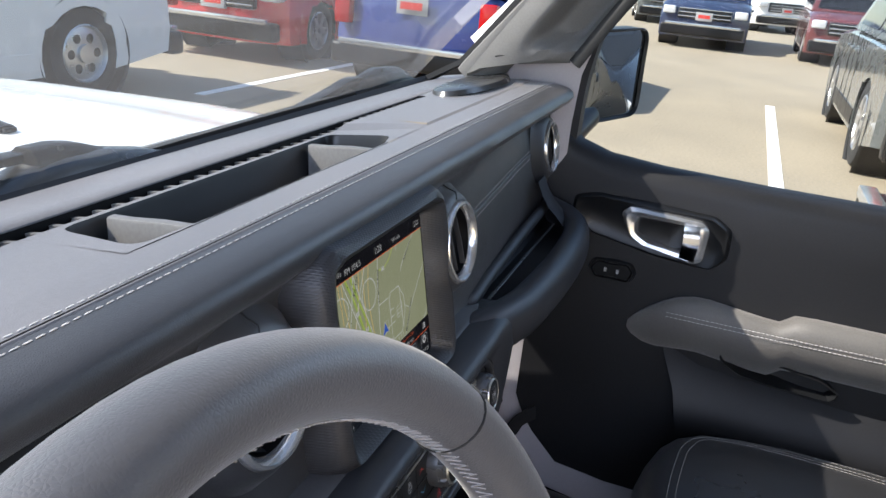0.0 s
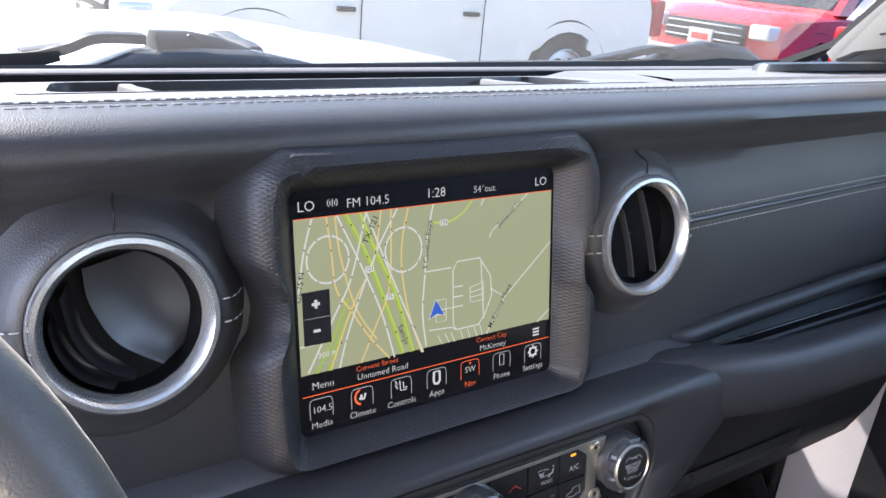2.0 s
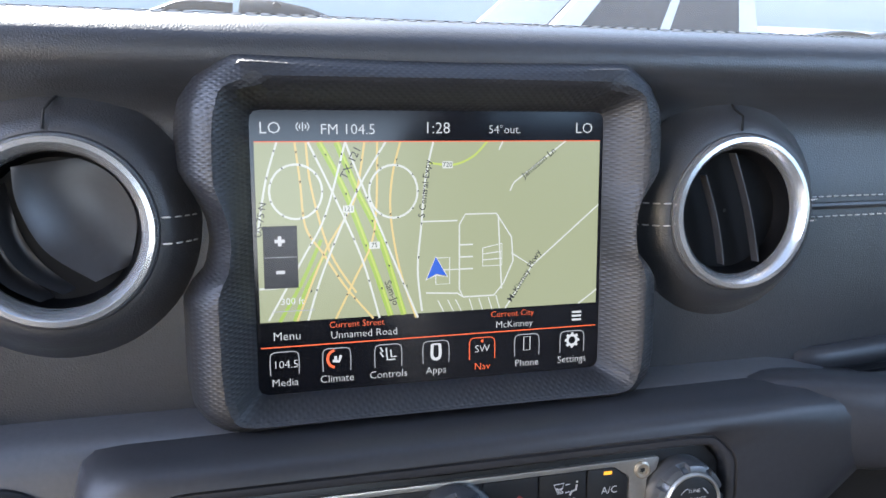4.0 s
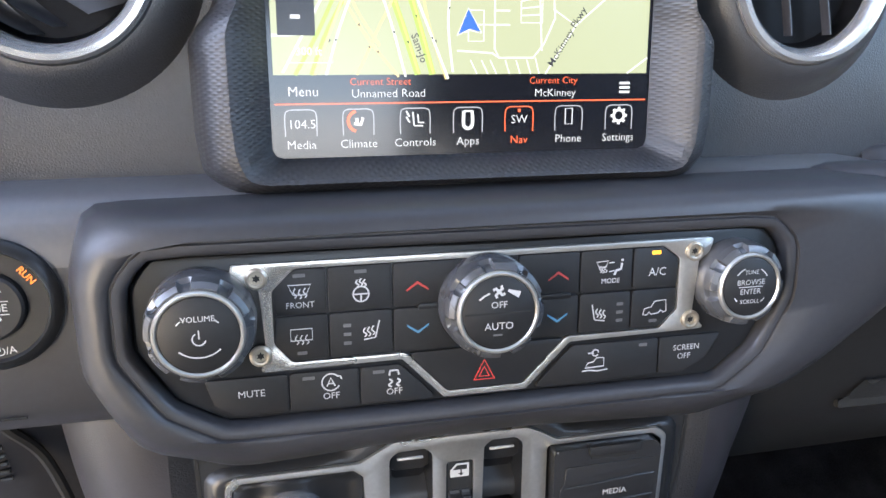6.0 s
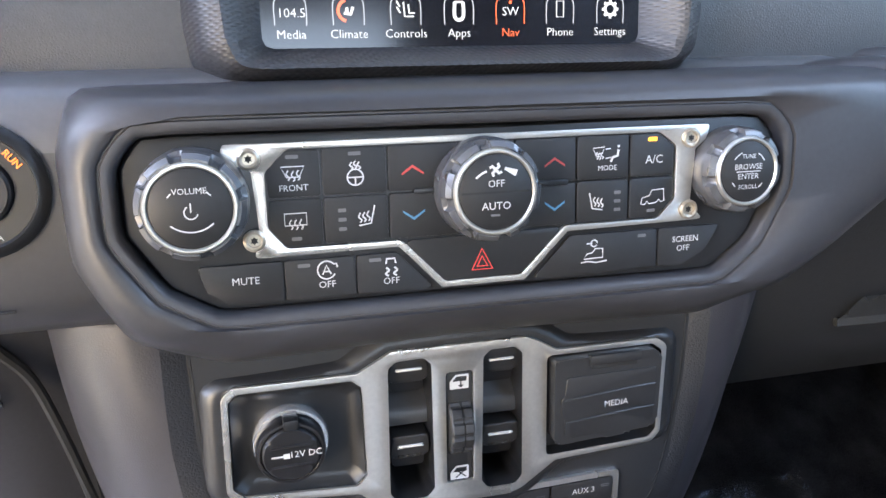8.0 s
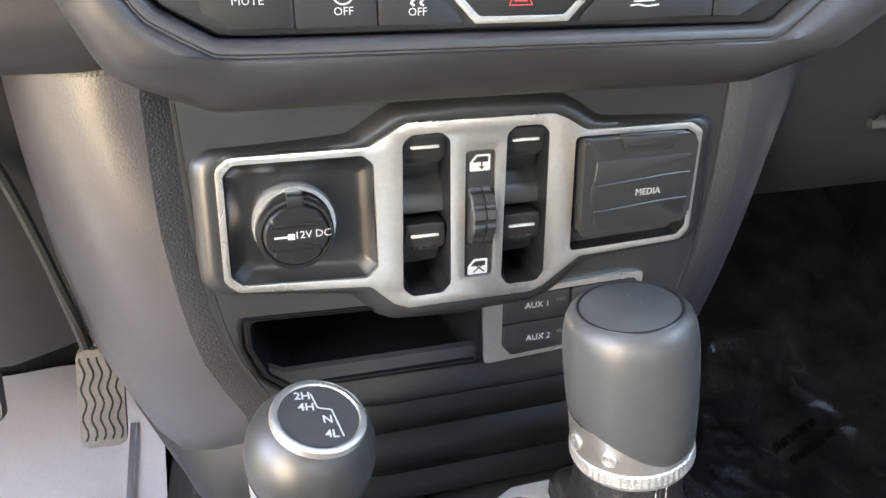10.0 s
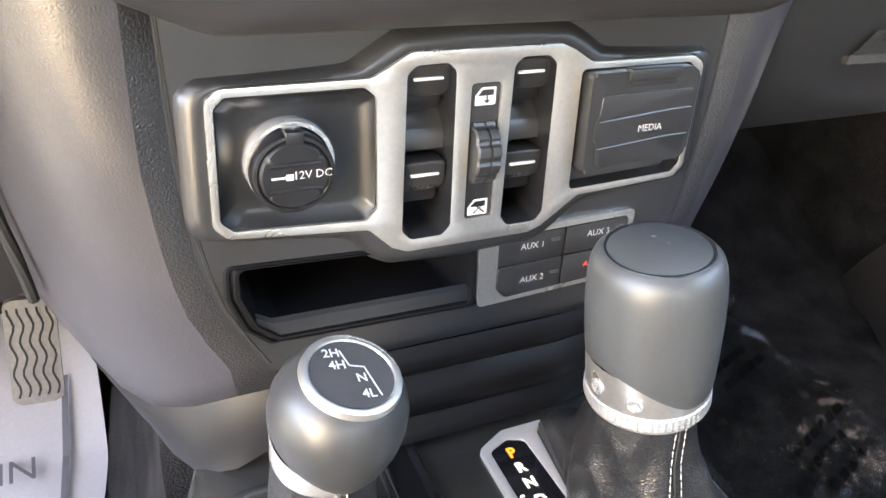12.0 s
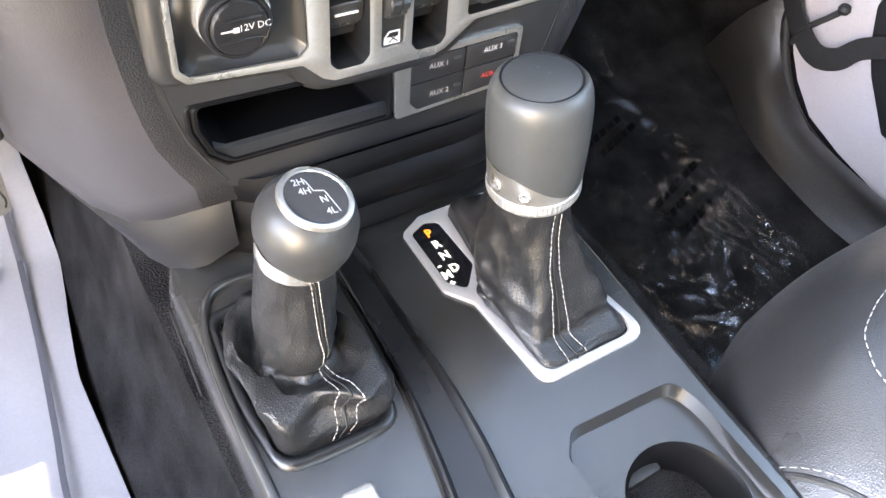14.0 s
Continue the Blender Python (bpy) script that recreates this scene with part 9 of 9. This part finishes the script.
        pl = part("number_plate", bm, M_MARK, car, "white plate with a plain red bar")
        bm = bmesh.new()
        box(bm, xx + s * 0.042 - 0.002, xx + s * 0.042 + 0.002, -0.12, 0.12, zp + 0.05, zp + 0.12)
        part("plate_bar", bm, M_RED, pl)
    # shut lines and handles
    for s in (-1, 1):
        for fx in ((0.25, 0.5, 0.75) if not pickup else (0.15, 0.85)):
            x = cab_r + (cab_f - 0.2 - cab_r) * fx
            bm = bmesh.new()
            box(bm, x - 0.004, x + 0.004, s * (W / 2) - 0.003, s * (W / 2) + 0.0015, low + 0.14, belt - 0.05)
            part("shut_line", bm, M_GAP, car)
            bm = bmesh.new()
            box(bm, x + 0.06, x + 0.2, s * (W / 2) - 0.01, s * (W / 2) + 0.035, belt - 0.2, belt - 0.165, 0.01)
            part("door_handle", bm, M_PLASTIC if pickup else paint, car)
    return car


flat_pose = lambda x, y, a: pose(x, y, 0, 0, 0, a)
vehicle("pickup_truck", "white pickup truck with steel wheels parked ahead", "pickup", flat_pose(3.28, 5.75, 180), M_WHITEPAINT, 4.9, 1.85, 1.72, 1.07, 1.0, 2.83, 0.87, 0.385, True, 1.16, (0.3, 0.61))
vehicle("red_suv", "bright red car with a chrome grille", "car", flat_pose(9.75, 5.75, 180), M_REDPAINT, 4.6, 1.85, 1.65, 1.05, 1.0, 2.7, 0.9, 0.37)
vehicle("blue_suv", "metallic blue car seen from behind", "car", flat_pose(9.15, 2.95, 0), M_BLUEPAINT, 4.5, 1.85, 1.68, 1.08, 1.0, 2.65, 0.9, 0.36)
vehicle("navy_car", "dark blue car facing the lot", "car", flat_pose(19.5, 0.72, 180), M_NAVYPAINT, 4.5, 1.83, 1.6, 1.0, 0.95, 2.65, 0.9, 0.35)
vehicle("maroon_car", "dark maroon car facing the lot", "car", flat_pose(19.0, -2.2, 180), M_MAROON, 4.6, 1.83, 1.65, 1.02, 0.98, 2.65, 0.9, 0.35)
vehicle("grey_suv", "dark grey car parked beyond the white line", "car", flat_pose(8.2, -2.2, 0), M_GREYPAINT, 4.7, 1.9, 1.7, 1.08, 1.02, 2.7, 0.9, 0.38)
vehicle("far_pickup", "white pickup in the far row", "pickup", flat_pose(29, -0.3, 200), M_WHITEPAINT, 5.2, 1.9, 1.8, 1.2, 1.05, 3.2, 0.9, 0.39, True, 1.15, (0.3, 0.65))
vehicle("far_car", "silver car in the far row", "car", flat_pose(27, 2.6, 190), M_GREYPAINT, 4.5, 1.83, 1.6, 1.0, 0.95, 2.65, 0.9, 0.35)
vehicle("dark_wagon", "dark grey wagon parked on the pale concrete", "car", flat_pose(2.95, -3.3, 90), M_DARKPAINT, 4.6, 1.85, 1.7, 1.05, 1.0, 2.7, 0.9, 0.37)
bm = bmesh.new()
box(bm, -30, 60, 42, 48, 0, 7)
hall = solid("showroom", bm, M_BUILDING, "long pale building at the edge of the lot", "building", G0)
bm = bmesh.new()
box(bm, -14, 40, -46, -40, 0, 6)
solid("workshop", bm, M_BUILDING, "pale low building behind the car", "building", G0)
